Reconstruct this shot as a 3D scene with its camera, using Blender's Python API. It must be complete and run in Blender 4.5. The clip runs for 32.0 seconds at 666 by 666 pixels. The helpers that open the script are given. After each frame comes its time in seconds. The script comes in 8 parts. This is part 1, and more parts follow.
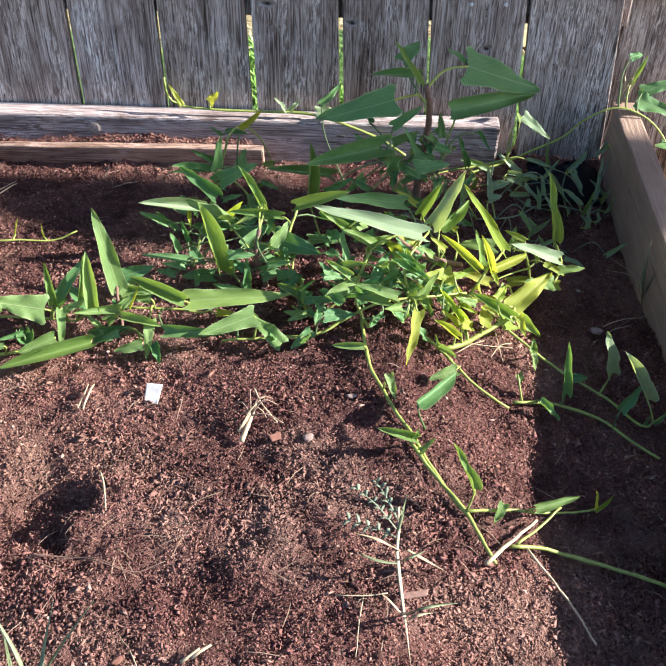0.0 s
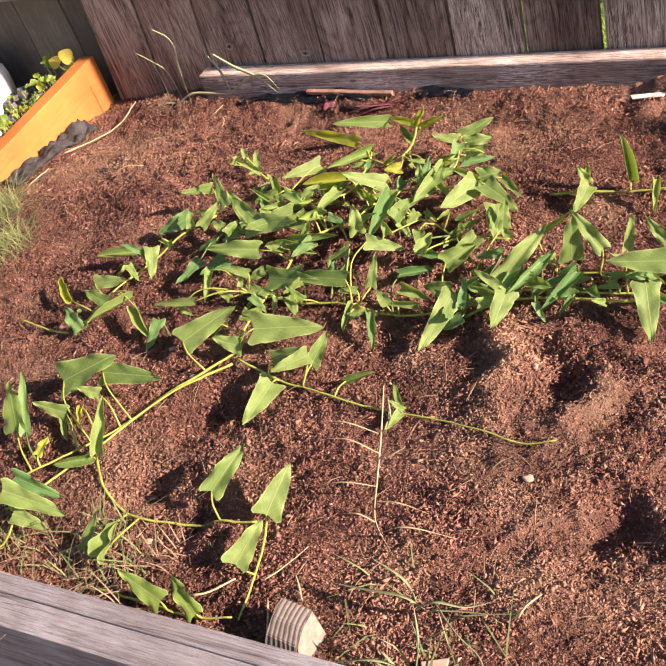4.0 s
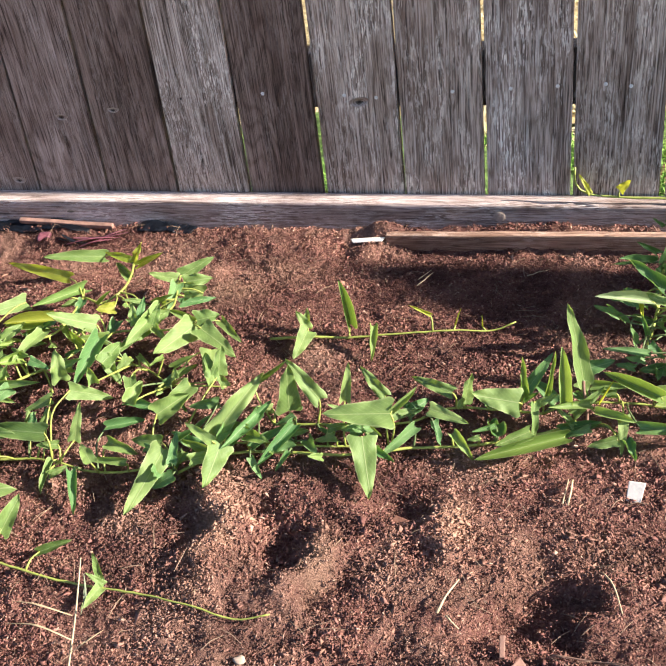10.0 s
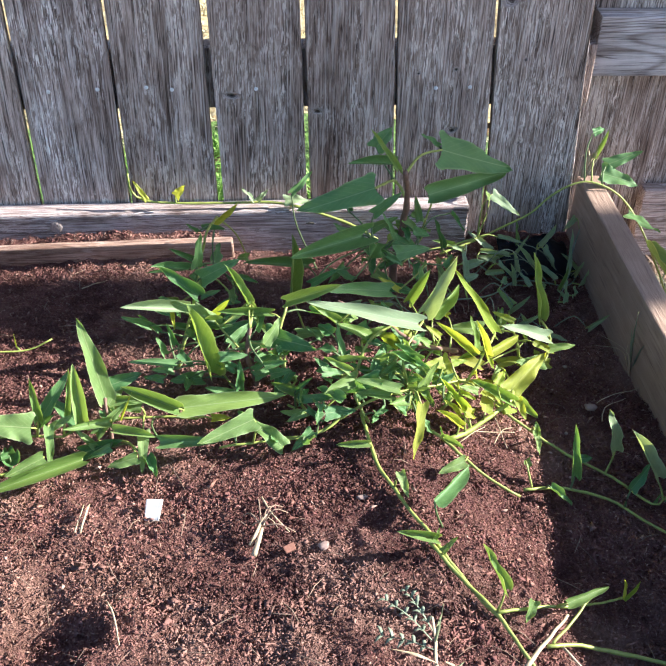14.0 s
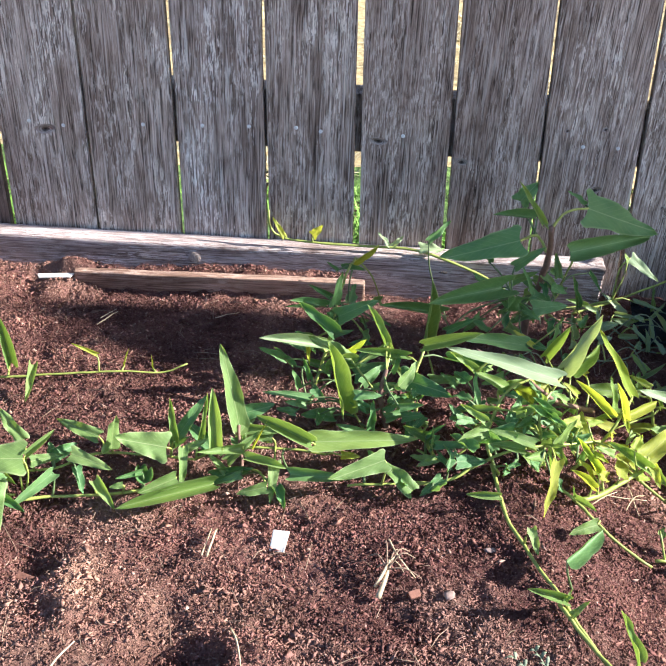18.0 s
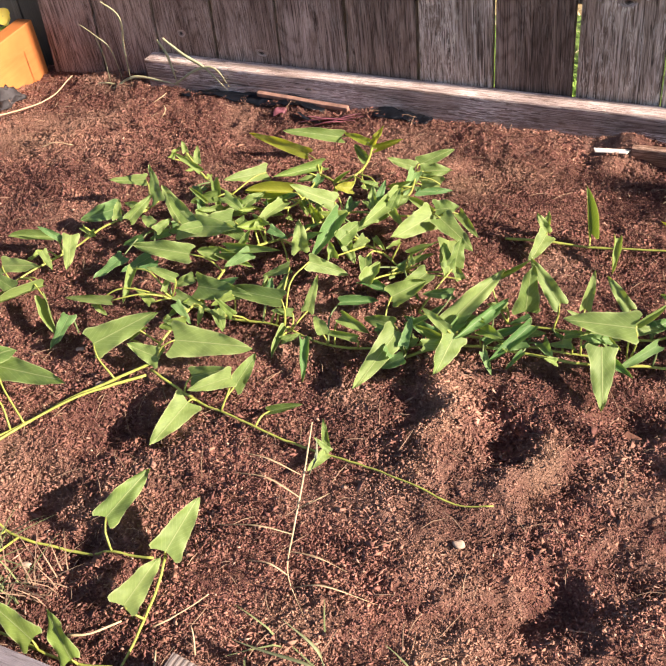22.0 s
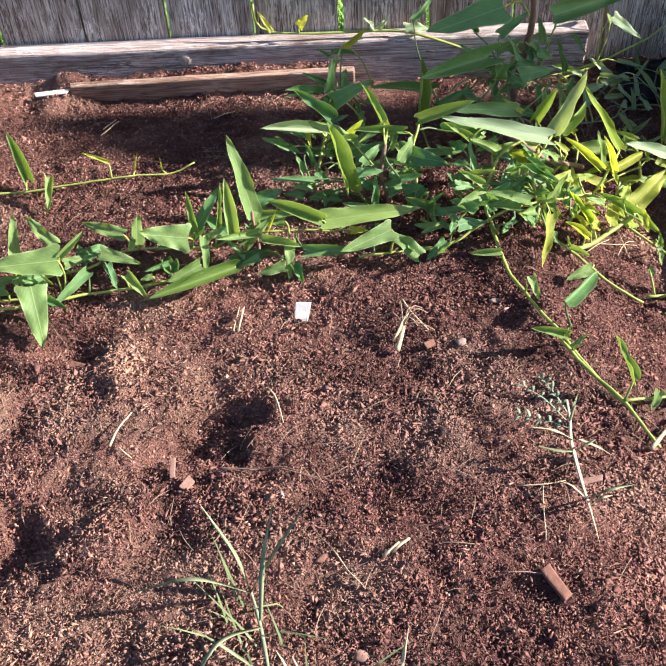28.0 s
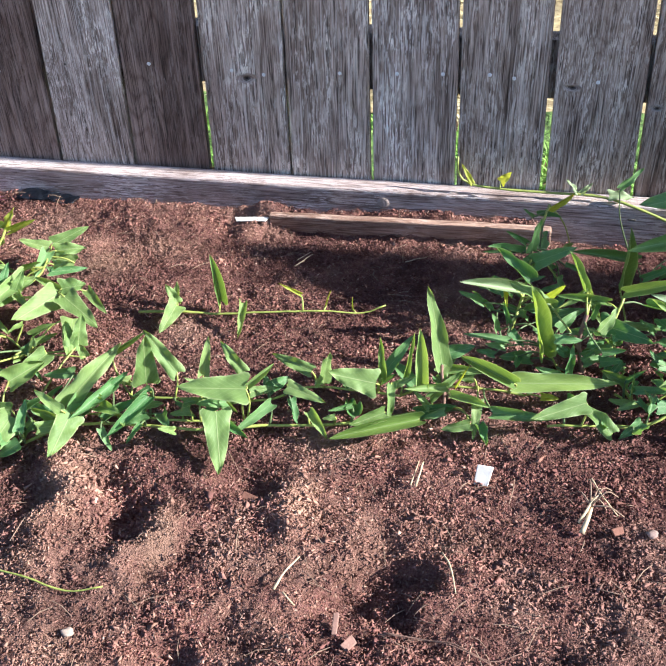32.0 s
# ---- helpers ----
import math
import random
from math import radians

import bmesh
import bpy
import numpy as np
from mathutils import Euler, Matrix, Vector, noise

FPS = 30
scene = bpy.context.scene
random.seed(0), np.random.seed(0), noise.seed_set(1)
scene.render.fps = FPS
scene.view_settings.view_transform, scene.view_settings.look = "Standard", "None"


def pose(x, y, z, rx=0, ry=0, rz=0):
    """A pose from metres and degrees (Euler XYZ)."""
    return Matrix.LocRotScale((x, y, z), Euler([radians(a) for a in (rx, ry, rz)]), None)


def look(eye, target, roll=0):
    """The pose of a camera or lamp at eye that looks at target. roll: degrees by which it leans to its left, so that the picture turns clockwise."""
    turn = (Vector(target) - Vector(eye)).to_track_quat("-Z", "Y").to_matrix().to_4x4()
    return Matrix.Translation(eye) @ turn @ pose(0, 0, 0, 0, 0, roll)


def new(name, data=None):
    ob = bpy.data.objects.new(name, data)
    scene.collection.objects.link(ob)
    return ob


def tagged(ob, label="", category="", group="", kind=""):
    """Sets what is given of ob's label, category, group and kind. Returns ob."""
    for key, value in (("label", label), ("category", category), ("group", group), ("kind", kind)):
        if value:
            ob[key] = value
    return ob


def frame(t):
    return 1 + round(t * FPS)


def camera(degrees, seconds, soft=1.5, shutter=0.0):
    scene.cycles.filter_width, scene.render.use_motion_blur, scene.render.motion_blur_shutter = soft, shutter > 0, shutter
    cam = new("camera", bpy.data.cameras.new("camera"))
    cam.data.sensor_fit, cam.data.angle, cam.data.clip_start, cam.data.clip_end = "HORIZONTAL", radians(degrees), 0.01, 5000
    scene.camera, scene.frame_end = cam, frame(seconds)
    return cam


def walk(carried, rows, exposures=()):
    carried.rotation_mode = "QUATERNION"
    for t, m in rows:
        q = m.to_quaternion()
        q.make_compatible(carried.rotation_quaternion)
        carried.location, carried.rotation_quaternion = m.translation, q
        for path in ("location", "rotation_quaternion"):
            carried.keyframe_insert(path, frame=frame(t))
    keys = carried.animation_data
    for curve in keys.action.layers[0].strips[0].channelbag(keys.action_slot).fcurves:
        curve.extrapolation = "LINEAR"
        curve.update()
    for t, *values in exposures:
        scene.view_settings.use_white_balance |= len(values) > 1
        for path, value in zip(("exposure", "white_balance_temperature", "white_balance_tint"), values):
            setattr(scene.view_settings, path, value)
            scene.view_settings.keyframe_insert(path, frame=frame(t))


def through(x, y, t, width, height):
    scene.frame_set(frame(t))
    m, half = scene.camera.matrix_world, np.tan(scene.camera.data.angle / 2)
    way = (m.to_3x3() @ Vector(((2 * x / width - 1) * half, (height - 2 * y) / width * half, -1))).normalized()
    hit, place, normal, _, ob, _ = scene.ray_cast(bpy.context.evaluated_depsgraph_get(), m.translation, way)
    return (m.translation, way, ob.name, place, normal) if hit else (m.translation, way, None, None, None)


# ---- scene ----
cam = camera(37.91, 32.0, soft=1.5)

PATH = [
    (0, (0.3000, -1.4811, 0.9479), (0.2975, -0.3866, -0.0778), 1.74),
    (0.5, (0.2804, -1.4919, 0.9386), (0.2235, -0.4307, -0.1201), 0.31),
    (1, (0.2439, -1.5015, 0.9534), (0.1073, -0.4693, -0.1264), -2.07),
    (1.5, (0.2121, -1.5176, 0.9540), (-0.0270, -0.5099, -0.1311), -5.36),
    (2, (0.1577, -1.5394, 0.9639), (-0.1822, -0.5631, -0.1229), -8.61),
    (2.5, (0.1061, -1.5565, 0.9828), (-0.3368, -0.6155, -0.0980), -12.23),
    (3, (0.0623, -1.5759, 1.0022), (-0.4756, -0.6660, -0.0621), -16.01),
    (3.5, (0.0138, -1.5937, 1.0211), (-0.6012, -0.6975, -0.0126), -18.80),
    (4, (-0.0264, -1.6067, 1.0323), (-0.7106, -0.7171, 0.0371), -21.40),
    (4.5, (-0.0555, -1.6186, 1.0403), (-0.7922, -0.7277, 0.0845), -23.59),
    (6.5, (-0.1212, -1.6101, 1.0099), (-0.7830, -0.6344, 0.0825), -22.84),
    (7, (-0.1286, -1.6006, 1.0089), (-0.7288, -0.5971, 0.0694), -21.18),
    (7.5, (-0.1303, -1.5895, 1.0094), (-0.6656, -0.5553, 0.0641), -18.83),
    (8, (-0.1268, -1.5911, 1.0178), (-0.6063, -0.5274, 0.0752), -16.15),
    (8.5, (-0.1081, -1.5796, 1.0162), (-0.5531, -0.4934, 0.0823), -13.84),
    (9, (-0.0779, -1.5607, 1.0114), (-0.4958, -0.4598, 0.0823), -11.77),
    (9.5, (-0.0494, -1.5341, 0.9999), (-0.4337, -0.4221, 0.0694), -9.88),
    (10, (-0.0133, -1.4982, 0.9944), (-0.3518, -0.3750, 0.0595), -8.18),
    (10.5, (0.0479, -1.4494, 0.9748), (-0.2269, -0.3090, 0.0399), -6.46),
    (11, (0.0819, -1.4284, 0.9576), (-0.1210, -0.2728, 0.0231), -4.71),
    (11.5, (0.1081, -1.4295, 0.9634), (-0.0262, -0.2656, 0.0268), -3.42),
    (12, (0.1400, -1.4273, 0.9667), (0.0731, -0.2573, 0.0304), -2.15),
    (12.5, (0.1678, -1.4276, 0.9606), (0.1623, -0.2558, 0.0242), -0.98),
    (13, (0.1902, -1.4264, 0.9534), (0.2386, -0.2594, 0.0122), 0.07),
    (13.5, (0.2106, -1.4253, 0.9511), (0.3006, -0.2674, 0.0019), 0.77),
    (15.5, (0.2156, -1.4310, 0.9345), (0.3460, -0.2273, 0.0490), 2.72),
    (16, (0.2195, -1.4336, 0.9443), (0.3148, -0.2020, 0.0934), 2.29),
    (16.5, (0.2058, -1.4286, 0.9467), (0.2649, -0.1767, 0.1225), 2.25),
    (17, (0.1872, -1.4272, 0.9610), (0.2147, -0.1746, 0.1362), 2.49),
    (17.5, (0.1699, -1.4300, 0.9395), (0.1702, -0.1909, 0.0941), 2.65),
    (18, (0.1521, -1.4329, 0.9321), (0.1234, -0.2198, 0.0503), 2.60),
    (18.5, (0.1375, -1.4362, 0.9360), (0.0675, -0.2523, 0.0176), 1.90),
    (19, (0.1134, -1.4440, 0.9417), (-0.0134, -0.2821, 0.0016), 1.00),
    (19.5, (0.0819, -1.4571, 0.9505), (-0.1167, -0.3123, 0.0018), -0.07),
    (20, (0.0429, -1.4722, 0.9514), (-0.2417, -0.3508, -0.0033), -1.50),
    (20.5, (0.0074, -1.4862, 0.9549), (-0.3638, -0.3956, -0.0057), -3.04),
    (21, (-0.0356, -1.5052, 0.9801), (-0.4781, -0.4601, -0.0006), -4.31),
    (21.5, (-0.0776, -1.5238, 0.9720), (-0.5856, -0.5148, -0.0149), -6.29),
    (22, (-0.1125, -1.5412, 0.9774), (-0.6644, -0.5786, -0.0320), -8.80),
    (22.5, (-0.1301, -1.5578, 0.9700), (-0.7059, -0.6373, -0.0650), -11.77),
    (23, (-0.1380, -1.5620, 0.9694), (-0.7037, -0.6751, -0.0999), -14.16),
    (23.5, (-0.1340, -1.5601, 0.9666), (-0.6597, -0.6887, -0.1352), -15.20),
    (24, (-0.1145, -1.5585, 0.9767), (-0.5784, -0.6938, -0.1578), -14.98),
    (24.5, (-0.0824, -1.5617, 0.9696), (-0.4749, -0.6901, -0.1863), -13.70),
    (25, (-0.0441, -1.5559, 0.9687), (-0.3667, -0.6689, -0.1971), -11.93),
    (25.5, (-0.0065, -1.5496, 0.9555), (-0.2698, -0.6328, -0.2021), -10.07),
    (26, (0.0266, -1.5472, 0.9528), (-0.1790, -0.6070, -0.1977), -8.34),
    (26.5, (0.0404, -1.5482, 0.9539), (-0.1133, -0.5872, -0.1875), -6.78),
    (28.5, (0.1515, -1.5201, 0.9525), (0.1582, -0.4742, -0.1226), -1.99),
    (29, (0.1378, -1.5198, 0.9526), (0.1475, -0.4480, -0.0968), -0.89),
    (29.5, (0.1137, -1.5221, 0.9561), (0.1031, -0.4251, -0.0669), -0.35),
    (30, (0.1068, -1.5220, 0.9577), (0.0738, -0.4050, -0.0429), -0.11),
    (30.5, (0.1165, -1.5154, 0.9506), (0.0635, -0.3826, -0.0312), 0.00),
    (31, (0.1199, -1.5032, 0.9425), (0.0414, -0.3621, -0.0279), -0.14),
    (31.5, (0.1102, -1.4864, 0.9514), (-0.0168, -0.3414, -0.0093), -0.72),
    (32, (0.0671, -1.4873, 0.9617), (-0.1587, -0.3483, 0.0122), -2.15),
]
EXPOSURES = [(0, 1.64, 5400, 13), (2.5, 1.63, 5600, 15), (3.6, 1.37, 7000, 26), (8.0, 1.42, 6900, 22), (9.5, 1.52, 6300, 17), (11.0, 1.66, 5600, 14), (15.5, 1.77, 5350, 13),
             (19.0, 1.76, 5450, 14), (21.0, 1.62, 5700, 16), (22.5, 1.37, 7000, 26), (26.5, 1.44, 6700, 20), (28.3, 1.62, 5500, 14), (32, 1.65, 5300, 13)]
walk(cam, [(t, look(eye, target, roll)) for t, eye, target, roll in PATH],
     EXPOSURES)

# ---- world and sun ----
SUN_EL, SUN_AZ = 28.0, 0.6        # height, and turn from +x towards the fence
world = bpy.data.worlds.new("world")
scene.world = world
world.use_nodes = True
sky = world.node_tree.nodes.new("ShaderNodeTexSky")
sky.sky_type, sky.sun_disc = "NISHITA", False
sky.sun_elevation, sky.sun_rotation = radians(SUN_EL), radians(90.0 - SUN_AZ)
back = world.node_tree.nodes["Background"]
back.inputs["Strength"].default_value = 0.069
world.node_tree.links.new(sky.outputs[0], back.inputs["Color"])
sun = new("sun", bpy.data.lights.new("sun", "SUN"))
sun.data.energy, sun.data.angle, sun.data.color = 5.0, radians(0.5), (1.0, 0.88, 0.70)
_el, _az = radians(SUN_EL), radians(SUN_AZ)
_to = Vector((math.cos(_el) * math.cos(_az), math.cos(_el) * math.sin(_az), math.sin(_el)))
sun.matrix_world = look(_to * 10, (0, 0, 0))


# ---- materials ----
def node_material(name):
    m = bpy.data.materials.new(name)
    m.use_nodes = True
    n = m.node_tree.nodes
    return m, n, m.node_tree.links.new, n["Principled BSDF"]


def ramp(n, link, source, stops):
    r = n.new("ShaderNodeValToRGB")
    while len(r.color_ramp.elements) < len(stops):
        r.color_ramp.elements.new(0.5)
    for e, (p, c) in zip(r.color_ramp.elements, stops):
        e.position, e.color = p, (*c, 1)
    link(source, r.inputs[0])
    return r.outputs[0]


def mapped(n, link, scale, random_shift=True):
    """Object coordinates, scaled, and shifted apart for each object."""
    co = n.new("ShaderNodeTexCoord")
    mp = n.new("ShaderNodeMapping")
    mp.inputs["Scale"].default_value = scale
    link(co.outputs["Object"], mp.inputs["Vector"])
    if random_shift:
        info = n.new("ShaderNodeObjectInfo")
        mul = n.new("ShaderNodeMath")
        mul.operation = "MULTIPLY"
        mul.inputs[1].default_value = 37.0
        link(info.outputs["Random"], mul.inputs[0])
        link(mul.outputs[0], mp.inputs["Location"])
    return mp.outputs[0]


def noise_tex(n, link, vector, scale, detail=6.0, rough=0.6, distortion=0.0):
    t = n.new("ShaderNodeTexNoise")
    t.inputs["Scale"].default_value, t.inputs["Detail"].default_value = scale, detail
    t.inputs["Roughness"].default_value, t.inputs["Distortion"].default_value = rough, distortion
    link(vector, t.inputs["Vector"])
    return t.outputs["Fac"]


def mix(n, link, kind, fac, a, b):
    m = n.new("ShaderNodeMix")
    m.data_type, m.blend_type = "RGBA", kind
    for value, socket in ((fac, m.inputs[0]), (a, m.inputs[6]), (b, m.inputs[7])):
        if isinstance(value, (int, float)):
            socket.default_value = value
        elif isinstance(value, tuple):
            socket.default_value = (*value, 1)
        else:
            link(value, socket)
    return m.outputs[2]


def bump(n, link, bsdf, height, strength, distance):
    b = n.new("ShaderNodeBump")
    b.inputs["Strength"].default_value, b.inputs["Distance"].default_value = strength, distance
    link(height, b.inputs["Height"])
    link(b.outputs[0], bsdf.inputs["Normal"])


def wood(name, dark, mid, light, along=2, fine=1.0, relief=0.6, tone=0.35, rough=0.85):
    """Weathered timber with its grain along one axis: streaks, weather stains, and a tone of its own for each piece."""
    m, n, link, bsdf = node_material(name)
    s = [95.0 * fine] * 3
    s[along] = 3.6
    streak = noise_tex(n, link, mapped(n, link, s), 4.0, 5, 0.62, 0.15)
    s2 = [13.0] * 3
    s2[along] = 0.9
    band = noise_tex(n, link, mapped(n, link, s2), 3.0, 5, 0.6, 1.2)
    s3 = [30.0 * fine] * 3
    s3[along] = 2.2
    patch = noise_tex(n, link, mapped(n, link, s3), 3.0, 4, 0.6, 0.4)
    stain = noise_tex(n, link, mapped(n, link, (1, 1, 1)), 5.0, 4, 0.6)
    grain = ramp(n, link, streak, [(0.37, dark), (0.48, mid), (0.66, light)])
    bands = ramp(n, link, band, [(0.38, dark), (0.60, light)])
    col = mix(n, link, "MIX", 0.25, grain, bands)
    col = mix(n, link, "MIX", ramp(n, link, patch, [(0.42, (0, 0, 0)), (0.60, (0.75, 0.75, 0.75))]), mid, col)
    dirt = ramp(n, link, stain, [(0.35, (0.55, 0.52, 0.50)), (0.62, (1.0, 1.0, 1.0))])
    col = mix(n, link, "MULTIPLY", 0.7, col, dirt)
    info = n.new("ShaderNodeObjectInfo")
    own = ramp(n, link, info.outputs["Random"], [(0.0, (1 - tone, 1 - tone, 1 - tone)), (0.5, (1.0, 0.97, 0.94)), (1.0, (1 + tone * 0.4, 1 + tone * 0.42, 1 + tone * 0.46))])
    col = mix(n, link, "MULTIPLY", 1.0, col, own)
    link(col, bsdf.inputs["Base Color"])
    bsdf.inputs["Roughness"].default_value = rough
    bump(n, link, bsdf, streak, relief, 0.004)
    return m


def old_board(name, dark, mid, light, pale, along=2, tone=0.22, frayed=0.85, rings=0.5):
    """Bare timber gone grey: arched growth lines, raised grain, short pale flecks of frayed fibre, dark checks, and broad stains."""
    m, n, link, bsdf = node_material(name)

    def fibre(across, length, detail, rough, wobble):
        s = [across] * 3
        s[along] = length
        return noise_tex(n, link, mapped(n, link, s), 1.0, detail, rough, wobble)

    def maths(kind, a, b):
        x = n.new("ShaderNodeMath")
        x.operation = kind
        for value, socket in ((a, x.inputs[0]), (b, x.inputs[1])):
            if isinstance(value, float):
                socket.default_value = value
            else:
                link(value, socket)
        return x.outputs[0]

    grain = fibre(520.0, 13.0, 3, 0.70, 0.05)
    fleck = fibre(430.0, 46.0, 3, 0.72, 0.08)
    place = fibre(30.0, 6.0, 4, 0.6, 0.5)
    band = fibre(38.0, 2.2, 4, 0.6, 0.8)
    check = fibre(70.0, 2.0, 2, 0.5, 0.3)
    arch = fibre(9.0, 1.5, 2, 0.45, 0.3)
    col = ramp(n, link, grain, [(0.36, dark), (0.49, mid), (0.64, light)])
    col = mix(n, link, "MIX", 0.12, col, mid)
    # growth lines follow the contours of a slow noise, so that they arch and run round the knots
    line = maths("PINGPONG", maths("MULTIPLY", arch, 26.0), 0.5)
    col = mix(n, link, "MULTIPLY", rings, col, ramp(n, link, line, [(0.05, (0.62, 0.57, 0.54)), (0.22, (1.0, 1.0, 1.0)), (0.42, (1.06, 1.06, 1.06))]))
    wide = ramp(n, link, band, [(0.36, (0.50, 0.46, 0.44)), (0.50, (0.96, 0.93, 0.91)), (0.66, (1.24, 1.24, 1.26))])
    col = mix(n, link, "MULTIPLY", 0.8, col, wide)
    flecks = ramp(n, link, fleck, [(0.51, (0, 0, 0)), (0.57, (1, 1, 1))])
    where = ramp(n, link, place, [(0.40, (0, 0, 0)), (0.60, (frayed, frayed, frayed))])
    col = mix(n, link, "MIX", mix(n, link, "MULTIPLY", 1.0, flecks, where), col, pale)
    lines = ramp(n, link, fibre(300.0, 6.0, 2, 0.6, 0.05), [(0.60, (0, 0, 0)), (0.63, (0.5 * frayed, 0.5 * frayed, 0.5 * frayed))])
    col = mix(n, link, "MIX", lines, col, pale)
    cracks = ramp(n, link, check, [(0.487, (1, 1, 1)), (0.497, (0.30, 0.27, 0.26)), (0.503, (0.30, 0.27, 0.26)), (0.513, (1, 1, 1))])
    col = mix(n, link, "MULTIPLY", ramp(n, link, place, [(0.42, (0.9, 0.9, 0.9)), (0.55, (0, 0, 0))]), col, cracks)
    stain = noise_tex(n, link, mapped(n, link, (1, 1, 0.5)), 7.0, 4, 0.6)
    col = mix(n, link, "MULTIPLY", 0.8, col, ramp(n, link, stain, [(0.34, (0.62, 0.56, 0.54)), (0.60, (1.08, 1.08, 1.08))]))
    info = n.new("ShaderNodeObjectInfo")
    own = ramp(n, link, info.outputs["Random"], [(0.0, (1 - tone, 1 - tone * 1.1, 1 - tone * 1.15)), (0.5, (1.0, 1.0, 1.0)), (1.0, (1.1, 1.13, 1.17))])
    col = mix(n, link, "MULTIPLY", 1.0, col, own)
    link(col, bsdf.inputs["Base Color"])
    bsdf.inputs["Roughness"].default_value = 0.9
    bsdf.inputs["Specular IOR Level"].default_value = 0.25
    rise = n.new("ShaderNodeMath")
    rise.operation = "MULTIPLY_ADD"
    rise.inputs[1].default_value = 0.6
    link(fleck, rise.inputs[0])
    link(grain, rise.inputs[2])
    bump(n, link, bsdf, rise.outputs[0], 0.9, 0.003)
    return m


def ring_wood(name, dark, light):
    """Sawn timber with curved growth rings as dark lines."""
    m, n, link, bsdf = node_material(name)
    co = n.new("ShaderNodeTexCoord")
    sep = n.new("ShaderNodeSeparateXYZ")
    link(co.outputs["Object"], sep.inputs[0])
    bend = noise_tex(n, link, mapped(n, link, (1, 1, 1)), 22, 2, 0.5)
    ma = n.new("ShaderNodeMath")
    ma.operation = "MULTIPLY_ADD"
    ma.inputs[1].default_value = 0.012
    link(bend, ma.inputs[0])
    link(sep.outputs["X"], ma.inputs[2])
    pp = n.new("ShaderNodeMath")
    pp.operation = "PINGPONG"
    pp.inputs[1].default_value = 0.0032
    link(ma.outputs[0], pp.inputs[0])
    sc = n.new("ShaderNodeMath")
    sc.operation = "DIVIDE"
    sc.inputs[1].default_value = 0.0032
    link(pp.outputs[0], sc.inputs[0])
    col = ramp(n, link, sc.outputs[0], [(0.0, dark), (0.22, dark), (0.5, light), (1.0, light)])
    dirt = noise_tex(n, link, mapped(n, link, (1, 1, 1)), 70, 4, 0.65)
    col = mix(n, link, "MULTIPLY", 0.8, col, ramp(n, link, dirt, [(0.35, (0.65, 0.6, 0.55)), (0.6, (1, 1, 1))]))
    link(col, bsdf.inputs["Base Color"])
    bsdf.inputs["Roughness"].default_value = 0.85
    bump(n, link, bsdf, sc.outputs[0], 0.5, 0.001)
    return m


def soil_material(name, dark, mid, light, scale=1.0):
    m, n, link, bsdf = node_material(name)
    v = mapped(n, link, (1, 1, 1), False)
    crumb = noise_tex(n, link, v, 160 * scale, 5, 0.7)
    clod = noise_tex(n, link, v, 38 * scale, 6, 0.65)
    wide = noise_tex(n, link, v, 5.5, 4, 0.55)
    col = ramp(n, link, crumb, [(0.30, dark), (0.5, mid), (0.74, light)])
    tone = ramp(n, link, clod, [(0.32, (0.5, 0.47, 0.45)), (0.66, (1.15, 1.1, 1.05))])
    col = mix(n, link, "MULTIPLY", 0.75, col, tone)
    area = ramp(n, link, wide, [(0.36, (0.62, 0.56, 0.56)), (0.62, (1.22, 1.16, 1.10))])
    col = mix(n, link, "MULTIPLY", 0.9, col, area)
    link(col, bsdf.inputs["Base Color"])
    bsdf.inputs["Roughness"].default_value = 0.95
    bsdf.inputs["Specular IOR Level"].default_value = 0.2
    add = n.new("ShaderNodeMath")
    add.operation = "MULTIPLY_ADD"
    add.inputs[1].default_value = 0.5
    link(crumb, add.inputs[0])
    link(clod, add.inputs[2])
    bump(n, link, bsdf, add.outputs[0], 0.9, 0.006)
    return m


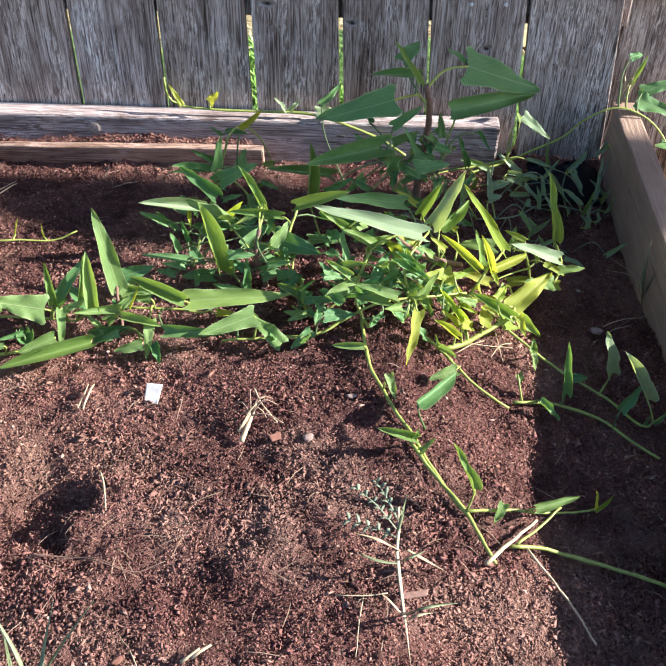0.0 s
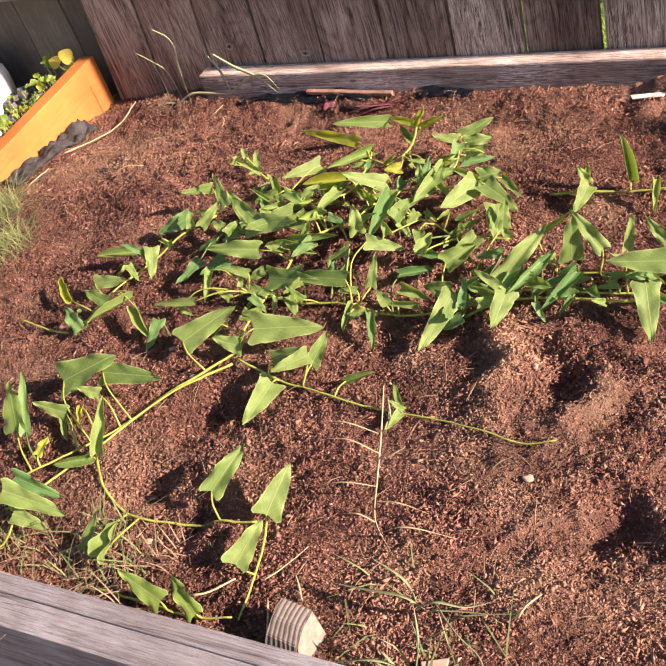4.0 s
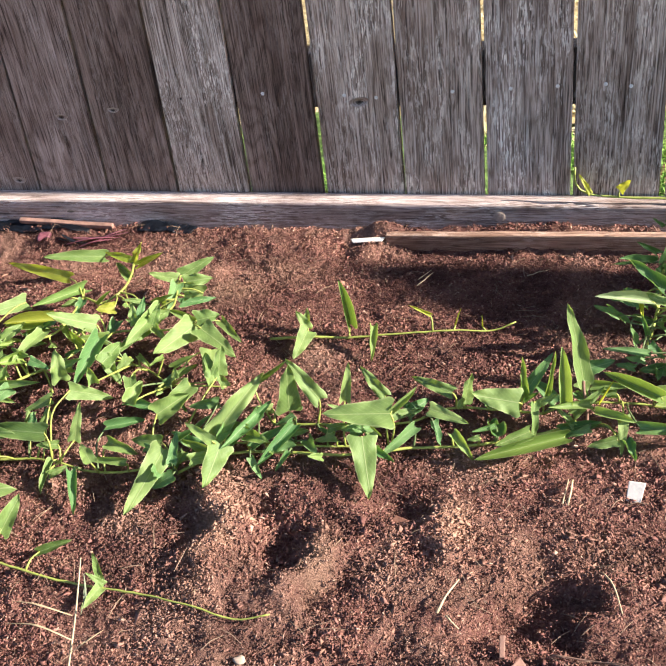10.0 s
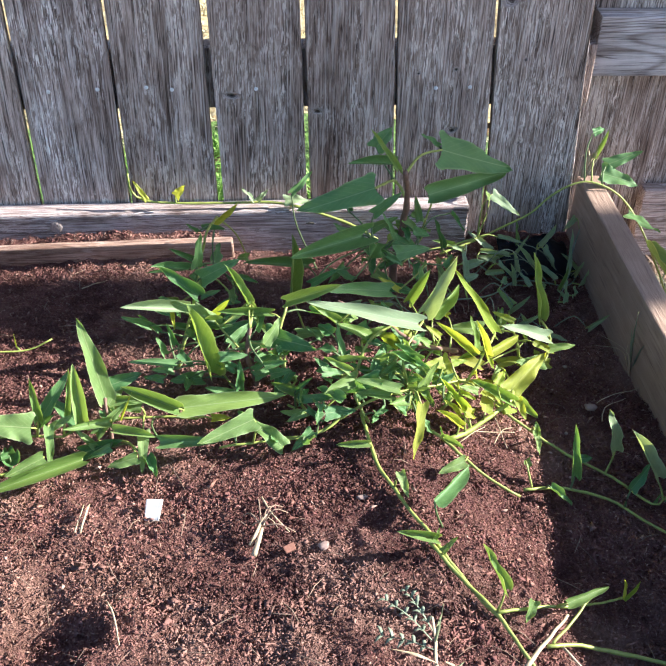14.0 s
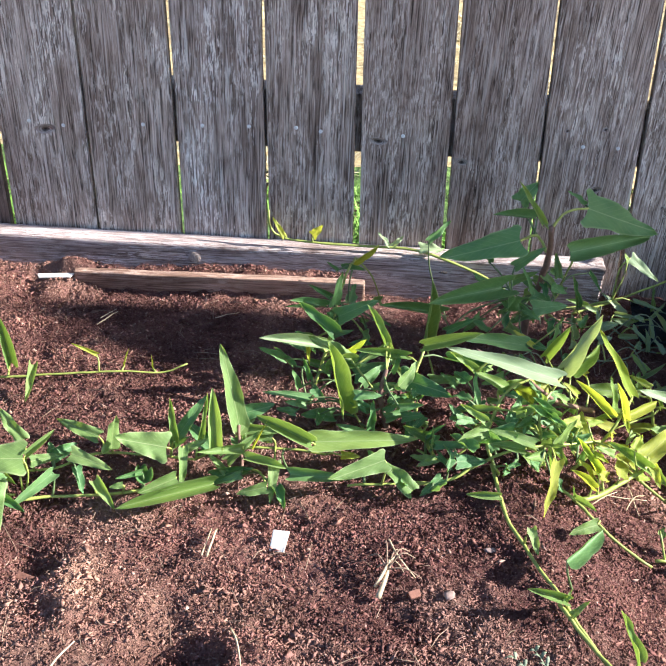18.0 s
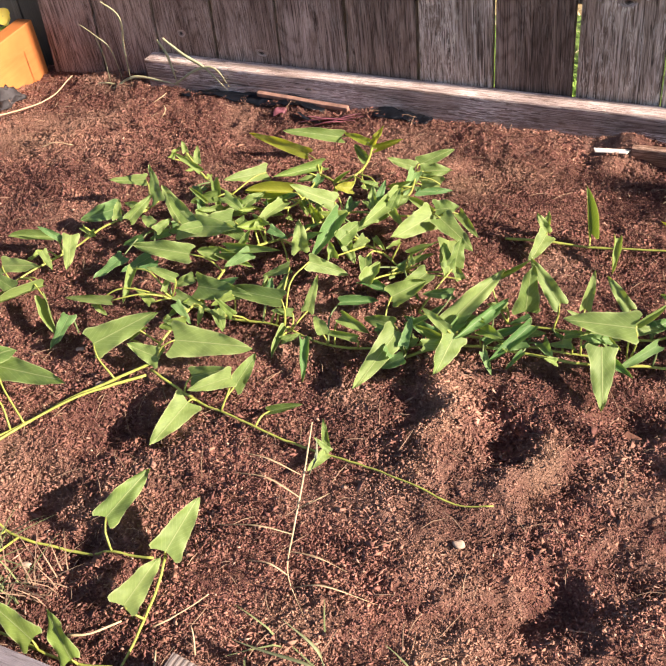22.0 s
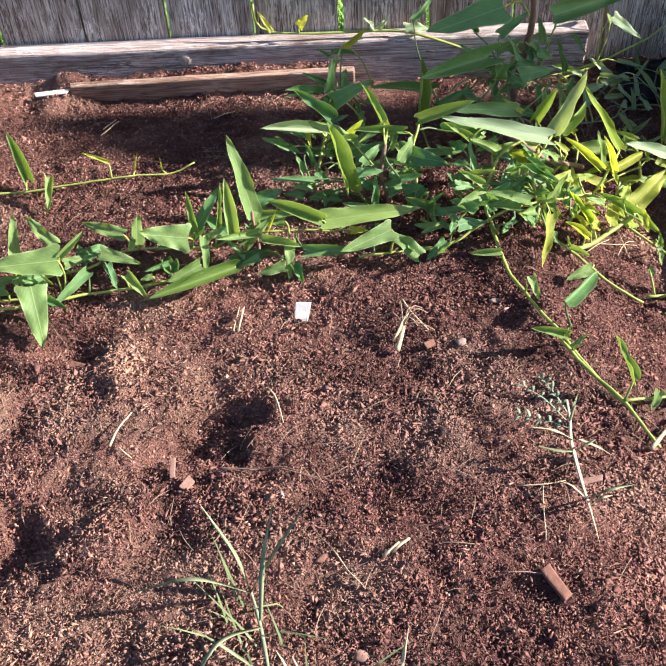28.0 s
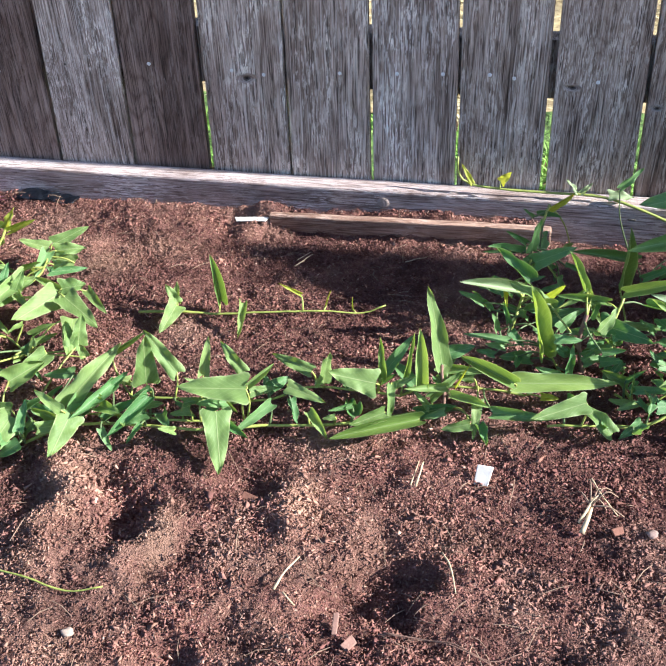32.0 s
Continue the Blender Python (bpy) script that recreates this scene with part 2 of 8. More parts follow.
def leaf_material(name, top, pale, vein, through=0.35):
    """A leaf blade: its own tone for each leaf, a pale midrib and side veins, and light that shines through."""
    m, n, link, bsdf = node_material(name)
    co = n.new("ShaderNodeTexCoord")
    sep = n.new("ShaderNodeSeparateXYZ")
    link(co.outputs["Object"], sep.inputs[0])
    info = n.new("ShaderNodeObjectInfo")
    own = ramp(n, link, info.outputs["Random"], [(0.0, top), (1.0, pale)])
    mott = noise_tex(n, link, mapped(n, link, (1, 1, 1)), 6, 5, 0.6)
    col = mix(n, link, "MULTIPLY", 0.6, own, ramp(n, link, mott, [(0.3, (0.72, 0.75, 0.7)), (0.7, (1.15, 1.12, 1.1))]))
    ab = n.new("ShaderNodeMath")
    ab.operation = "ABSOLUTE"
    link(sep.outputs["X"], ab.inputs[0])
    rib = ramp(n, link, ab.outputs[0], [(0.006, (1, 1, 1)), (0.016, (0, 0, 0))])
    # side veins sweep forward from the midrib
    ma = n.new("ShaderNodeMath")
    ma.operation = "MULTIPLY_ADD"
    ma.inputs[1].default_value = -0.9
    link(ab.outputs[0], ma.inputs[0])
    link(sep.outputs["Y"], ma.inputs[2])
    sn = n.new("ShaderNodeMath")
    sn.operation = "PINGPONG"
    sn.inputs[1].default_value = 0.055
    link(ma.outputs[0], sn.inputs[0])
    side = ramp(n, link, sn.outputs[0], [(0.001, (0.45, 0.45, 0.45)), (0.007, (0, 0, 0))])
    lines = mix(n, link, "LIGHTEN", 1.0, rib, side)
    uv = n.new("ShaderNodeUVMap")
    uvs = n.new("ShaderNodeSeparateXYZ")
    link(uv.outputs[0], uvs.inputs[0])
    # pale leaf margin, brightened for the light that thin edges catch
    rim = ramp(n, link, uvs.outputs["X"], [(0.86, (0, 0, 0)), (0.97, (0.75, 0.75, 0.75))])
    col = mix(n, link, "MIX", mix(n, link, "LIGHTEN", 1.0, mix(n, link, "MULTIPLY", 1.0, lines, (0.7, 0.7, 0.7)), rim), col, vein)
    link(col, bsdf.inputs["Base Color"])
    bsdf.inputs["Roughness"].default_value = 0.58
    bsdf.inputs["Specular IOR Level"].default_value = 0.38
    bump(n, link, bsdf, lines, 0.25, 0.002)
    tr = n.new("ShaderNodeBsdfTranslucent")
    bright = mix(n, link, "MULTIPLY", 1.0, col, (1.7, 1.6, 0.6))
    link(bright, tr.inputs["Color"])
    ms = n.new("ShaderNodeMixShader")
    ms.inputs[0].default_value = through
    link(bsdf.outputs[0], ms.inputs[1])
    link(tr.outputs[0], ms.inputs[2])
    link(ms.outputs[0], n["Material Output"].inputs["Surface"])
    return m


def plain(name, color, rough=0.7, spread=0.25, scale=60.0, relief=0.3, distance=0.001):
    m, n, link, bsdf = node_material(name)
    f = noise_tex(n, link, mapped(n, link, (1, 1, 1)), scale, 5, 0.6)
    lo, hi = tuple(c * (1 - spread) for c in color), tuple(min(1, c * (1 + spread)) for c in color)
    link(ramp(n, link, f, [(0.3, lo), (0.7, hi)]), bsdf.inputs["Base Color"])
    bsdf.inputs["Roughness"].default_value = rough
    bump(n, link, bsdf, f, relief, distance)
    return m


WOOD_FENCE = old_board("weathered_fence_wood", (0.052, 0.038, 0.030), (0.415, 0.330, 0.272), (0.67, 0.57, 0.490), (0.91, 0.83, 0.74), tone=0.26, frayed=1.0, rings=0.6)
WOOD_BROWN = old_board("old_brown_fence_wood", (0.050, 0.034, 0.027), (0.32, 0.243, 0.206), (0.46, 0.36, 0.31), (0.62, 0.53, 0.48), tone=0.30, frayed=0.45, rings=0.75)
# darkened for the shade on the left panel; also the beam's dark knots
WOOD_DARK = wood("darkened_fence_wood", (0.055, 0.045, 0.036), (0.125, 0.105, 0.086), (0.24, 0.205, 0.175))
WOOD_BEAM = old_board("weathered_beam_wood", (0.17, 0.125, 0.108), (0.45, 0.36, 0.315), (0.66, 0.565, 0.51), (0.84, 0.76, 0.71), along=0, tone=0.1)
KNOT, _n, _link, _bsdf = node_material("knot_wood")
_at = _n.new("ShaderNodeTexCoord")
_far = _n.new("ShaderNodeVectorMath")
_far.operation = "LENGTH"
_link(_at.outputs["Object"], _far.inputs[0])
_wob = _n.new("ShaderNodeMath")
_wob.operation = "MULTIPLY_ADD"
_wob.inputs[1].default_value = 0.5
_link(noise_tex(_n, _link, mapped(_n, _link, (1, 1, 1)), 2.2, 4, 0.6), _wob.inputs[0])
_link(_far.outputs["Value"], _wob.inputs[2])
_col = ramp(_n, _link, _wob.outputs[0], [(0.38, (0.030, 0.024, 0.021)), (0.50, (0.17, 0.13, 0.11)), (0.58, (0.08, 0.06, 0.052)), (0.70, (0.55, 0.46, 0.41)), (0.80, (0.26, 0.20, 0.17)), (0.92, (0.62, 0.53, 0.48)), (1.0, (0.46, 0.37, 0.32))])
_link(_col, _bsdf.inputs["Base Color"])
_bsdf.inputs["Roughness"].default_value = 0.9
bump(_n, _link, _bsdf, _wob.outputs[0], 0.6, 0.3)
WOOD_FRONT = old_board("silver_front_wood", (0.20, 0.198, 0.215), (0.295, 0.292, 0.320), (0.355, 0.352, 0.385), (0.42, 0.42, 0.455), along=0, tone=0.05, frayed=0.4, rings=0.25)
WOOD_FRESH = old_board("brown_board_wood", (0.27, 0.160, 0.105), (0.50, 0.325, 0.230), (0.62, 0.43, 0.32), (0.70, 0.53, 0.42), along=0, tone=0.05)
WOOD_SIDE = wood("bed_side_wood", (0.20, 0.128, 0.088), (0.40, 0.280, 0.200), (0.56, 0.42, 0.31), along=1, fine=0.6, relief=0.5)
WOOD_ORANGE = wood("orange_stained_wood", (0.46, 0.155, 0.040), (0.53, 0.190, 0.050), (0.59, 0.230, 0.066), along=1, fine=0.3, relief=0.08, rough=0.6)
WOOD_RAIL = old_board("pale_rail_wood", (0.34, 0.32, 0.30), (0.62, 0.60, 0.58), (0.75, 0.73, 0.72), (0.82, 0.80, 0.79), along=0, tone=0.05, frayed=0.3, rings=1.0)
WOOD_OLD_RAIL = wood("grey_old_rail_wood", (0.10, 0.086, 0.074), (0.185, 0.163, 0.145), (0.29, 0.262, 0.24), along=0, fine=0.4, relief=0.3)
WOOD_END = ring_wood("cut_end_wood", (0.13, 0.102, 0.088), (0.33, 0.285, 0.252))


def grains(n, link, v):
    """One random value for each small grain of the packed soil, with ragged outlines."""
    warp = n.new("ShaderNodeVectorMath")
    warp.operation = "MULTIPLY_ADD"
    warp.inputs[1].default_value = (0.004, 0.004, 0.004)
    haze = n.new("ShaderNodeTexNoise")
    haze.inputs["Scale"].default_value = 210
    link(v, haze.inputs["Vector"])
    link(haze.outputs["Color"], warp.inputs[0])
    link(v, warp.inputs[2])
    cell = n.new("ShaderNodeTexVoronoi")
    cell.inputs["Scale"].default_value = 430
    link(warp.outputs[0], cell.inputs["Vector"])
    tone = n.new("ShaderNodeSeparateColor")
    link(cell.outputs["Color"], tone.inputs[0])
    return tone.outputs[0]


def earth_material(name, loose):
    """Red-brown compost: crumbs of several tones, tan where it is dry and dusty, darker towards the brown side board
    and lightened beside it to lift the shade.
    """
    m, n, link, bsdf = node_material(name)
    v = mapped(n, link, (1, 1, 1), False)
    fine = noise_tex(n, link, v, 300, 3, 0.6)
    crumb = n.new("ShaderNodeNewGeometry").outputs["Random Per Island"] if loose else grains(n, link, v)
    col = ramp(n, link, crumb, [(0.0, (0.160, 0.080, 0.069)), (0.18, (0.255, 0.136, 0.118)), (0.34, (0.215, 0.108, 0.092)), (0.52, (0.305, 0.176, 0.128)), (0.68, (0.240, 0.122, 0.108)), (0.84, (0.300, 0.160, 0.132)), (0.95, (0.37, 0.232, 0.170)), (1.0, (0.52, 0.39, 0.31))])
    col = mix(n, link, "MULTIPLY", 0.5, col, ramp(n, link, fine, [(0.3, (0.6, 0.6, 0.6)), (0.7, (1.15, 1.15, 1.15))]))
    col = mix(n, link, "MULTIPLY", 0.9, col, ramp(n, link, noise_tex(n, link, v, 24, 5, 0.65), [(0.36, (0.60, 0.56, 0.57)), (0.62, (1.18, 1.15, 1.12))]))
    col = mix(n, link, "MULTIPLY", 0.9, col, ramp(n, link, noise_tex(n, link, v, 5.5, 4, 0.55), [(0.36, (0.64, 0.59, 0.60)), (0.62, (1.20, 1.15, 1.10))]))
    dust = ramp(n, link, noise_tex(n, link, v, 6.5, 5, 0.6), [(0.50, (0, 0, 0)), (0.68, (0.6, 0.6, 0.6))])
    col = mix(n, link, "MIX", dust, col, (0.43, 0.272, 0.200))
    # laid tan: dust, plus the brightness of sun-facing ridges put in
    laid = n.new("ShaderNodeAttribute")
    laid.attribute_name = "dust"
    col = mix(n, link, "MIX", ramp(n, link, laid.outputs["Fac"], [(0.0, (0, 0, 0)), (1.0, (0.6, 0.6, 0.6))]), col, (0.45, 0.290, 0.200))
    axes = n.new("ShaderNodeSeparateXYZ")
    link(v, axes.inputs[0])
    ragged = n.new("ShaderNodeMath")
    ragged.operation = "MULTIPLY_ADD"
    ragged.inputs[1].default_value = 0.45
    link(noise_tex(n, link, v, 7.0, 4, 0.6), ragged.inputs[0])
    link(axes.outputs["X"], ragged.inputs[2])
    # tone across x: darker to the right, then paler to lift the corner's shade
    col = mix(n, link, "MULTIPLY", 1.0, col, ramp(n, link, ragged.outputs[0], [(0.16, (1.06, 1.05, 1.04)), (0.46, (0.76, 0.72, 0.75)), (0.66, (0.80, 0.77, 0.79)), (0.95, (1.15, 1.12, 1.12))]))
    if not loose:  # packed soil under the crumbs, darkened for the shade in their gaps
        col = mix(n, link, "MULTIPLY", 1.0, col, (0.90, 0.88, 0.88))
        lumps = n.new("ShaderNodeMath")
        lumps.operation = "MULTIPLY_ADD"
        lumps.inputs[1].default_value = 0.35
        link(crumb, lumps.inputs[0])
        link(noise_tex(n, link, v, 320, 5, 0.75), lumps.inputs[2])
        bump(n, link, bsdf, lumps.outputs[0], 1.0, 0.007)
    link(col, bsdf.inputs["Base Color"])
    bsdf.inputs["Roughness"].default_value = 0.95
    bsdf.inputs["Specular IOR Level"].default_value = 0.15
    return m


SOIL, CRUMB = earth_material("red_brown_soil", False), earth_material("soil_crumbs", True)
MULCH = soil_material("dry_grass_ground", (0.08, 0.055, 0.03), (0.20, 0.14, 0.08), (0.36, 0.27, 0.17), 0.7)
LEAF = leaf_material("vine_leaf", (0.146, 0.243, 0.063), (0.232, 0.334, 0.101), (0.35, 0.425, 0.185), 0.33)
# young shoots; on the bush's right also sun through leaves, painted as yellow-green
LEAF_YELLOW_GREEN = leaf_material("yellow_green_leaf", (0.27, 0.38, 0.040), (0.42, 0.45, 0.070), (0.50, 0.52, 0.14), 0.48)
# deep green of broad leaves, with the shade inside the clumps put in
LEAF_SHADED = leaf_material("dark_shaded_leaf", (0.085, 0.200, 0.062), (0.155, 0.280, 0.092), (0.27, 0.37, 0.17), 0.26)
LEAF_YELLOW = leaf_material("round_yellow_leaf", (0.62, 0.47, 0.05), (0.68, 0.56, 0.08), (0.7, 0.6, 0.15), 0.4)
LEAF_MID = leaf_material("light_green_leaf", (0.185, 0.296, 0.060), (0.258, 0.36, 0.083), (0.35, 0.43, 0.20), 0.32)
# paler copy of the vine leaf, with sun and sky light put in
LEAF_PALE = leaf_material("lightened_leaf", (0.265, 0.357, 0.18), (0.32, 0.40, 0.225), (0.42, 0.485, 0.31), 0.28)
# duller stem for the stalks of the darkened leaves
STEM_GREEN = plain("dull_green_stem", (0.12, 0.17, 0.06), 0.6, 0.25, 90)
STEM_GREY = plain("grey_green_stem", (0.20, 0.23, 0.14), 0.7, 0.25, 90)
STEM = plain("green_stem", (0.30, 0.34, 0.07), 0.5, 0.25, 90)
STEM_BROWN = plain("brown_woody_stem", (0.20, 0.115, 0.08), 0.8, 0.3, 120)
STRAW = plain("dry_straw", (0.52, 0.40, 0.24), 0.8, 0.25, 80)
GRASS = plain("green_grass_blade", (0.21, 0.24, 0.125), 0.6, 0.25, 50)
WHITE = plain("white_chip", (0.80, 0.745, 0.64), 0.8, 0.10, 90)
PLASTIC = plain("black_plastic_sheet", (0.012, 0.015, 0.022), 0.32, 0.3, 30, 0.5, 0.004)
PINK = plain("faded_pink_plastic", (0.36, 0.13, 0.17), 0.6, 0.6, 25)
STONE = plain("pale_stone", (0.30, 0.21, 0.17), 0.9, 0.3, 70)
STONE_PALE = plain("cream_stone", (0.38, 0.29, 0.22), 0.9, 0.25, 70)
BARK = plain("red_brown_bark", (0.22, 0.10, 0.065), 0.9, 0.35, 60, 0.6, 0.003)
WOOD_CHIP = plain("tan_wood_chip", (0.27, 0.155, 0.115), 0.9, 0.35, 60, 0.6, 0.003)
GREY_LEAF = plain("grey_green_leaf", (0.20, 0.235, 0.15), 0.8, 0.3, 60, 0.6, 0.004)
GRASS_SOFT = plain("soft_green_grass", (0.17, 0.21, 0.085), 0.8, 0.4, 12)
FEATHER = plain("feathery_green", (0.215, 0.24, 0.095), 0.8, 0.45, 12)
STRAW_BITS = plain("fine_straw", (0.30, 0.205, 0.135), 0.9, 0.45, 12)
WHITE_SACK = plain("white_sack_cloth", (0.86, 0.86, 0.87), 0.7, 0.04, 20)
CLOTH = plain("grey_weed_cloth", (0.10, 0.095, 0.10), 0.9, 0.5, 25, 0.6, 0.004)
NAIL = plain("dull_nail_head", (0.80, 0.79, 0.77), 0.45, 0.2, 200)
GREEN_FAR = plain("sunlit_weeds", (0.12, 0.20, 0.045), 0.9, 0.85, 55.0, 1.0, 0.02)
GRASS_FAR = plain("bright_green_grass", (0.24, 0.42, 0.07), 0.7, 0.4, 12)
HAY = plain("pale_hay", (0.62, 0.55, 0.33), 0.8, 0.3, 10)
PALE_FAR = soil_material("pale_dry_yard", (0.16, 0.13, 0.07), (0.50, 0.44, 0.24), (0.66, 0.60, 0.36), 0.35)


# ---- builders ----
def finish(bm, name, material, smooth=False):
    me = bpy.data.meshes.new(name)
    bm.normal_update()
    bm.to_mesh(me)
    bm.free()
    for p in me.polygons:
        p.use_smooth = smooth
    me.materials.append(material)
    return me


def part(name, bm, material, parent=None, label="", smooth=False, at=None):
    ob = new(name, finish(bm, name, material, smooth))
    if at is not None:
        ob.matrix_basis = at
    ob.parent = parent
    return tagged(ob, label)


def thing(name, label, category, group="", kind=""):
    return tagged(new(name), label, category, group, kind)


def block(size, bevel=0.003, wear=0.0, cuts=0, seed=0):
    """A timber about the origin, with rounded arrises and slightly uneven faces."""
    bm = bmesh.new()
    bmesh.ops.create_cube(bm, size=1.0)
    bmesh.ops.scale(bm, vec=size, verts=bm.verts)
    if cuts:
        long = max(range(3), key=lambda k: size[k])
        edges = [e for e in bm.edges if abs((e.verts[0].co - e.verts[1].co)[long]) > size[long] * 0.9]
        bmesh.ops.subdivide_edges(bm, edges=edges, cuts=cuts, use_grid_fill=True)
    if bevel:
        sharp = [e for e in bm.edges if len(e.link_faces) == 2 and e.calc_face_angle() > 0.5]
        bmesh.ops.bevel(bm, geom=sharp, offset=bevel, segments=2, affect="EDGES", profile=0.6)
    if wear:
        for v in bm.verts:
            v.co += wear * noise.noise_vector(v.co * 14 + Vector((seed * 3.7, seed, 0)))
    return bm


def spline(points, step=0.012):
    """A smooth run of points through the given ones."""
    p = [Vector(q) for q in points]
    p = [p[0] * 2 - p[1], *p, p[-1] * 2 - p[-2]]
    out = []
    for a, b, c, d in zip(p, p[1:], p[2:], p[3:]):
        m = max(2, int((c - b).length / step))
        for k in range(m):
            t = k / m
            out.append(0.5 * ((2 * b) + (c - a) * t + (2 * a - 5 * b + 4 * c - d) * t * t + (3 * b - a - 3 * c + d) * t ** 3))
    out.append(p[-2])
    return out


def tube(line, r0, r1, sides=6, knots=0.0):
    bm = bmesh.new()
    rings, last = [], len(line) - 1
    for k, c in enumerate(line):
        d = (line[min(k + 1, last)] - line[max(k - 1, 0)]).normalized()
        u = d.cross(Vector((0.13, 0.21, 0.97))).normalized()
        w = d.cross(u)
        r = r0 + (r1 - r0) * k / max(last, 1)
        if knots:
            r *= 1 + knots * max(0.0, noise.noise(c * 45))
        rings.append([bm.verts.new(c + r * (math.cos(a) * u + math.sin(a) * w)) for a in (2 * math.pi * s / sides for s in range(sides))])
    for a, b in zip(rings, rings[1:]):
        for s in range(sides):
            bm.faces.new((a[s], a[(s + 1) % sides], b[(s + 1) % sides], b[s]))
    bm.faces.new(rings[0][::-1])
    bm.faces.new(rings[-1])
    return bm


# ---- ground and soil ----
BED_X0, BED_X1, BED_Y0 = -1.62, 0.76, -1.265
DIPS = [  # hollows (below zero) and mounds in the soil: x, y, radius across, radius along, height
    (-0.462, -0.780, 0.040, 0.060, -0.016), (-0.428, -0.730, 0.030, 0.050, 0.020), (-0.410, -0.800, 0.030, 0.050, 0.024), (-0.390, -0.875, 0.032, 0.045, 0.018),
    (-0.340, -0.795, 0.040, 0.062, -0.034), (-0.290, -0.835, 0.026, 0.044, 0.026), (-0.245, -0.855, 0.032, 0.040, -0.016),
    (-0.182, -0.738, 0.036, 0.036, -0.032), (-0.137, -0.765, 0.036, 0.050, 0.022), (-0.045, -0.866, 0.040, 0.044, -0.032), (-0.006, -0.826, 0.036, 0.036, -0.022),
    (0.048, -0.845, 0.044, 0.046, 0.018), (-0.222, -1.005, 0.046, 0.040, -0.040), (-0.165, -0.930, 0.036, 0.040, -0.016), (-0.120, -0.975, 0.036, 0.044, 0.014),
    (0.035, -0.897, 0.040, 0.034, -0.022), (-0.070, -1.013, 0.036, 0.040, -0.016), (-0.098, -1.149, 0.030, 0.036, -0.016), (0.098, -1.065, 0.050, 0.046, -0.018),
    (0.235, -0.790, 0.050, 0.030, -0.014), (0.175, -0.960, 0.060, 0.035, -0.010), (0.25, -0.90, 0.045, 0.035, 0.016),
    (-0.800, -0.925, 0.054, 0.054, -0.037), (-0.815, -1.065, 0.054, 0.060, -0.040), (-0.735, -1.130, 0.042, 0.050, -0.030), (-0.700, -1.085, 0.030, 0.050, 0.016),
    (-0.660, -0.630, 0.050, 0.050, 0.031), (-0.440, -1.100, 0.055, 0.045, 0.016), (-0.300, -1.097, 0.050, 0.040, 0.012), (-1.200, -1.020, 0.054, 0.054, -0.034),
    (-1.330, -0.330, 0.070, 0.060, 0.012), (-1.290, -0.470, 0.050, 0.050, -0.014), (-1.180, -0.230, 0.050, 0.040, -0.012), (-0.335, -0.078, 0.040, 0.022, 0.026), (-0.545, -0.250, 0.050, 0.050, 0.012), (-0.560, -0.160, 0.060, 0.030, -0.012),
]
LATTICE = np.random.RandomState(77).uniform(-1, 1, (128, 128))


def rolling(x, y, size, turn=0.6, shift=0.0):
    """Smooth noise from -1 to 1 with bumps of the given size, for arrays of x and y."""
    u = (x * math.cos(turn) - y * math.sin(turn)) / size + 40.0 + shift
    v = (x * math.sin(turn) + y * math.cos(turn)) / size + 40.0 + 1.7 * shift
    i, j = np.floor(u).astype(int), np.floor(v).astype(int)
    a, b = u - i, v - j
    a, b = a * a * (3 - 2 * a), b * b * (3 - 2 * b)
    g = lambda p, q: LATTICE[p % 128, q % 128]
    return (g(i, j) * (1 - a) + g(i + 1, j) * a) * (1 - b) + (g(i, j + 1) * (1 - a) + g(i + 1, j + 1) * a) * b


def soil_heights(x, y):
    """The lie of the soil in the bed, for arrays of x and y."""
    d = np.clip(-y / 0.55, 0, 1)
    z = 0.004 + 0.086 * d * d * (3 - 2 * d)
    # the soil sinks towards the brown side board
    z -= 0.080 * np.clip((x - 0.38) / 0.26, 0, 1) * np.clip(-y / 0.35, 0, 1) * np.clip((y + 1.25) / 0.2, 0, 1)
    u = x + 0.013 * np.sin(41 * y + 3 * x + 1.0) + 0.007 * np.sin(83 * y - 19 * x)
    v = y + 0.011 * np.sin(37 * x - 5 * y + 2.0) + 0.007 * np.sin(77 * x + 23 * y)
    for cx, cy, r, q, h in DIPS:
        z = z + 0.78 * h * np.exp(-(((u - cx) / r) ** 2 + ((v - cy) / q) ** 2) ** 1.25)
    # clods: rounded tops with creases between them
    clod = 0.5 - np.abs(rolling(x, y, 0.034)) + 0.6 * (0.5 - np.abs(rolling(x, y, 0.017, 1.1, 5.3)))
    z = z + 0.0105 * clod * (0.55 + 0.45 * rolling(x, y, 0.16, 0.2, 2.0)) + 0.004 * rolling(x, y, 0.075, 2.0, 9.0)
    z += 0.005 * np.sin(9 * x + 2.1 * y) * np.sin(8 * y - 3 * x + 1.0) + 0.003 * np.sin(23 * x - 7 * y) * np.sin(19 * y + 5 * x)
    # soil banked up against the beam
    z += 0.026 * np.clip((y + 0.14) / 0.08, 0, 1) * np.clip((-0.385 - x) / 0.07, 0, 1) * np.clip((x + 1.6) / 0.3, 0, 1)
    # soil heaped between the beam and the plank
    z += 0.040 * np.clip((y + 0.074) / 0.014, 0, 1) * np.clip((x + 0.45) / 0.11, 0, 1) * np.clip((0.165 - x) / 0.02, 0, 1)
    return z


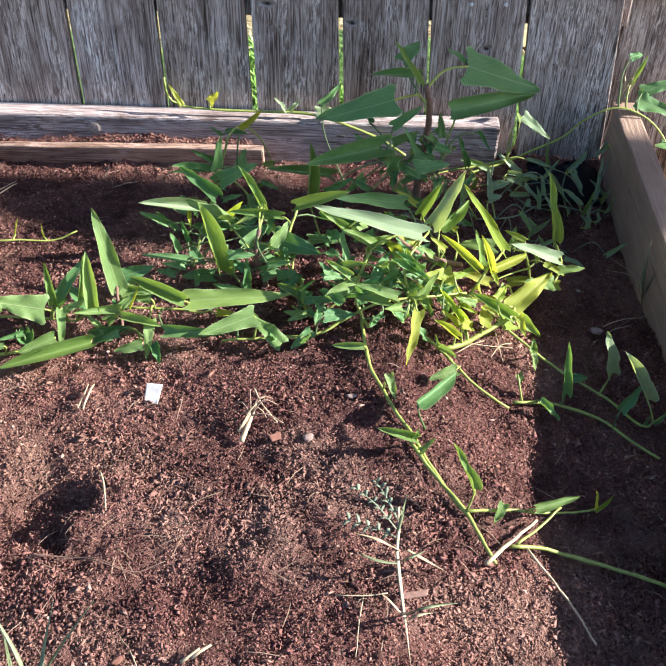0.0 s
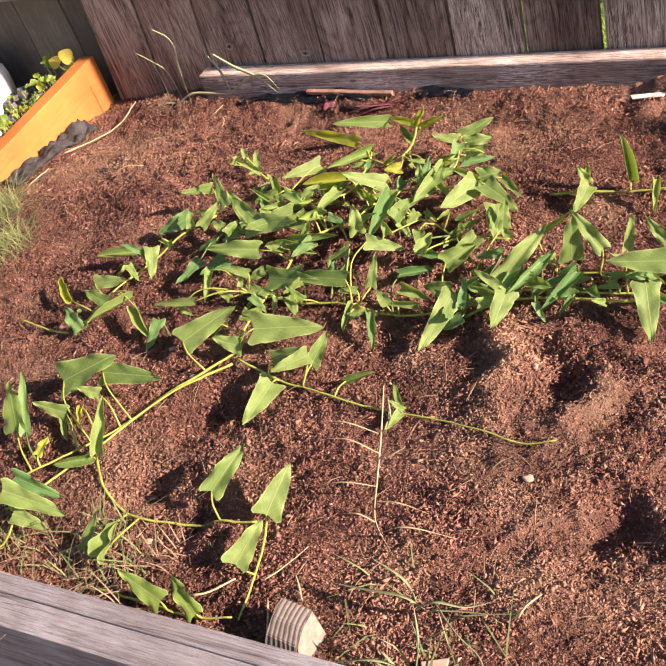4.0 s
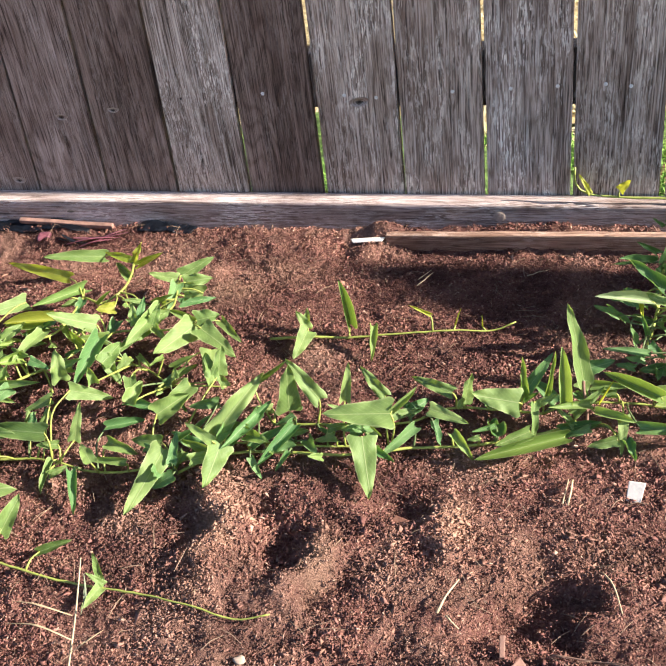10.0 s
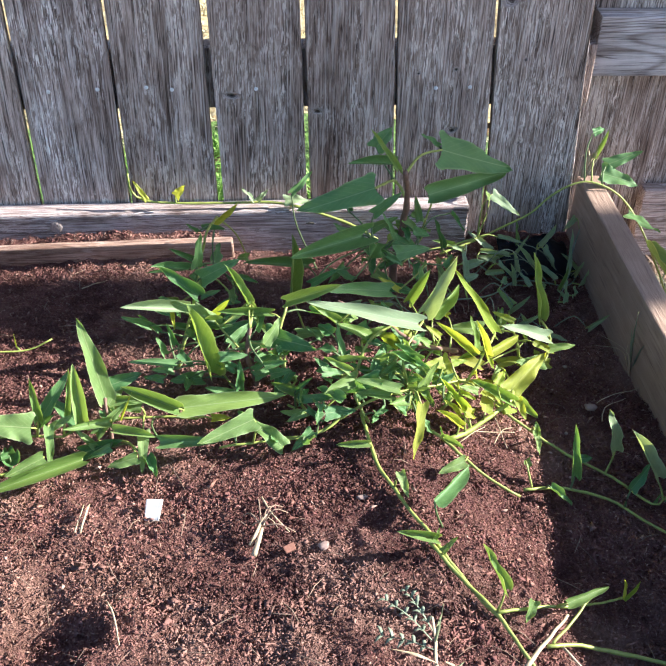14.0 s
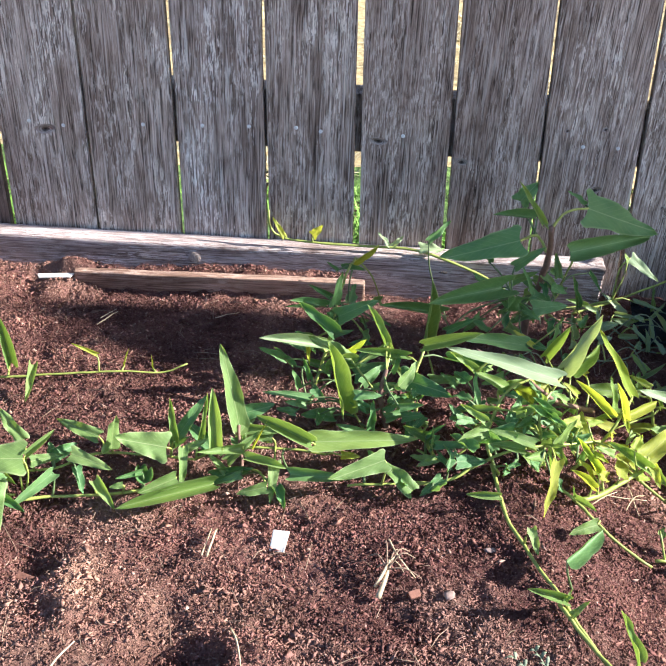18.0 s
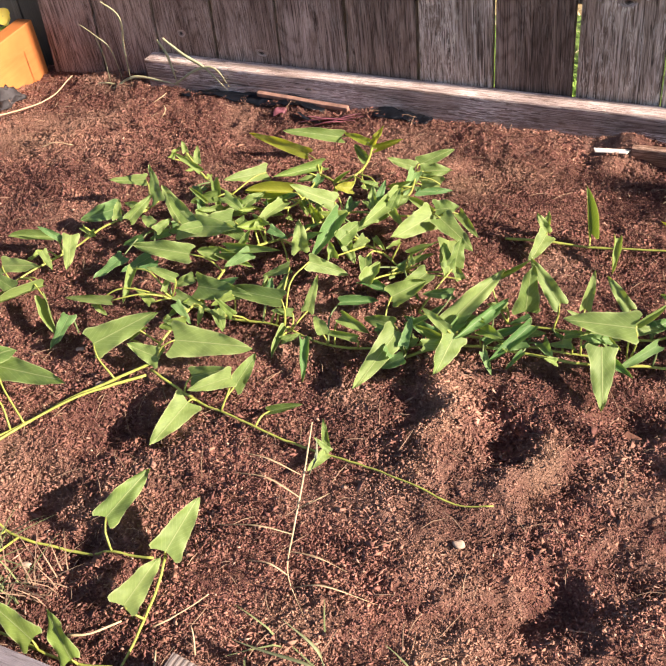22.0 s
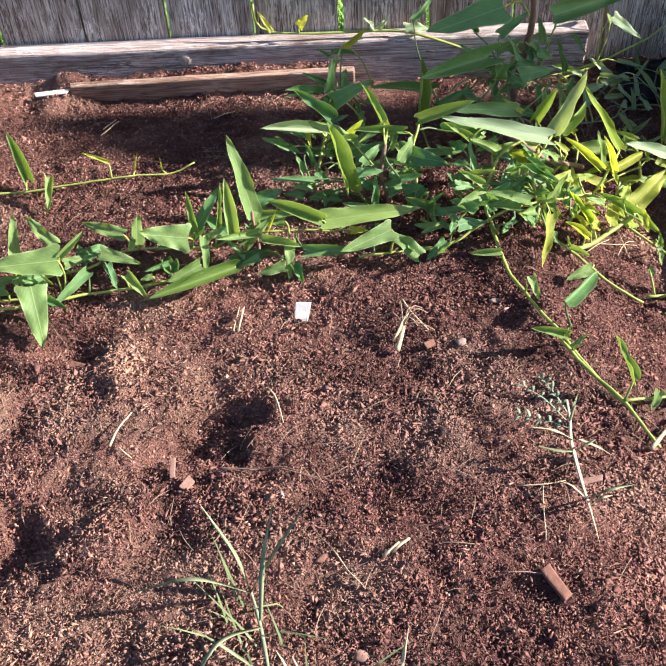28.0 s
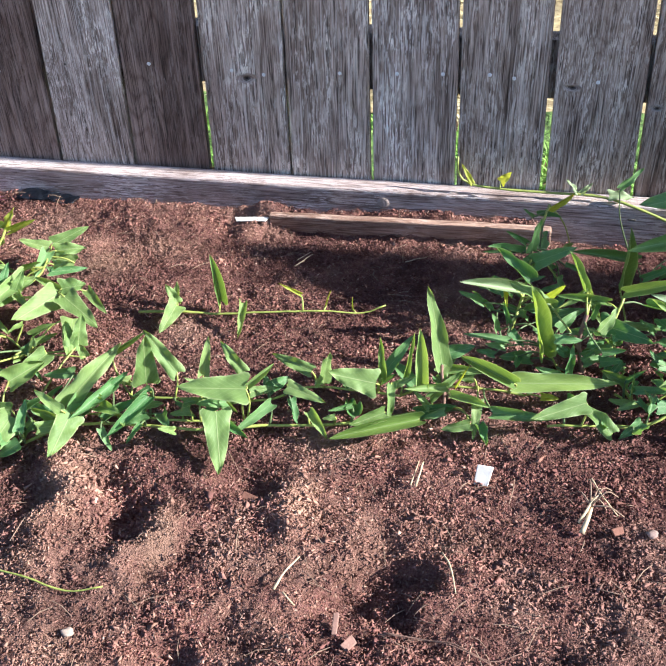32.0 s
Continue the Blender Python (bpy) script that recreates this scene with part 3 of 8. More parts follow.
TAN_SPOTS = [  # tan dust on dry soil, and sunlit ridge sides painted in: x, y, radius across, radius along, strength
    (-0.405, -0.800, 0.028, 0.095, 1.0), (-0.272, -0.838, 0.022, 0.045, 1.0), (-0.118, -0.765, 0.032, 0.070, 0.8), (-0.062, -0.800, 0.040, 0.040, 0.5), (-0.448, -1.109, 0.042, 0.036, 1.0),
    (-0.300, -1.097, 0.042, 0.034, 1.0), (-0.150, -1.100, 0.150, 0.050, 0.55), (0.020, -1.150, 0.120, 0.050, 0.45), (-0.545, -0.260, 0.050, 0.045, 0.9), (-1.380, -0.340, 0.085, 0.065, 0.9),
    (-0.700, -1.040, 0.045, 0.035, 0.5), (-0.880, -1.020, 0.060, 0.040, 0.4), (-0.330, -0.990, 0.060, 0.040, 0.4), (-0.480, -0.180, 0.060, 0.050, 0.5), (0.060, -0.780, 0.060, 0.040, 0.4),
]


def tan_cover(x, y):
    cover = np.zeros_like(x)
    for cx, cy, r, q, k in TAN_SPOTS:
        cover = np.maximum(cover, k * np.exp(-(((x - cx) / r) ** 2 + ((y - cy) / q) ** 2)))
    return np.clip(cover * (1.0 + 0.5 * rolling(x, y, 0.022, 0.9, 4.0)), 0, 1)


def give_tan(me, x, y):
    me.attributes.new("dust", "FLOAT", "POINT").data.foreach_set("value", tan_cover(x, y).astype(np.float32))


def soil_height(x, y):
    return float(soil_heights(np.float64(x), np.float64(y)))


def sheet(x0, x1, y0, y1, step, height):
    nx, ny = int((x1 - x0) / step) + 1, int((y1 - y0) / step) + 1
    xs, ys = [x0 + (x1 - x0) * i / (nx - 1) for i in range(nx)], [y0 + (y1 - y0) * j / (ny - 1) for j in range(ny)]
    verts = [(x, y, height(x, y)) for y in ys for x in xs]
    faces = [(j * nx + i, j * nx + i + 1, (j + 1) * nx + i + 1, (j + 1) * nx + i) for j in range(ny - 1) for i in range(nx - 1)]
    me = bpy.data.meshes.new("sheet")
    me.from_pydata(verts, [], faces)
    for p in me.polygons:
        p.use_smooth = True
    return me


def rough_soil(x, y):
    """The soil's surface under its loose crumbs."""
    return soil_heights(x, y) - 0.0035 + 0.0032 * rolling(x, y, 0.011, 0.3, 1.0) + 0.0026 * rolling(x, y, 0.0065, 1.4, 3.0)


def soil_sheet(x0, x1, y0, y1, step):
    nx, ny = int((x1 - x0) / step) + 1, int((y1 - y0) / step) + 1
    gx, gy = np.meshgrid(np.linspace(x0, x1, nx), np.linspace(y0, y1, ny))
    k = (np.arange(ny - 1)[:, None] * nx + np.arange(nx - 1)[None]).reshape(-1)
    me = bpy.data.meshes.new("soil")
    me.from_pydata(np.stack([gx, gy, rough_soil(gx, gy)], -1).reshape(-1, 3).tolist(), [], np.stack([k, k + 1, k + nx + 1, k + nx], 1).tolist())
    me.polygons.foreach_set("use_smooth", np.ones(len(k), bool))
    give_tan(me, gx.reshape(-1), gy.reshape(-1))
    return me


GROUND_Z = -0.10
ground_me = sheet(-40, 40, -30, 40, 1.0, lambda x, y: GROUND_Z)
ground_me.materials.append(MULCH)
tagged(new("ground", ground_me), "dry yellowish yard ground with dead grass", "ground", kind="structure")
soil_me = soil_sheet(BED_X0 - 0.02, BED_X1 + 0.02, BED_Y0 - 0.03, 0.03, 0.004)
soil_me.materials.append(SOIL)
tagged(new("soil", soil_me), "reddish brown crumbly compost soil in the raised bed", "soil", kind="structure")



LUMP = (((1, 0, 0), (-1, 0, 0), (0, 1, 0), (0, -1, 0), (0, 0, 1), (0, 0, -1)), ((0, 2, 4), (2, 1, 4), (1, 3, 4), (3, 0, 4), (2, 0, 5), (1, 2, 5), (3, 1, 5), (0, 3, 5)))
SHRED = (((1, 0.25, 0), (-1, 0.4, 0.1), (0.1, -0.8, 0.6), (0.0, -0.2, -0.8)), ((0, 1, 2), (1, 0, 3), (0, 2, 3), (2, 1, 3)))


def crumbs(name, count, seed, shape, middle, spread, most, long, flat=1.0):
    """Loose crumbs or shreds that cover the soil, each with a few corners, turned and stretched at random."""
    r = np.random.RandomState(seed)
    corner, side = np.array(shape[0], float), np.array(shape[1])
    x, y = r.uniform(BED_X0, BED_X1, count), BED_Y0 + 0.01 + (-0.005 - BED_Y0 - 0.01) * r.uniform(0, 1, count) ** 1.15
    size = np.clip(r.lognormal(math.log(middle), spread, count), 0.0005, most)
    gather = 0.5 + 0.5 * np.sin(x * 17 + 3 * np.sin(y * 9)) * np.sin(y * 21 + 2 * np.sin(x * 13))
    size *= 0.75 + 0.5 * gather  # clods gather in places
    v = corner[None] + r.uniform(-0.4, 0.4, (count, len(corner), 3))
    v *= np.stack([size * r.uniform(*long, count), size, size * flat * r.uniform(0.40, 0.80, count)], 1)[:, None]
    a, b = r.uniform(0, 2 * np.pi, count)[:, None], r.uniform(-0.65, 0.65, count)[:, None]
    vx, vz = v[..., 0] * np.cos(b) - v[..., 2] * np.sin(b), v[..., 0] * np.sin(b) + v[..., 2] * np.cos(b)
    px = vx * np.cos(a) - v[..., 1] * np.sin(a) + x[:, None]
    py = vx * np.sin(a) + v[..., 1] * np.cos(a) + y[:, None]
    pz = vz + (soil_heights(x, y) + size * 0.06 + r.uniform(-0.0016, 0.0014, count))[:, None]
    faces = (side[None] + len(corner) * np.arange(count)[:, None, None]).reshape(-1)
    me = bpy.data.meshes.new(name)
    me.vertices.add(px.size)
    me.vertices.foreach_set("co", np.stack([px, py, pz], -1).reshape(-1))
    me.loops.add(len(faces))
    me.loops.foreach_set("vertex_index", faces)
    me.polygons.add(len(faces) // 3)
    me.polygons.foreach_set("loop_start", np.arange(0, len(faces), 3))
    me.update(calc_edges=True)
    give_tan(me, np.repeat(x, len(corner)), np.repeat(y, len(corner)))
    me.materials.append(CRUMB)
    return me


tagged(new("soil_crumbs", crumbs("soil_crumbs", 50000, 5, LUMP, 0.0011, 0.40, 0.0030, (0.8, 1.9))), "loose reddish brown crumbs of bark compost", "soil", kind="stuff")
tagged(new("bark_shreds", crumbs("bark_shreds", 450000, 6, SHRED, 0.00104, 0.42, 0.0034, (0.9, 2.8))), "fine reddish brown bark shreds over the soil", "soil", kind="stuff")

tagged(new("bark_flakes", crumbs("bark_flakes", 9000, 9, SHRED, 0.0030, 0.36, 0.0066, (0.9, 1.8), 0.6)), "scattered larger pinkish bark flakes on the soil", "bark", kind="stuff")
tagged(new("bark_fibres", crumbs("bark_fibres", 11000, 12, SHRED, 0.0008, 0.25, 0.0012, (5.0, 12.0), 0.9)), "long thin reddish tan bark fibres strewn over the soil", "bark", kind="stuff")

# ---- fence ----
fence = thing("fence", "weathered grey-brown vertical board fence with gaps", "fence")
SEAMS = [(-1.60, 0), (-1.457, 6), (-1.305, 6), (-1.165, 6), (-1.020, 6), (-0.873, 6), (-0.729, 6), (-0.586, 5), (-0.441, 10), (-0.292, 2),
         (-0.147, 6), (0.0, 5), (0.150, 11), (0.300, 7), (0.446, 5), (0.603, 7), (0.757, 0)]
rng = random.Random(4)
FACES = []
for (a, ga), (b, gb) in zip(SEAMS, SEAMS[1:]):
    left, right = a + max(ga, 4) * 0.0005, b - max(gb, 4) * 0.0005
    mid = (left + right) / 2
    bm = block((right - left, 0.018, 1.86), 0.0015, 0.0010, 24, rng.random() * 50)
    for v in bm.verts:  # the boards lean in a little towards the panel's middle
        v.co.x += -0.066 * (v.co.x + mid + 0.30) * (v.co.z + 0.93 - 0.135)
    face = rng.uniform(-0.0015, 0.002)
    FACES.append((right, face))
    part("board", bm, WOOD_BROWN if b < -0.72 or -0.5 < b < -0.4 else WOOD_FENCE, fence, at=pose(mid, 0.009 + face, 0.88))


def board_face(x):
    """How far the face of the board at x stands back."""
    return next((f for right, f in FACES if x < right), 0.0)


for x, z in ((0.084, 0.284), (0.045, 0.288), (-0.030, 0.286), (-0.105, 0.283), (-0.20, 0.28), (0.215, 0.285), (0.50, 0.283), (0.555, 0.284), (-0.385, 0.275), (-0.33, 0.27), (-0.53, 0.28)):
    bm = bmesh.new()
    bmesh.ops.create_uvsphere(bm, u_segments=10, v_segments=6, radius=0.0034)
    bmesh.ops.scale(bm, vec=(1, 0.25, 1), verts=bm.verts)
    part("nail_head", bm, NAIL, fence, smooth=True, at=pose(x, board_face(x) - 0.0006, z))
for z in (0.292, 1.35):
    part("rail", block((2.36, 0.038, 0.10), 0.003, 0.001, 20), WOOD_FENCE, fence, at=pose(-0.42, 0.041, z))
for x in (-1.53, 0.53):
    part("post", block((0.089, 0.089, 2.0), 0.004, 0.001, 10), WOOD_FENCE, fence, at=pose(x, 0.106, 0.85))

# knots: a low oval swell with a sunken dark heart
for x, z, w, h in ((0.176, 0.274, 0.017, 0.008), (0.312, 0.245, 0.011, 0.007), (0.532, 0.209, 0.011, 0.008), (-0.360, 0.262, 0.019, 0.010), (-0.925, 0.240, 0.014, 0.008), (-0.818, 0.253, 0.012, 0.006),
                   (-1.240, 0.130, 0.010, 0.010), (-1.060, 0.104, 0.014, 0.008), (-1.318, 0.272, 0.017, 0.006), (0.602, 0.425, 0.016, 0.014), (-0.682, 0.274, 0.005, 0.005), (0.470, 0.308, 0.004, 0.004), (0.529, 0.314, 0.005, 0.005), (0.638, 0.329, 0.004, 0.005), (0.647, 0.184, 0.003, 0.006)):
    bm = bmesh.new()
    bmesh.ops.create_circle(bm, cap_ends=True, cap_tris=True, segments=28, radius=1.0)
    bmesh.ops.subdivide_edges(bm, edges=bm.edges[:], cuts=3, use_grid_fill=True)
    for v in bm.verts:
        q = min(1.0, v.co.length)
        a = math.atan2(v.co.y, v.co.x)
        up = 0.0013 * (1 - q ** 4) * (1 + 0.5 * math.cos(q * 14 + 0.6 * math.sin(2 * a)))
        v.co = Vector((v.co.x * (1 + 0.15 * math.sin(3 * a)), -up, v.co.y * (1 + 0.1 * math.sin(2 * a + 1))))
    bmesh.ops.recalc_face_normals(bm, faces=bm.faces[:])
    part("knot", bm, KNOT, fence, "dark oval knot", smooth=True, at=pose(x, board_face(x) + 0.0002, z, 0, rng.uniform(-12, 12)) @ Matrix.Diagonal((w, 1, h, 1)))

# neighbouring panels, turned round, with their rails towards the bed
for side, x0, x1 in (("right", 0.62, 2.6), ("left", -3.6, -1.62)):
    panel = thing("fence", "weathered board fence panel with horizontal rails in front", "fence")
    x = x0
    while x < x1 - 0.05:
        # the left boards take the darkened wood, for the shade they stand in
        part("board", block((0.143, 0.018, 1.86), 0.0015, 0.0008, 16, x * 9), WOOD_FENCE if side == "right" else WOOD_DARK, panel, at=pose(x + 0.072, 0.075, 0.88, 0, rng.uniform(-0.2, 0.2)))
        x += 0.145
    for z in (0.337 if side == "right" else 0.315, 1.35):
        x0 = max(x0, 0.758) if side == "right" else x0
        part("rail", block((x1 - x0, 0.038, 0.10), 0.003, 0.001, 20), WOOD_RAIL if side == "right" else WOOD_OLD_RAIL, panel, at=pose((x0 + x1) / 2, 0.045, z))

# ---- raised bed frame ----
bed = thing("raised_bed_frame", "weathered timber frame of a raised garden bed", "raised bed")
part("back_beam", block((1.89, 0.038, 0.15), 0.004, 0.0015, 30, 2), WOOD_BEAM, bed, "grey weathered back beam", at=pose(-0.375, -0.0215, 0.010))
bm = block((0.038, 1.308, 0.28), 0.003, 0.001, 40, 5)
for v in bm.verts:  # the top edge rises away from the fence, unseen, to widen its shadow
    v.co.z += 0.040 * min(1.0, max(0.0, (0.20 - v.co.y) / 0.30)) * (v.co.z > 0)
for x, z in ((-1.249, 0.066), (-1.127, 0.062), (-0.944, 0.060), (-0.12, 0.058), (0.30, 0.060)):
    slot = bmesh.new()
    bmesh.ops.create_uvsphere(slot, u_segments=12, v_segments=6, radius=1.0)
    bmesh.ops.scale(slot, vec=(0.008, 0.0008, 0.0022), verts=slot.verts)
    part("knot", slot, WOOD_DARK, bed, "narrow dark knot", smooth=True, at=pose(x, -0.0410, z))
for x, y, z, w, h in ((-0.121, -0.0412, 0.062, 0.011, 0.010),):
    bm_knot = bmesh.new()
    bmesh.ops.create_uvsphere(bm_knot, u_segments=20, v_segments=10, radius=1.0)
    part("knot", bm_knot, KNOT, bed, "round ringed knot", smooth=True, at=pose(x, y, z, 0, 20) @ Matrix.Diagonal((w, 0.0012, h, 1)))
part("side_board", bm, WOOD_SIDE, bed, "brown side board", at=pose(0.779, -0.656, -0.020))
part("side_board", block((0.038, 1.30, 0.30), 0.003, 0.001, 30, 6), WOOD_ORANGE, bed, "bright orange stained side board", at=pose(-1.64, -0.655, -0.02))
part("front_board", block((2.45, 0.024, 0.32), 0.002, 0.0005, 40, 7), WOOD_FRONT, bed, "grey weathered front board", at=pose(-0.43, -1.270, -0.02))
part("outer_board", block((1.70, 0.038, 0.30), 0.002, 0.0006, 40, 8), WOOD_FRONT, bed, "grey outer board with a cracked edge", at=pose(-1.127, -1.3013, -0.013))
bm = bmesh.new()
outline = [(-1.203, 0.155), (-1.226, 0.152), (-1.243, 0.143), (-1.256, 0.120), (-1.262, 0.085), (-1.262, -0.08), (-1.203, -0.08)]
ends = [[bm.verts.new((s * 0.021 + 0.004 * s * (z < 0.13), y + 1.235, z - 0.04)) for y, z in outline] for s in (-1, 1)]
bm.faces.new(ends[0])
bm.faces.new(ends[1][::-1])
for k in range(len(outline)):
    q = (k + 1) % len(outline)
    bm.faces.new((ends[0][q], ends[0][k], ends[1][k], ends[1][q]))
bmesh.ops.recalc_face_normals(bm, faces=bm.faces[:])
bmesh.ops.bevel(bm, geom=bm.edges[:], offset=0.0012, segments=2, affect="EDGES")
part("stake", bm, WOOD_END, bed, "cut stake end with curved grain", at=pose(-0.520, -1.238, 0.026, 0, 0, -8))
brown = tagged(part("brown_plank", block((0.49, 0.013, 0.072), 0.003, 0.0018, 22, 9), WOOD_FRESH, None, at=pose(-0.075, -0.064, 0.012, 10, -0.9)), "reddish brown plank lying on the soil by the beam", "plank")

# the yard beyond the fence
lawn_me = sheet(-9, 9, 0.10, 0.62, 0.05, lambda x, y: GROUND_Z + 0.015 + 0.02 * math.sin(x * 7 + y * 9))
lawn_me.materials.append(GREEN_FAR)
tagged(new("lawn", lawn_me), "sunlit green weeds beyond the fence", "lawn", kind="structure")
yard_me = sheet(-9, 9, 0.60, 9, 0.1, lambda x, y: GROUND_Z + 0.012 + 0.01 * math.sin(x * 5 + y * 3) * math.sin(y * 6))
yard_me.materials.append(PALE_FAR)
tagged(new("far_yard", yard_me), "pale dry sunlit yard beyond the fence", "yard", kind="structure")
tagged(part("far_wall", block((24, 0.2, 5), 0.02), PALE_FAR, None, at=pose(0, 9.2, 2.2)), "pale sunlit wall beyond the yard", "wall", kind="structure")
# a plain upright slab added to the side, out of sight, its top cut to shape the shade on the back of the bed
bm = bmesh.new()
top = [(-0.052, -0.30), (-0.085, -0.33), (-0.12, -0.33), (-0.145, -0.25), (-0.18, -0.28), (-0.22, -0.26), (-0.26, -0.19), (-0.295, -0.15), (-0.318, 0.02)]
outline = [(y, 0.05 + (6.0 - reach) * math.tan(_el)) for y, reach in top] + [(-0.318, GROUND_Z), (-0.052, GROUND_Z)]
ends = [[bm.verts.new((x, y, z)) for y, z in outline] for x in (6.0, 6.3)]
bm.faces.new(ends[0])
bm.faces.new(ends[1][::-1])
for k in range(len(outline)):
    q = (k + 1) % len(outline)
    bm.faces.new((ends[0][q], ends[0][k], ends[1][k], ends[1][q]))
bmesh.ops.recalc_face_normals(bm, faces=bm.faces[:])
tagged(part("wall_end", bm, WOOD_DARK), "added plain dark slab, out of view, that shades the bed", "wall", kind="structure")

# ---- plants ----
HASTATE = ((0.0, 0.70), (0.03, 0.90), (0.08, 0.96), (0.14, 0.92), (0.20, 0.88), (0.28, 0.85), (0.40, 0.80), (0.52, 0.73), (0.64, 0.63), (0.76, 0.49), (0.86, 0.34), (0.94, 0.19), (1.0, 0.0))
ARROW = ((0.0, 0.80), (0.03, 0.99), (0.07, 1.0), (0.13, 0.88), (0.20, 0.82), (0.30, 0.77), (0.42, 0.70), (0.54, 0.62), (0.66, 0.52), (0.77, 0.40), (0.87, 0.27), (0.95, 0.14), (1.0, 0.0))
LANCE = ((0.0, 0.55), (0.03, 0.88), (0.08, 0.97), (0.14, 0.97), (0.22, 0.98), (0.32, 1.0), (0.44, 0.98), (0.56, 0.91), (0.68, 0.79), (0.79, 0.62), (0.88, 0.43), (0.95, 0.24), (1.0, 0.0))


def leaf_mesh(fold, curl, wave, roll, seed, lobed):
    """An arrow-shaped blade one long and one wide, its stalk at the origin and its tip at +y, folded along the midrib."""
    r = random.Random(seed)
    rows, cols = 18, 8
    twist = r.uniform(-1, 1)
    shape = (LANCE, HASTATE, ARROW)[lobed]
    bm = bmesh.new()
    side = bm.verts.layers.float.new("side")
    grid = []
    for j in range(rows):
        v = (j / (rows - 1)) ** 1.25
        for (v0, w0), (v1, w1) in zip(shape, shape[1:]):
            if v0 <= v <= v1:
                half = w0 + (w1 - w0) * (v - v0) / (v1 - v0)
        line = []
        for i in range(cols + 1):
            u = 2 * i / cols - 1
            a = abs(u)
            sweep = (0.07, 0.08, 0.07)[lobed] * a ** 1.5 * max(0.0, 1 - v / 0.55) ** 2.4
            ragged = 1 + (0.018 * math.sin(j * 2.3 + seed + 2 * (u > 0)) + 0.02 * math.sin(v * 12 + 3 * seed + 5 * (u > 0))) * (a > 0.9)
            x = 0.5 * u * half * ragged
            y = v - sweep
            z = fold * abs(x) * 0.9 - curl * v * v * 0.6 + wave * a * a * math.sin(v * 11 + seed * 1.7 + (1.3 if u > 0 else 0)) * 0.075
            z += roll * max(0.0, a - 0.45) ** 1.5 * half + 0.02 * math.sin(v * 23 + a * 5 + seed) * a
            x *= 1 - 0.8 * abs(roll) * max(0.0, a - 0.45)
            line.append(bm.verts.new((x + twist * v * v * 0.07, y, z)))
            line[-1][side] = a
        grid.append(line)
    for a, b in zip(grid, grid[1:]):
        for i in range(cols):
            if (a[i].co - a[i + 1].co).length > 1e-5 or (b[i].co - b[i + 1].co).length > 1e-5:
                bm.faces.new((a[i], a[i + 1], b[i + 1], b[i]))
    bmesh.ops.remove_doubles(bm, verts=bm.verts, dist=1e-5)
    uv = bm.loops.layers.uv.new("UVMap")
    for f in bm.faces:
        for c in f.loops:
            v = c.vert.co
            c[uv].uv = (min(1.0, abs(c.vert[side]) if v.y < 0.93 else 1.0), v.y)
    return bm


LEAF_MESHES = {}
for _mat in (LEAF, LEAF_YELLOW_GREEN, LEAF_SHADED, LEAF_MID, LEAF_PALE):
    LEAF_MESHES[_mat.name] = [finish(leaf_mesh(fold, curl, wave, roll, k, (2, 1, 2, 0, 0, 1, 1)[k]), "leaf", _mat, True)
                              for k, (fold, curl, wave, roll) in enumerate(((0.18, 0.15, 0.8, 0.0), (0.3, 0.4, 1.1, 0.15), (0.22, -0.15, 0.9, -0.15), (0.9, 0.3, 1.0, 0.3), (1.1, 0.6, 1.0, 0.45),
                                                                                  (0.6, 0.7, 1.8, -0.3), (0.5, 0.1, 1.6, 0.5)))]
STEM_LINES = {}
leaf_rng = random.Random(11)


def stem(plant, points, r0, r1, material):
    """A stem through points given as x, y and height over the soil."""
    line = spline([(x, y, soil_height(x, y) + h) for x, y, h in points], 0.01)
    line = [Vector((p.x + 0.0015 * noise.noise(p * 60), p.y + 0.0015 * noise.noise(p * 60 + Vector((7, 1, 0))), max(p.z, soil_height(p.x, p.y) + r1))) for p in line]
    STEM_LINES.setdefault(plant.name, []).extend(line)
    part("stem", tube(line, r0 * 0.78, r1 * 0.78, 7, 0.35), material, plant, smooth=True)


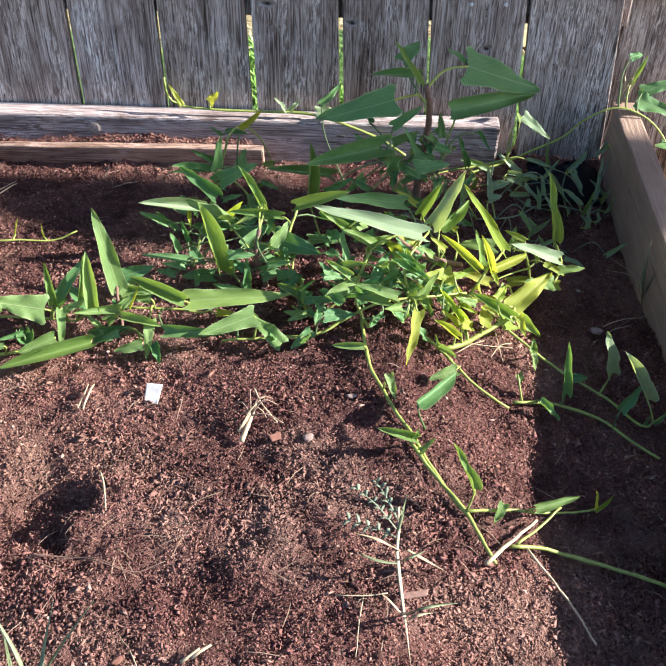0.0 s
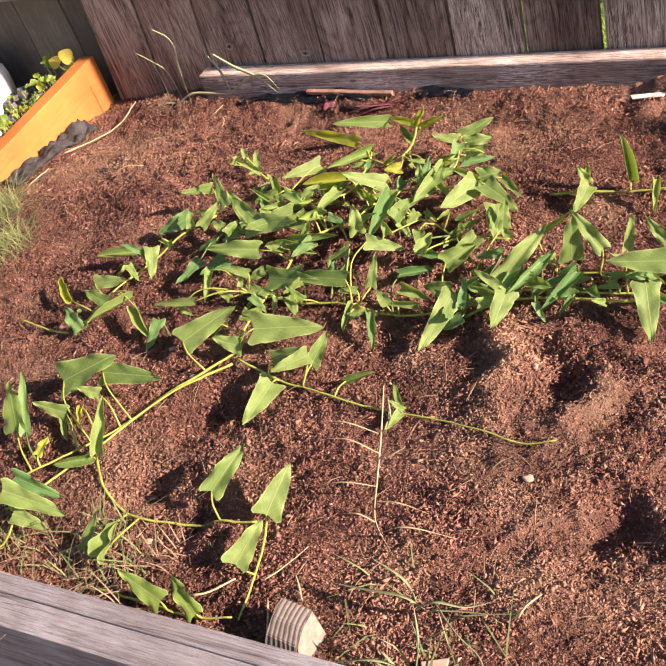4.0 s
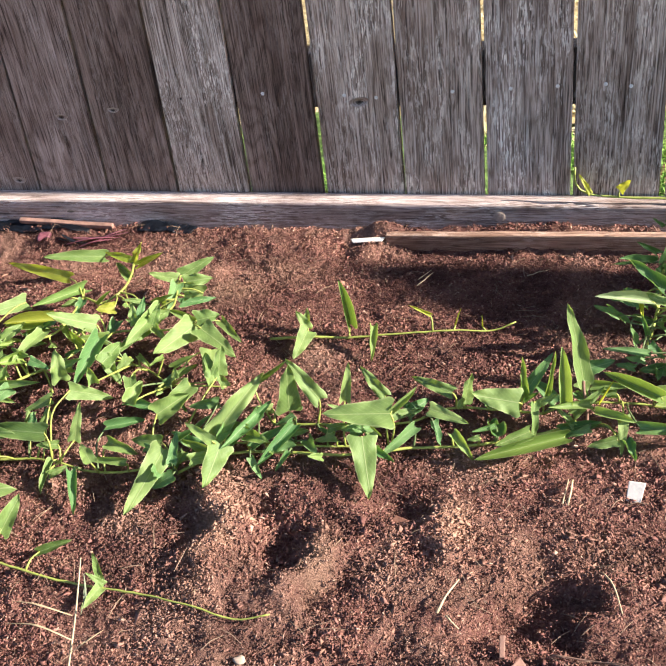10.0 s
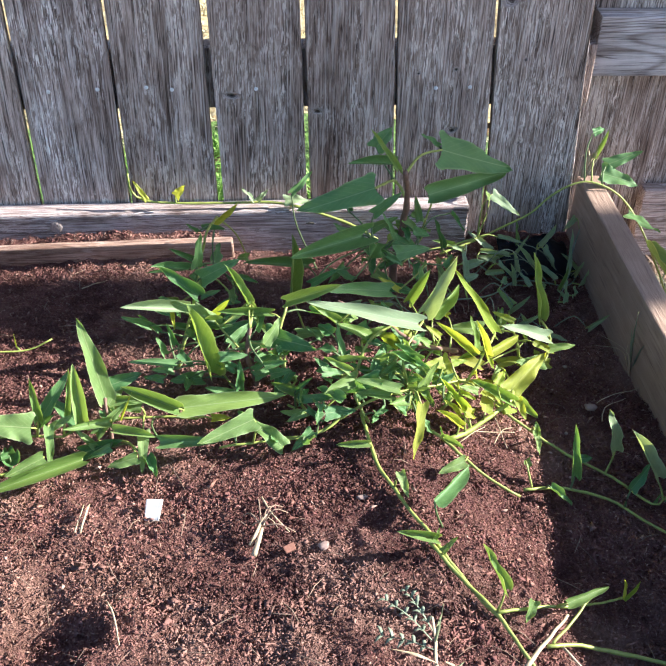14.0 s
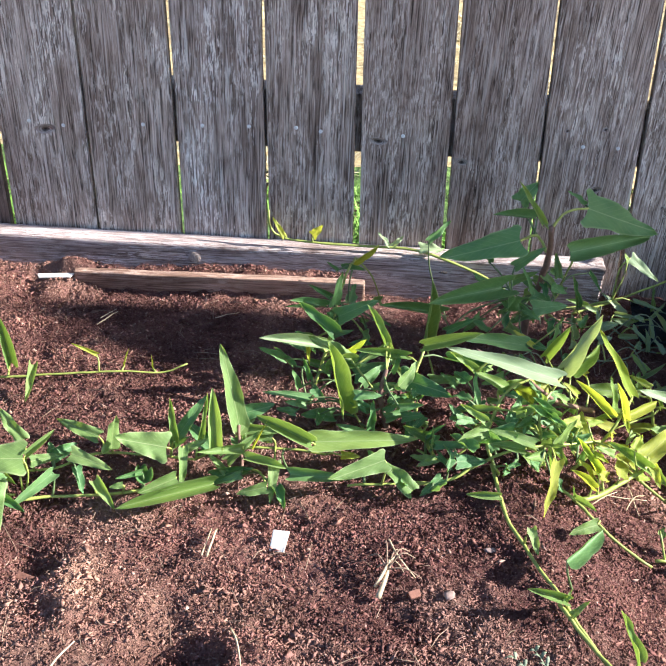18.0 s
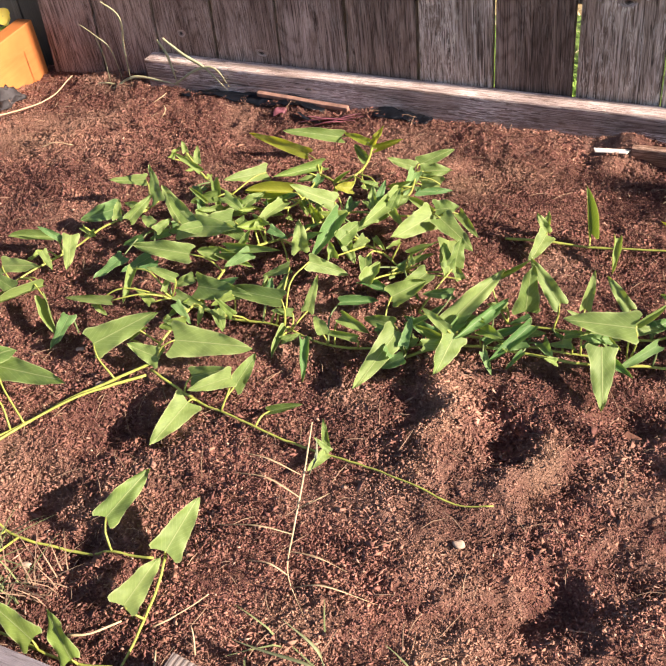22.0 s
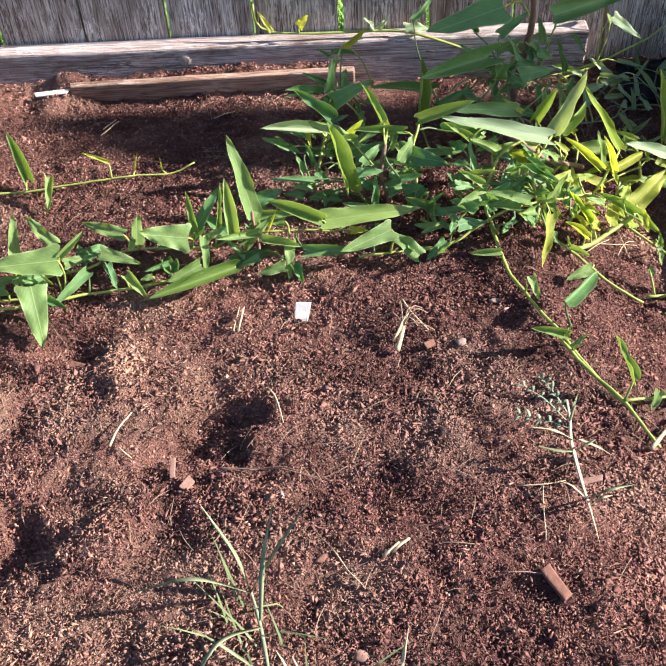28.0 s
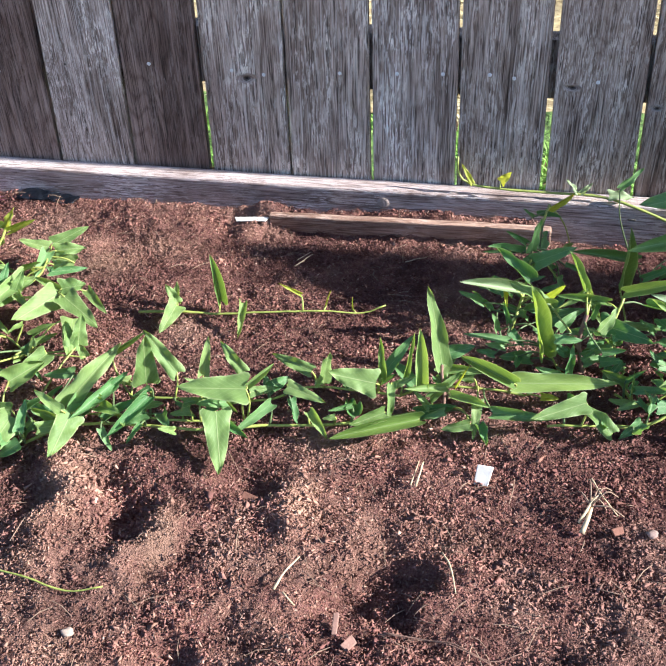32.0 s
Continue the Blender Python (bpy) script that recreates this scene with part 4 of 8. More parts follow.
def leaf(plant, bx, by, bh, tx, ty, th, width, material):
    """A leaf from its stalk's end to its tip (x, y, height over the soil), with a stalk from the nearest stem."""
    base, tip = Vector((bx, by, soil_height(bx, by) + bh)), Vector((tx, ty, soil_height(tx, ty) + th))
    along = tip - base
    length = along.length
    y = along / length
    hint = Vector((leaf_rng.uniform(-0.15, 0.75), -0.62 + leaf_rng.uniform(-0.15, 0.2), 0.70))
    z = (hint - hint.dot(y) * y).normalized()
    x = y.cross(z)
    slim, steep = width / length < 0.30, abs(y.z) > 0.6
    k = leaf_rng.choice((1, 3, 4, 6) if slim else (1, 2, 5, 6) if steep else (0, 2, 0, 2, 5) if length > 0.055 else (1, 2, 5, 6))
    wide = width * (0.95 if steep else 1.08 if slim else 1.15) * (1.0 if k in (3, 4) else 1.10 if k in (0, 2) else 1.05)
    m = Matrix((x * wide, y * length, z * wide * 1.25)).transposed().to_4x4()
    m.translation = base
    blade = new("leaf", LEAF_MESHES[material.name][k])
    blade.matrix_basis = m
    blade.parent = plant
    lines = STEM_LINES.get(plant.name, [])
    root = min(lines, key=lambda p: (p - base).length + 0.6 * max(0.0, p.z - base.z)) if lines else None
    if root is None or (root - base).length > 0.13:
        root = Vector((bx + 0.3 * bh, by - 0.1 * bh, soil_height(bx, by)))
    if (root - base).length > 0.006:
        mid = root.lerp(base, 0.55) + Vector((0, 0, 0.12 * (root - base).length)) - y * 0.1 * (root - base).length
        stalk = part("stalk", tube(spline([root, mid, base], 0.008), 0.0016, 0.0011, 5), STEM if material != LEAF_SHADED else STEM_GREEN, None, smooth=True)
        stalk.parent = blade
        stalk.matrix_parent_inverse = m.inverted()

left_vine = thing("vine_plant", "spreading patch of arrow-leaved green vine on the soil", "vine", "vines in the bed")
stem(left_vine, [(-0.791, -0.837, 0.020), (-0.845, -0.892, 0.015), (-0.882, -0.936, 0.010), (-0.924, -1.019, 0.010), (-0.969, -1.110, 0.010), (-1.003, -1.162, 0.010)], 0.0026, 0.0022, STEM)
stem(left_vine, [(-0.798, -0.854, 0.010), (-0.862, -0.918, 0.010), (-0.917, -0.994, 0.010), (-0.959, -1.046, 0.010), (-1.011, -1.104, 0.010)], 0.0024, 0.002, STEM)
stem(left_vine, [(-0.925, -1.047, 0.010), (-0.886, -1.090, 0.006), (-0.845, -1.113, 0.006), (-0.801, -1.119, 0.006), (-0.739, -1.108, 0.008), (-0.636, -1.097, 0.015)], 0.0024, 0.002, STEM)
stem(left_vine, [(-0.621, -1.093, 0.020), (-0.610, -1.135, 0.010), (-0.599, -1.196, 0.010), (-0.597, -1.225, 0.010)], 0.0022, 0.0018, STEM)
stem(left_vine, [(-0.792, -0.848, 0.015), (-0.715, -0.868, 0.010), (-0.641, -0.883, 0.008), (-0.574, -0.893, 0.008), (-0.513, -0.897, 0.008), (-0.453, -0.905, 0.008), (-0.395, -0.916, 0.008), (-0.346, -0.924, 0.008), (-0.304, -0.919, 0.015)], 0.0024, 0.0012, STEM)
stem(left_vine, [(-0.983, -0.546, 0.030), (-1.027, -0.600, 0.030), (-1.060, -0.648, 0.020), (-1.097, -0.739, 0.015), (-1.115, -0.812, 0.010)], 0.0022, 0.0018, STEM)
stem(left_vine, [(-0.805, -0.814, 0.020), (-0.797, -0.761, 0.030), (-0.786, -0.686, 0.030), (-0.779, -0.611, 0.030), (-0.721, -0.547, 0.030), (-0.675, -0.473, 0.030), (-0.607, -0.474, 0.040), (-0.544, -0.456, 0.040)], 0.0024, 0.0022, STEM)
stem(left_vine, [(-0.842, -0.710, 0.015), (-0.748, -0.719, 0.010), (-0.670, -0.717, 0.010), (-0.601, -0.726, 0.010), (-0.539, -0.715, 0.010), (-0.454, -0.689, 0.010), (-0.353, -0.669, 0.010)], 0.0022, 0.002, STEM)
stem(left_vine, [(-0.762, -0.369, 0.040), (-0.724, -0.382, 0.040), (-0.699, -0.375, 0.050), (-0.696, -0.333, 0.050), (-0.706, -0.280, 0.060)], 0.0026, 0.0022, STEM)
stem(left_vine, [(-0.622, -0.533, 0.030), (-0.584, -0.541, 0.020), (-0.541, -0.567, 0.020)], 0.002, 0.0018, STEM)
stem(left_vine, [(-0.944, -0.590, 0.030), (-0.882, -0.544, 0.030), (-0.821, -0.513, 0.030), (-0.748, -0.491, 0.040), (-0.762, -0.369, 0.040)], 0.002, 0.002, STEM)
stem(left_vine, [(-0.818, -0.500, 0.030), (-0.932, -0.441, 0.030), (-1.015, -0.359, 0.020)], 0.002, 0.0018, STEM)
stem(left_vine, [(-0.607, -0.474, 0.040), (-0.598, -0.393, 0.040), (-0.618, -0.306, 0.050)], 0.002, 0.0018, STEM)
stem(left_vine, [(-1.050, -1.260, 0.010), (-0.998, -1.236, 0.010), (-0.969, -1.211, 0.015), (-0.957, -1.187, 0.030), (-1.011, -1.104, 0.010)], 0.002, 0.0016, STEM)
stem(left_vine, [(-1.132, -0.829, 0.010), (-1.169, -0.828, 0.010), (-1.243, -0.817, 0.010)], 0.002, 0.0016, STEM)
leaf(left_vine, -0.886, -0.596, 0.050, -0.777, -0.604, 0.070, 0.038, LEAF)
leaf(left_vine, -0.900, -0.567, 0.040, -0.964, -0.521, 0.060, 0.028, LEAF)
leaf(left_vine, -0.839, -0.651, 0.050, -0.921, -0.675, 0.070, 0.031, LEAF)
leaf(left_vine, -0.798, -0.701, 0.040, -0.707, -0.711, 0.050, 0.032, LEAF)
leaf(left_vine, -0.764, -0.818, 0.050, -0.660, -0.799, 0.050, 0.040, LEAF)
leaf(left_vine, -0.876, -0.849, 0.040, -0.801, -0.791, 0.070, 0.038, LEAF)
leaf(left_vine, -0.784, -0.835, 0.030, -0.830, -0.836, 0.040, 0.026, LEAF)
leaf(left_vine, -0.666, -0.847, 0.020, -0.647, -0.811, 0.050, 0.027, LEAF)
leaf(left_vine, -0.730, -0.845, 0.020, -0.670, -0.834, 0.040, 0.023, LEAF)
leaf(left_vine, -0.716, -0.882, 0.020, -0.724, -0.958, 0.020, 0.032, LEAF)
leaf(left_vine, -0.609, -0.862, 0.015, -0.568, -0.852, 0.030, 0.012, LEAF)
leaf(left_vine, -0.517, -0.898, 0.010, -0.523, -0.932, 0.020, 0.013, LEAF)
leaf(left_vine, -0.518, -0.891, 0.010, -0.522, -0.881, 0.050, 0.012, LEAF)
leaf(left_vine, -0.513, -0.894, 0.010, -0.532, -0.894, 0.030, 0.010, LEAF)
leaf(left_vine, -0.708, -1.077, 0.030, -0.676, -1.024, 0.070, 0.031, LEAF)
leaf(left_vine, -0.618, -1.094, 0.030, -0.603, -1.034, 0.060, 0.031, LEAF)
leaf(left_vine, -0.627, -1.166, 0.022, -0.616, -1.106, 0.040, 0.029, LEAF)
leaf(left_vine, -1.031, -0.954, 0.040, -0.942, -0.919, 0.080, 0.047, LEAF)
leaf(left_vine, -0.968, -0.932, 0.050, -0.859, -0.927, 0.050, 0.034, LEAF)
leaf(left_vine, -1.062, -1.047, 0.030, -1.055, -1.010, 0.100, 0.044, LEAF)
leaf(left_vine, -1.045, -1.045, 0.030, -1.061, -0.981, 0.090, 0.019, LEAF_SHADED)
leaf(left_vine, -1.000, -1.001, 0.030, -1.053, -1.003, 0.040, 0.022, LEAF)
leaf(left_vine, -0.959, -0.964, 0.040, -0.992, -0.967, 0.050, 0.019, LEAF)
leaf(left_vine, -0.914, -1.049, 0.020, -0.914, -0.993, 0.080, 0.027, LEAF)
leaf(left_vine, -0.924, -1.055, 0.015, -0.971, -1.084, 0.020, 0.016, LEAF)
leaf(left_vine, -1.008, -1.000, 0.020, -0.990, -1.034, 0.010, 0.011, LEAF)
leaf(left_vine, -0.993, -0.978, 0.020, -0.975, -1.014, 0.020, 0.011, LEAF_YELLOW_GREEN)
leaf(left_vine, -1.005, -1.074, 0.020, -1.001, -1.044, 0.040, 0.014, LEAF_YELLOW_GREEN)
leaf(left_vine, -0.975, -1.168, 0.070, -1.083, -1.199, 0.050, 0.033, LEAF)
leaf(left_vine, -0.965, -1.166, 0.070, -0.879, -1.158, 0.040, 0.030, LEAF)
leaf(left_vine, -0.986, -1.130, 0.050, -0.913, -1.140, 0.040, 0.024, LEAF_SHADED)
leaf(left_vine, -0.955, -1.180, 0.040, -0.904, -1.180, 0.030, 0.023, LEAF)
leaf(left_vine, -0.991, -1.206, 0.040, -1.069, -1.229, 0.040, 0.027, LEAF)
leaf(left_vine, -1.021, -1.239, 0.030, -1.068, -1.269, 0.030, 0.026, LEAF)
leaf(left_vine, -0.847, -1.191, 0.020, -0.831, -1.146, 0.060, 0.021, LEAF)
leaf(left_vine, -0.810, -1.197, 0.020, -0.796, -1.160, 0.060, 0.036, LEAF)
leaf(left_vine, -1.098, -0.645, 0.030, -1.163, -0.674, 0.040, 0.018, LEAF)
leaf(left_vine, -1.051, -0.654, 0.050, -1.033, -0.702, 0.020, 0.023, LEAF)
leaf(left_vine, -1.161, -0.768, 0.020, -1.208, -0.726, 0.040, 0.016, LEAF_YELLOW_GREEN)
leaf(left_vine, -1.097, -0.830, 0.020, -1.142, -0.806, 0.050, 0.025, LEAF_SHADED)
leaf(left_vine, -1.128, -0.734, 0.030, -1.058, -0.724, 0.040, 0.026, LEAF)
leaf(left_vine, -1.075, -0.774, 0.030, -1.132, -0.761, 0.040, 0.021, LEAF)
leaf(left_vine, -1.040, -0.752, 0.030, -1.101, -0.810, 0.020, 0.016, LEAF)
leaf(left_vine, -1.016, -0.776, 0.030, -0.968, -0.827, 0.020, 0.019, LEAF)
leaf(left_vine, -0.966, -0.791, 0.030, -0.958, -0.850, 0.010, 0.020, LEAF_SHADED)
leaf(left_vine, -0.917, -0.752, 0.030, -0.997, -0.761, 0.030, 0.014, LEAF)
leaf(left_vine, -0.949, -0.751, 0.020, -0.926, -0.764, 0.013, 0.012, LEAF)
leaf(left_vine, -0.956, -0.660, 0.030, -0.979, -0.710, 0.020, 0.020, LEAF_SHADED)
leaf(left_vine, -0.913, -0.694, 0.040, -0.901, -0.747, 0.020, 0.016, LEAF)
leaf(left_vine, -0.910, -0.653, 0.030, -0.944, -0.686, 0.020, 0.019, LEAF_SHADED)
leaf(left_vine, -1.011, -0.498, 0.050, -1.065, -0.521, 0.050, 0.018, LEAF)
leaf(left_vine, -0.959, -0.543, 0.050, -0.995, -0.498, 0.080, 0.022, LEAF)
leaf(left_vine, -1.022, -0.568, 0.040, -1.072, -0.607, 0.040, 0.031, LEAF_SHADED)
leaf(left_vine, -1.007, -0.592, 0.040, -1.003, -0.581, 0.070, 0.018, LEAF)
leaf(left_vine, -0.988, -0.588, 0.040, -0.958, -0.559, 0.070, 0.020, LEAF)
leaf(left_vine, -0.933, -0.602, 0.050, -0.957, -0.592, 0.060, 0.017, LEAF)
leaf(left_vine, -0.919, -0.615, 0.050, -0.903, -0.592, 0.060, 0.015, LEAF)
leaf(left_vine, -0.864, -0.599, 0.060, -0.935, -0.548, 0.080, 0.024, LEAF)
leaf(left_vine, -0.915, -0.495, 0.050, -0.884, -0.533, 0.033, 0.014, LEAF_SHADED)
leaf(left_vine, -0.902, -0.469, 0.050, -0.867, -0.522, 0.026, 0.015, LEAF)
leaf(left_vine, -0.848, -0.524, 0.060, -0.803, -0.542, 0.049, 0.020, LEAF)
leaf(left_vine, -0.808, -0.320, 0.050, -0.940, -0.286, 0.070, 0.021, LEAF_YELLOW_GREEN)
leaf(left_vine, -0.794, -0.219, 0.050, -0.880, -0.265, 0.070, 0.024, LEAF)
leaf(left_vine, -0.772, -0.345, 0.050, -0.801, -0.451, 0.060, 0.024, LEAF)
leaf(left_vine, -0.835, -0.415, 0.050, -0.877, -0.472, 0.060, 0.024, LEAF)
leaf(left_vine, -0.764, -0.463, 0.050, -0.828, -0.493, 0.060, 0.021, LEAF_YELLOW_GREEN)
leaf(left_vine, -0.766, -0.476, 0.040, -0.831, -0.491, 0.050, 0.017, LEAF)
leaf(left_vine, -0.688, -0.472, 0.050, -0.745, -0.505, 0.080, 0.026, LEAF)
leaf(left_vine, -0.757, -0.506, 0.050, -0.766, -0.581, 0.060, 0.021, LEAF)
leaf(left_vine, -0.671, -0.621, 0.050, -0.668, -0.620, 0.090, 0.031, LEAF)
leaf(left_vine, -0.656, -0.525, 0.060, -0.657, -0.617, 0.030, 0.025, LEAF_SHADED)
leaf(left_vine, -0.620, -0.629, 0.050, -0.624, -0.623, 0.070, 0.021, LEAF)
leaf(left_vine, -0.644, -0.649, 0.050, -0.595, -0.628, 0.040, 0.020, LEAF)
leaf(left_vine, -0.797, -0.633, 0.040, -0.741, -0.645, 0.040, 0.016, LEAF)
leaf(left_vine, -0.799, -0.636, 0.040, -0.829, -0.645, 0.050, 0.023, LEAF)
leaf(left_vine, -0.786, -0.632, 0.050, -0.701, -0.627, 0.060, 0.018, LEAF)
leaf(left_vine, -0.764, -0.624, 0.060, -0.753, -0.612, 0.080, 0.014, LEAF)
leaf(left_vine, -0.673, -0.654, 0.040, -0.714, -0.661, 0.040, 0.014, LEAF)
leaf(left_vine, -0.703, -0.665, 0.040, -0.707, -0.695, 0.020, 0.013, LEAF)
leaf(left_vine, -0.670, -0.671, 0.040, -0.689, -0.690, 0.020, 0.013, LEAF)
leaf(left_vine, -0.824, -0.721, 0.030, -0.763, -0.733, 0.030, 0.016, LEAF)
leaf(left_vine, -0.749, -0.735, 0.040, -0.727, -0.761, 0.020, 0.019, LEAF)
leaf(left_vine, -0.650, -0.727, 0.020, -0.654, -0.771, 0.010, 0.011, LEAF)
leaf(left_vine, -0.614, -0.747, 0.030, -0.594, -0.798, 0.010, 0.016, LEAF_SHADED)
leaf(left_vine, -0.548, -0.723, 0.030, -0.609, -0.725, 0.030, 0.013, LEAF)
leaf(left_vine, -0.708, -0.276, 0.060, -0.691, -0.274, 0.100, 0.017, LEAF_YELLOW_GREEN)
leaf(left_vine, -0.700, -0.277, 0.060, -0.656, -0.276, 0.080, 0.014, LEAF_YELLOW_GREEN)
leaf(left_vine, -0.720, -0.267, 0.060, -0.770, -0.254, 0.080, 0.014, LEAF_YELLOW_GREEN)
leaf(left_vine, -0.721, -0.261, 0.050, -0.715, -0.245, 0.060, 0.013, LEAF_YELLOW_GREEN)
leaf(left_vine, -0.620, -0.310, 0.050, -0.665, -0.319, 0.060, 0.019, LEAF)
leaf(left_vine, -0.616, -0.299, 0.050, -0.567, -0.268, 0.070, 0.021, LEAF)
leaf(left_vine, -0.600, -0.325, 0.050, -0.558, -0.320, 0.060, 0.025, LEAF)
leaf(left_vine, -0.591, -0.359, 0.040, -0.560, -0.361, 0.050, 0.014, LEAF)
leaf(left_vine, -0.611, -0.336, 0.050, -0.610, -0.388, 0.032, 0.020, LEAF_SHADED)
leaf(left_vine, -0.598, -0.365, 0.030, -0.546, -0.339, 0.030, 0.015, LEAF_SHADED)
leaf(left_vine, -0.623, -0.472, 0.050, -0.631, -0.460, 0.080, 0.019, LEAF)
leaf(left_vine, -0.621, -0.467, 0.050, -0.618, -0.436, 0.080, 0.015, LEAF_SHADED)
leaf(left_vine, -0.599, -0.471, 0.050, -0.590, -0.446, 0.080, 0.022, LEAF)
leaf(left_vine, -0.593, -0.473, 0.050, -0.570, -0.490, 0.040, 0.015, LEAF)
leaf(left_vine, -0.598, -0.464, 0.050, -0.576, -0.445, 0.060, 0.012, LEAF)
leaf(left_vine, -0.609, -0.470, 0.040, -0.636, -0.526, 0.040, 0.020, LEAF)
leaf(left_vine, -0.532, -0.471, 0.060, -0.568, -0.547, 0.050, 0.037, LEAF)
leaf(left_vine, -0.533, -0.454, 0.060, -0.501, -0.446, 0.070, 0.026, LEAF)
leaf(left_vine, -0.516, -0.482, 0.060, -0.453, -0.523, 0.050, 0.028, LEAF)
leaf(left_vine, -0.504, -0.435, 0.050, -0.464, -0.475, 0.040, 0.015, LEAF)
leaf(left_vine, -0.475, -0.569, 0.040, -0.483, -0.547, 0.070, 0.027, LEAF)
leaf(left_vine, -0.456, -0.571, 0.030, -0.471, -0.555, 0.040, 0.013, LEAF)
leaf(left_vine, -0.533, -0.562, 0.030, -0.506, -0.540, 0.040, 0.012, LEAF)
leaf(left_vine, -0.638, -0.553, 0.050, -0.613, -0.579, 0.030, 0.021, LEAF)
leaf(left_vine, -0.595, -0.576, 0.040, -0.579, -0.615, 0.020, 0.018, LEAF)
leaf(left_vine, -0.495, -0.599, 0.050, -0.530, -0.649, 0.040, 0.026, LEAF)
leaf(left_vine, -0.594, -0.669, 0.030, -0.547, -0.648, 0.030, 0.015, LEAF_SHADED)
leaf(left_vine, -0.582, -0.622, 0.030, -0.528, -0.629, 0.030, 0.018, LEAF_SHADED)
leaf(left_vine, -0.849, -0.716, 0.030, -0.847, -0.691, 0.050, 0.009, LEAF)
leaf(left_vine, -0.908, -0.601, 0.040, -0.926, -0.624, 0.040, 0.013, LEAF_SHADED)
leaf(left_vine, -0.872, -0.557, 0.040, -0.884, -0.547, 0.060, 0.013, LEAF_SHADED)
leaf(left_vine, -0.792, -0.563, 0.050, -0.815, -0.582, 0.040, 0.014, LEAF)
leaf(left_vine, -0.746, -0.573, 0.050, -0.715, -0.575, 0.040, 0.013, LEAF_SHADED)
leaf(left_vine, -0.687, -0.525, 0.050, -0.709, -0.517, 0.060, 0.014, LEAF_YELLOW_GREEN)
leaf(left_vine, -0.683, -0.419, 0.050, -0.701, -0.435, 0.060, 0.019, LEAF_YELLOW_GREEN)
leaf(left_vine, -0.667, -0.449, 0.040, -0.670, -0.482, 0.036, 0.018, LEAF_SHADED)
leaf(left_vine, -0.600, -0.529, 0.040, -0.582, -0.535, 0.020, 0.012, LEAF)
leaf(left_vine, -1.025, -0.361, 0.040, -1.028, -0.358, 0.060, 0.013, LEAF)
leaf(left_vine, -0.987, -0.386, 0.030, -0.998, -0.359, 0.060, 0.013, LEAF)
leaf(left_vine, -0.939, -0.624, 0.040, -0.972, -0.634, 0.030, 0.014, LEAF_SHADED)
leaf(left_vine, -0.886, -0.671, 0.030, -0.913, -0.683, 0.030, 0.015, LEAF_SHADED)

leaf(left_vine, -0.806, -0.575, 0.055, -0.875, -0.620, 0.060, 0.033, LEAF)
leaf(left_vine, -0.526, -0.651, 0.050, -0.487, -0.622, 0.060, 0.035, LEAF)
leaf(left_vine, -0.490, -0.521, 0.050, -0.473, -0.586, 0.040, 0.028, LEAF)
leaf(left_vine, -0.637, -0.568, 0.050, -0.620, -0.525, 0.060, 0.025, LEAF)
leaf(left_vine, -0.665, -0.848, 0.040, -0.707, -0.887, 0.045, 0.022, LEAF)
leaf(left_vine, -0.566, -0.642, 0.050, -0.559, -0.608, 0.060, 0.024, LEAF)
leaf(left_vine, -0.662, -0.707, 0.045, -0.772, -0.702, 0.050, 0.026, LEAF)
leaf(left_vine, -0.746, -0.633, 0.055, -0.774, -0.662, 0.050, 0.019, LEAF_SHADED)
leaf(left_vine, -0.599, -0.434, 0.055, -0.616, -0.525, 0.060, 0.027, LEAF)

row_vine = thing("vine_runner", "leafy green runner trailing along the soil", "vine", "vines in the bed")
stem(row_vine, [(-0.483, -0.718, 0.010), (-0.440, -0.692, 0.010), (-0.398, -0.674, 0.010), (-0.339, -0.672, 0.010), (-0.265, -0.668, 0.010), (-0.187, -0.641, 0.010), (-0.116, -0.633, 0.010), (-0.036, -0.603, 0.010), (0.025, -0.576, 0.010)], 0.0026, 0.0022, STEM)
stem(row_vine, [(-0.493, -0.639, 0.015), (-0.430, -0.659, 0.015), (-0.377, -0.657, 0.010), (-0.305, -0.659, 0.010), (-0.229, -0.645, 0.010)], 0.0022, 0.002, STEM)
stem(row_vine, [(-0.376, -0.623, 0.015), (-0.314, -0.624, 0.015), (-0.251, -0.614, 0.015), (-0.195, -0.602, 0.015), (-0.149, -0.582, 0.020), (-0.090, -0.580, 0.020), (-0.027, -0.580, 0.020)], 0.0022, 0.002, STEM)
stem(row_vine, [(0.035, -0.552, 0.020), (0.087, -0.548, 0.020), (0.129, -0.549, 0.010)], 0.0022, 0.002, STEM)
stem(row_vine, [(0.158, -0.601, 0.010), (0.198, -0.596, 0.010), (0.239, -0.589, 0.008), (0.276, -0.587, 0.010)], 0.0022, 0.0016, STEM)
stem(row_vine, [(0.028, -0.578, 0.000), (0.026, -0.567, 0.030), (0.021, -0.547, 0.050)], 0.003, 0.0024, STEM_BROWN)
leaf(row_vine, -0.439, -0.672, 0.040, -0.384, -0.610, 0.100, 0.030, LEAF)
leaf(row_vine, -0.420, -0.675, 0.030, -0.372, -0.622, 0.060, 0.015, LEAF_SHADED)
leaf(row_vine, -0.352, -0.621, 0.040, -0.351, -0.606, 0.110, 0.038, LEAF)
leaf(row_vine, -0.311, -0.613, 0.050, -0.351, -0.601, 0.110, 0.028, LEAF)
leaf(row_vine, -0.407, -0.591, 0.060, -0.357, -0.588, 0.100, 0.010, LEAF)
leaf(row_vine, -0.469, -0.559, 0.040, -0.466, -0.539, 0.080, 0.028, LEAF)
leaf(row_vine, -0.420, -0.702, 0.040, -0.429, -0.762, 0.010, 0.032, LEAF)
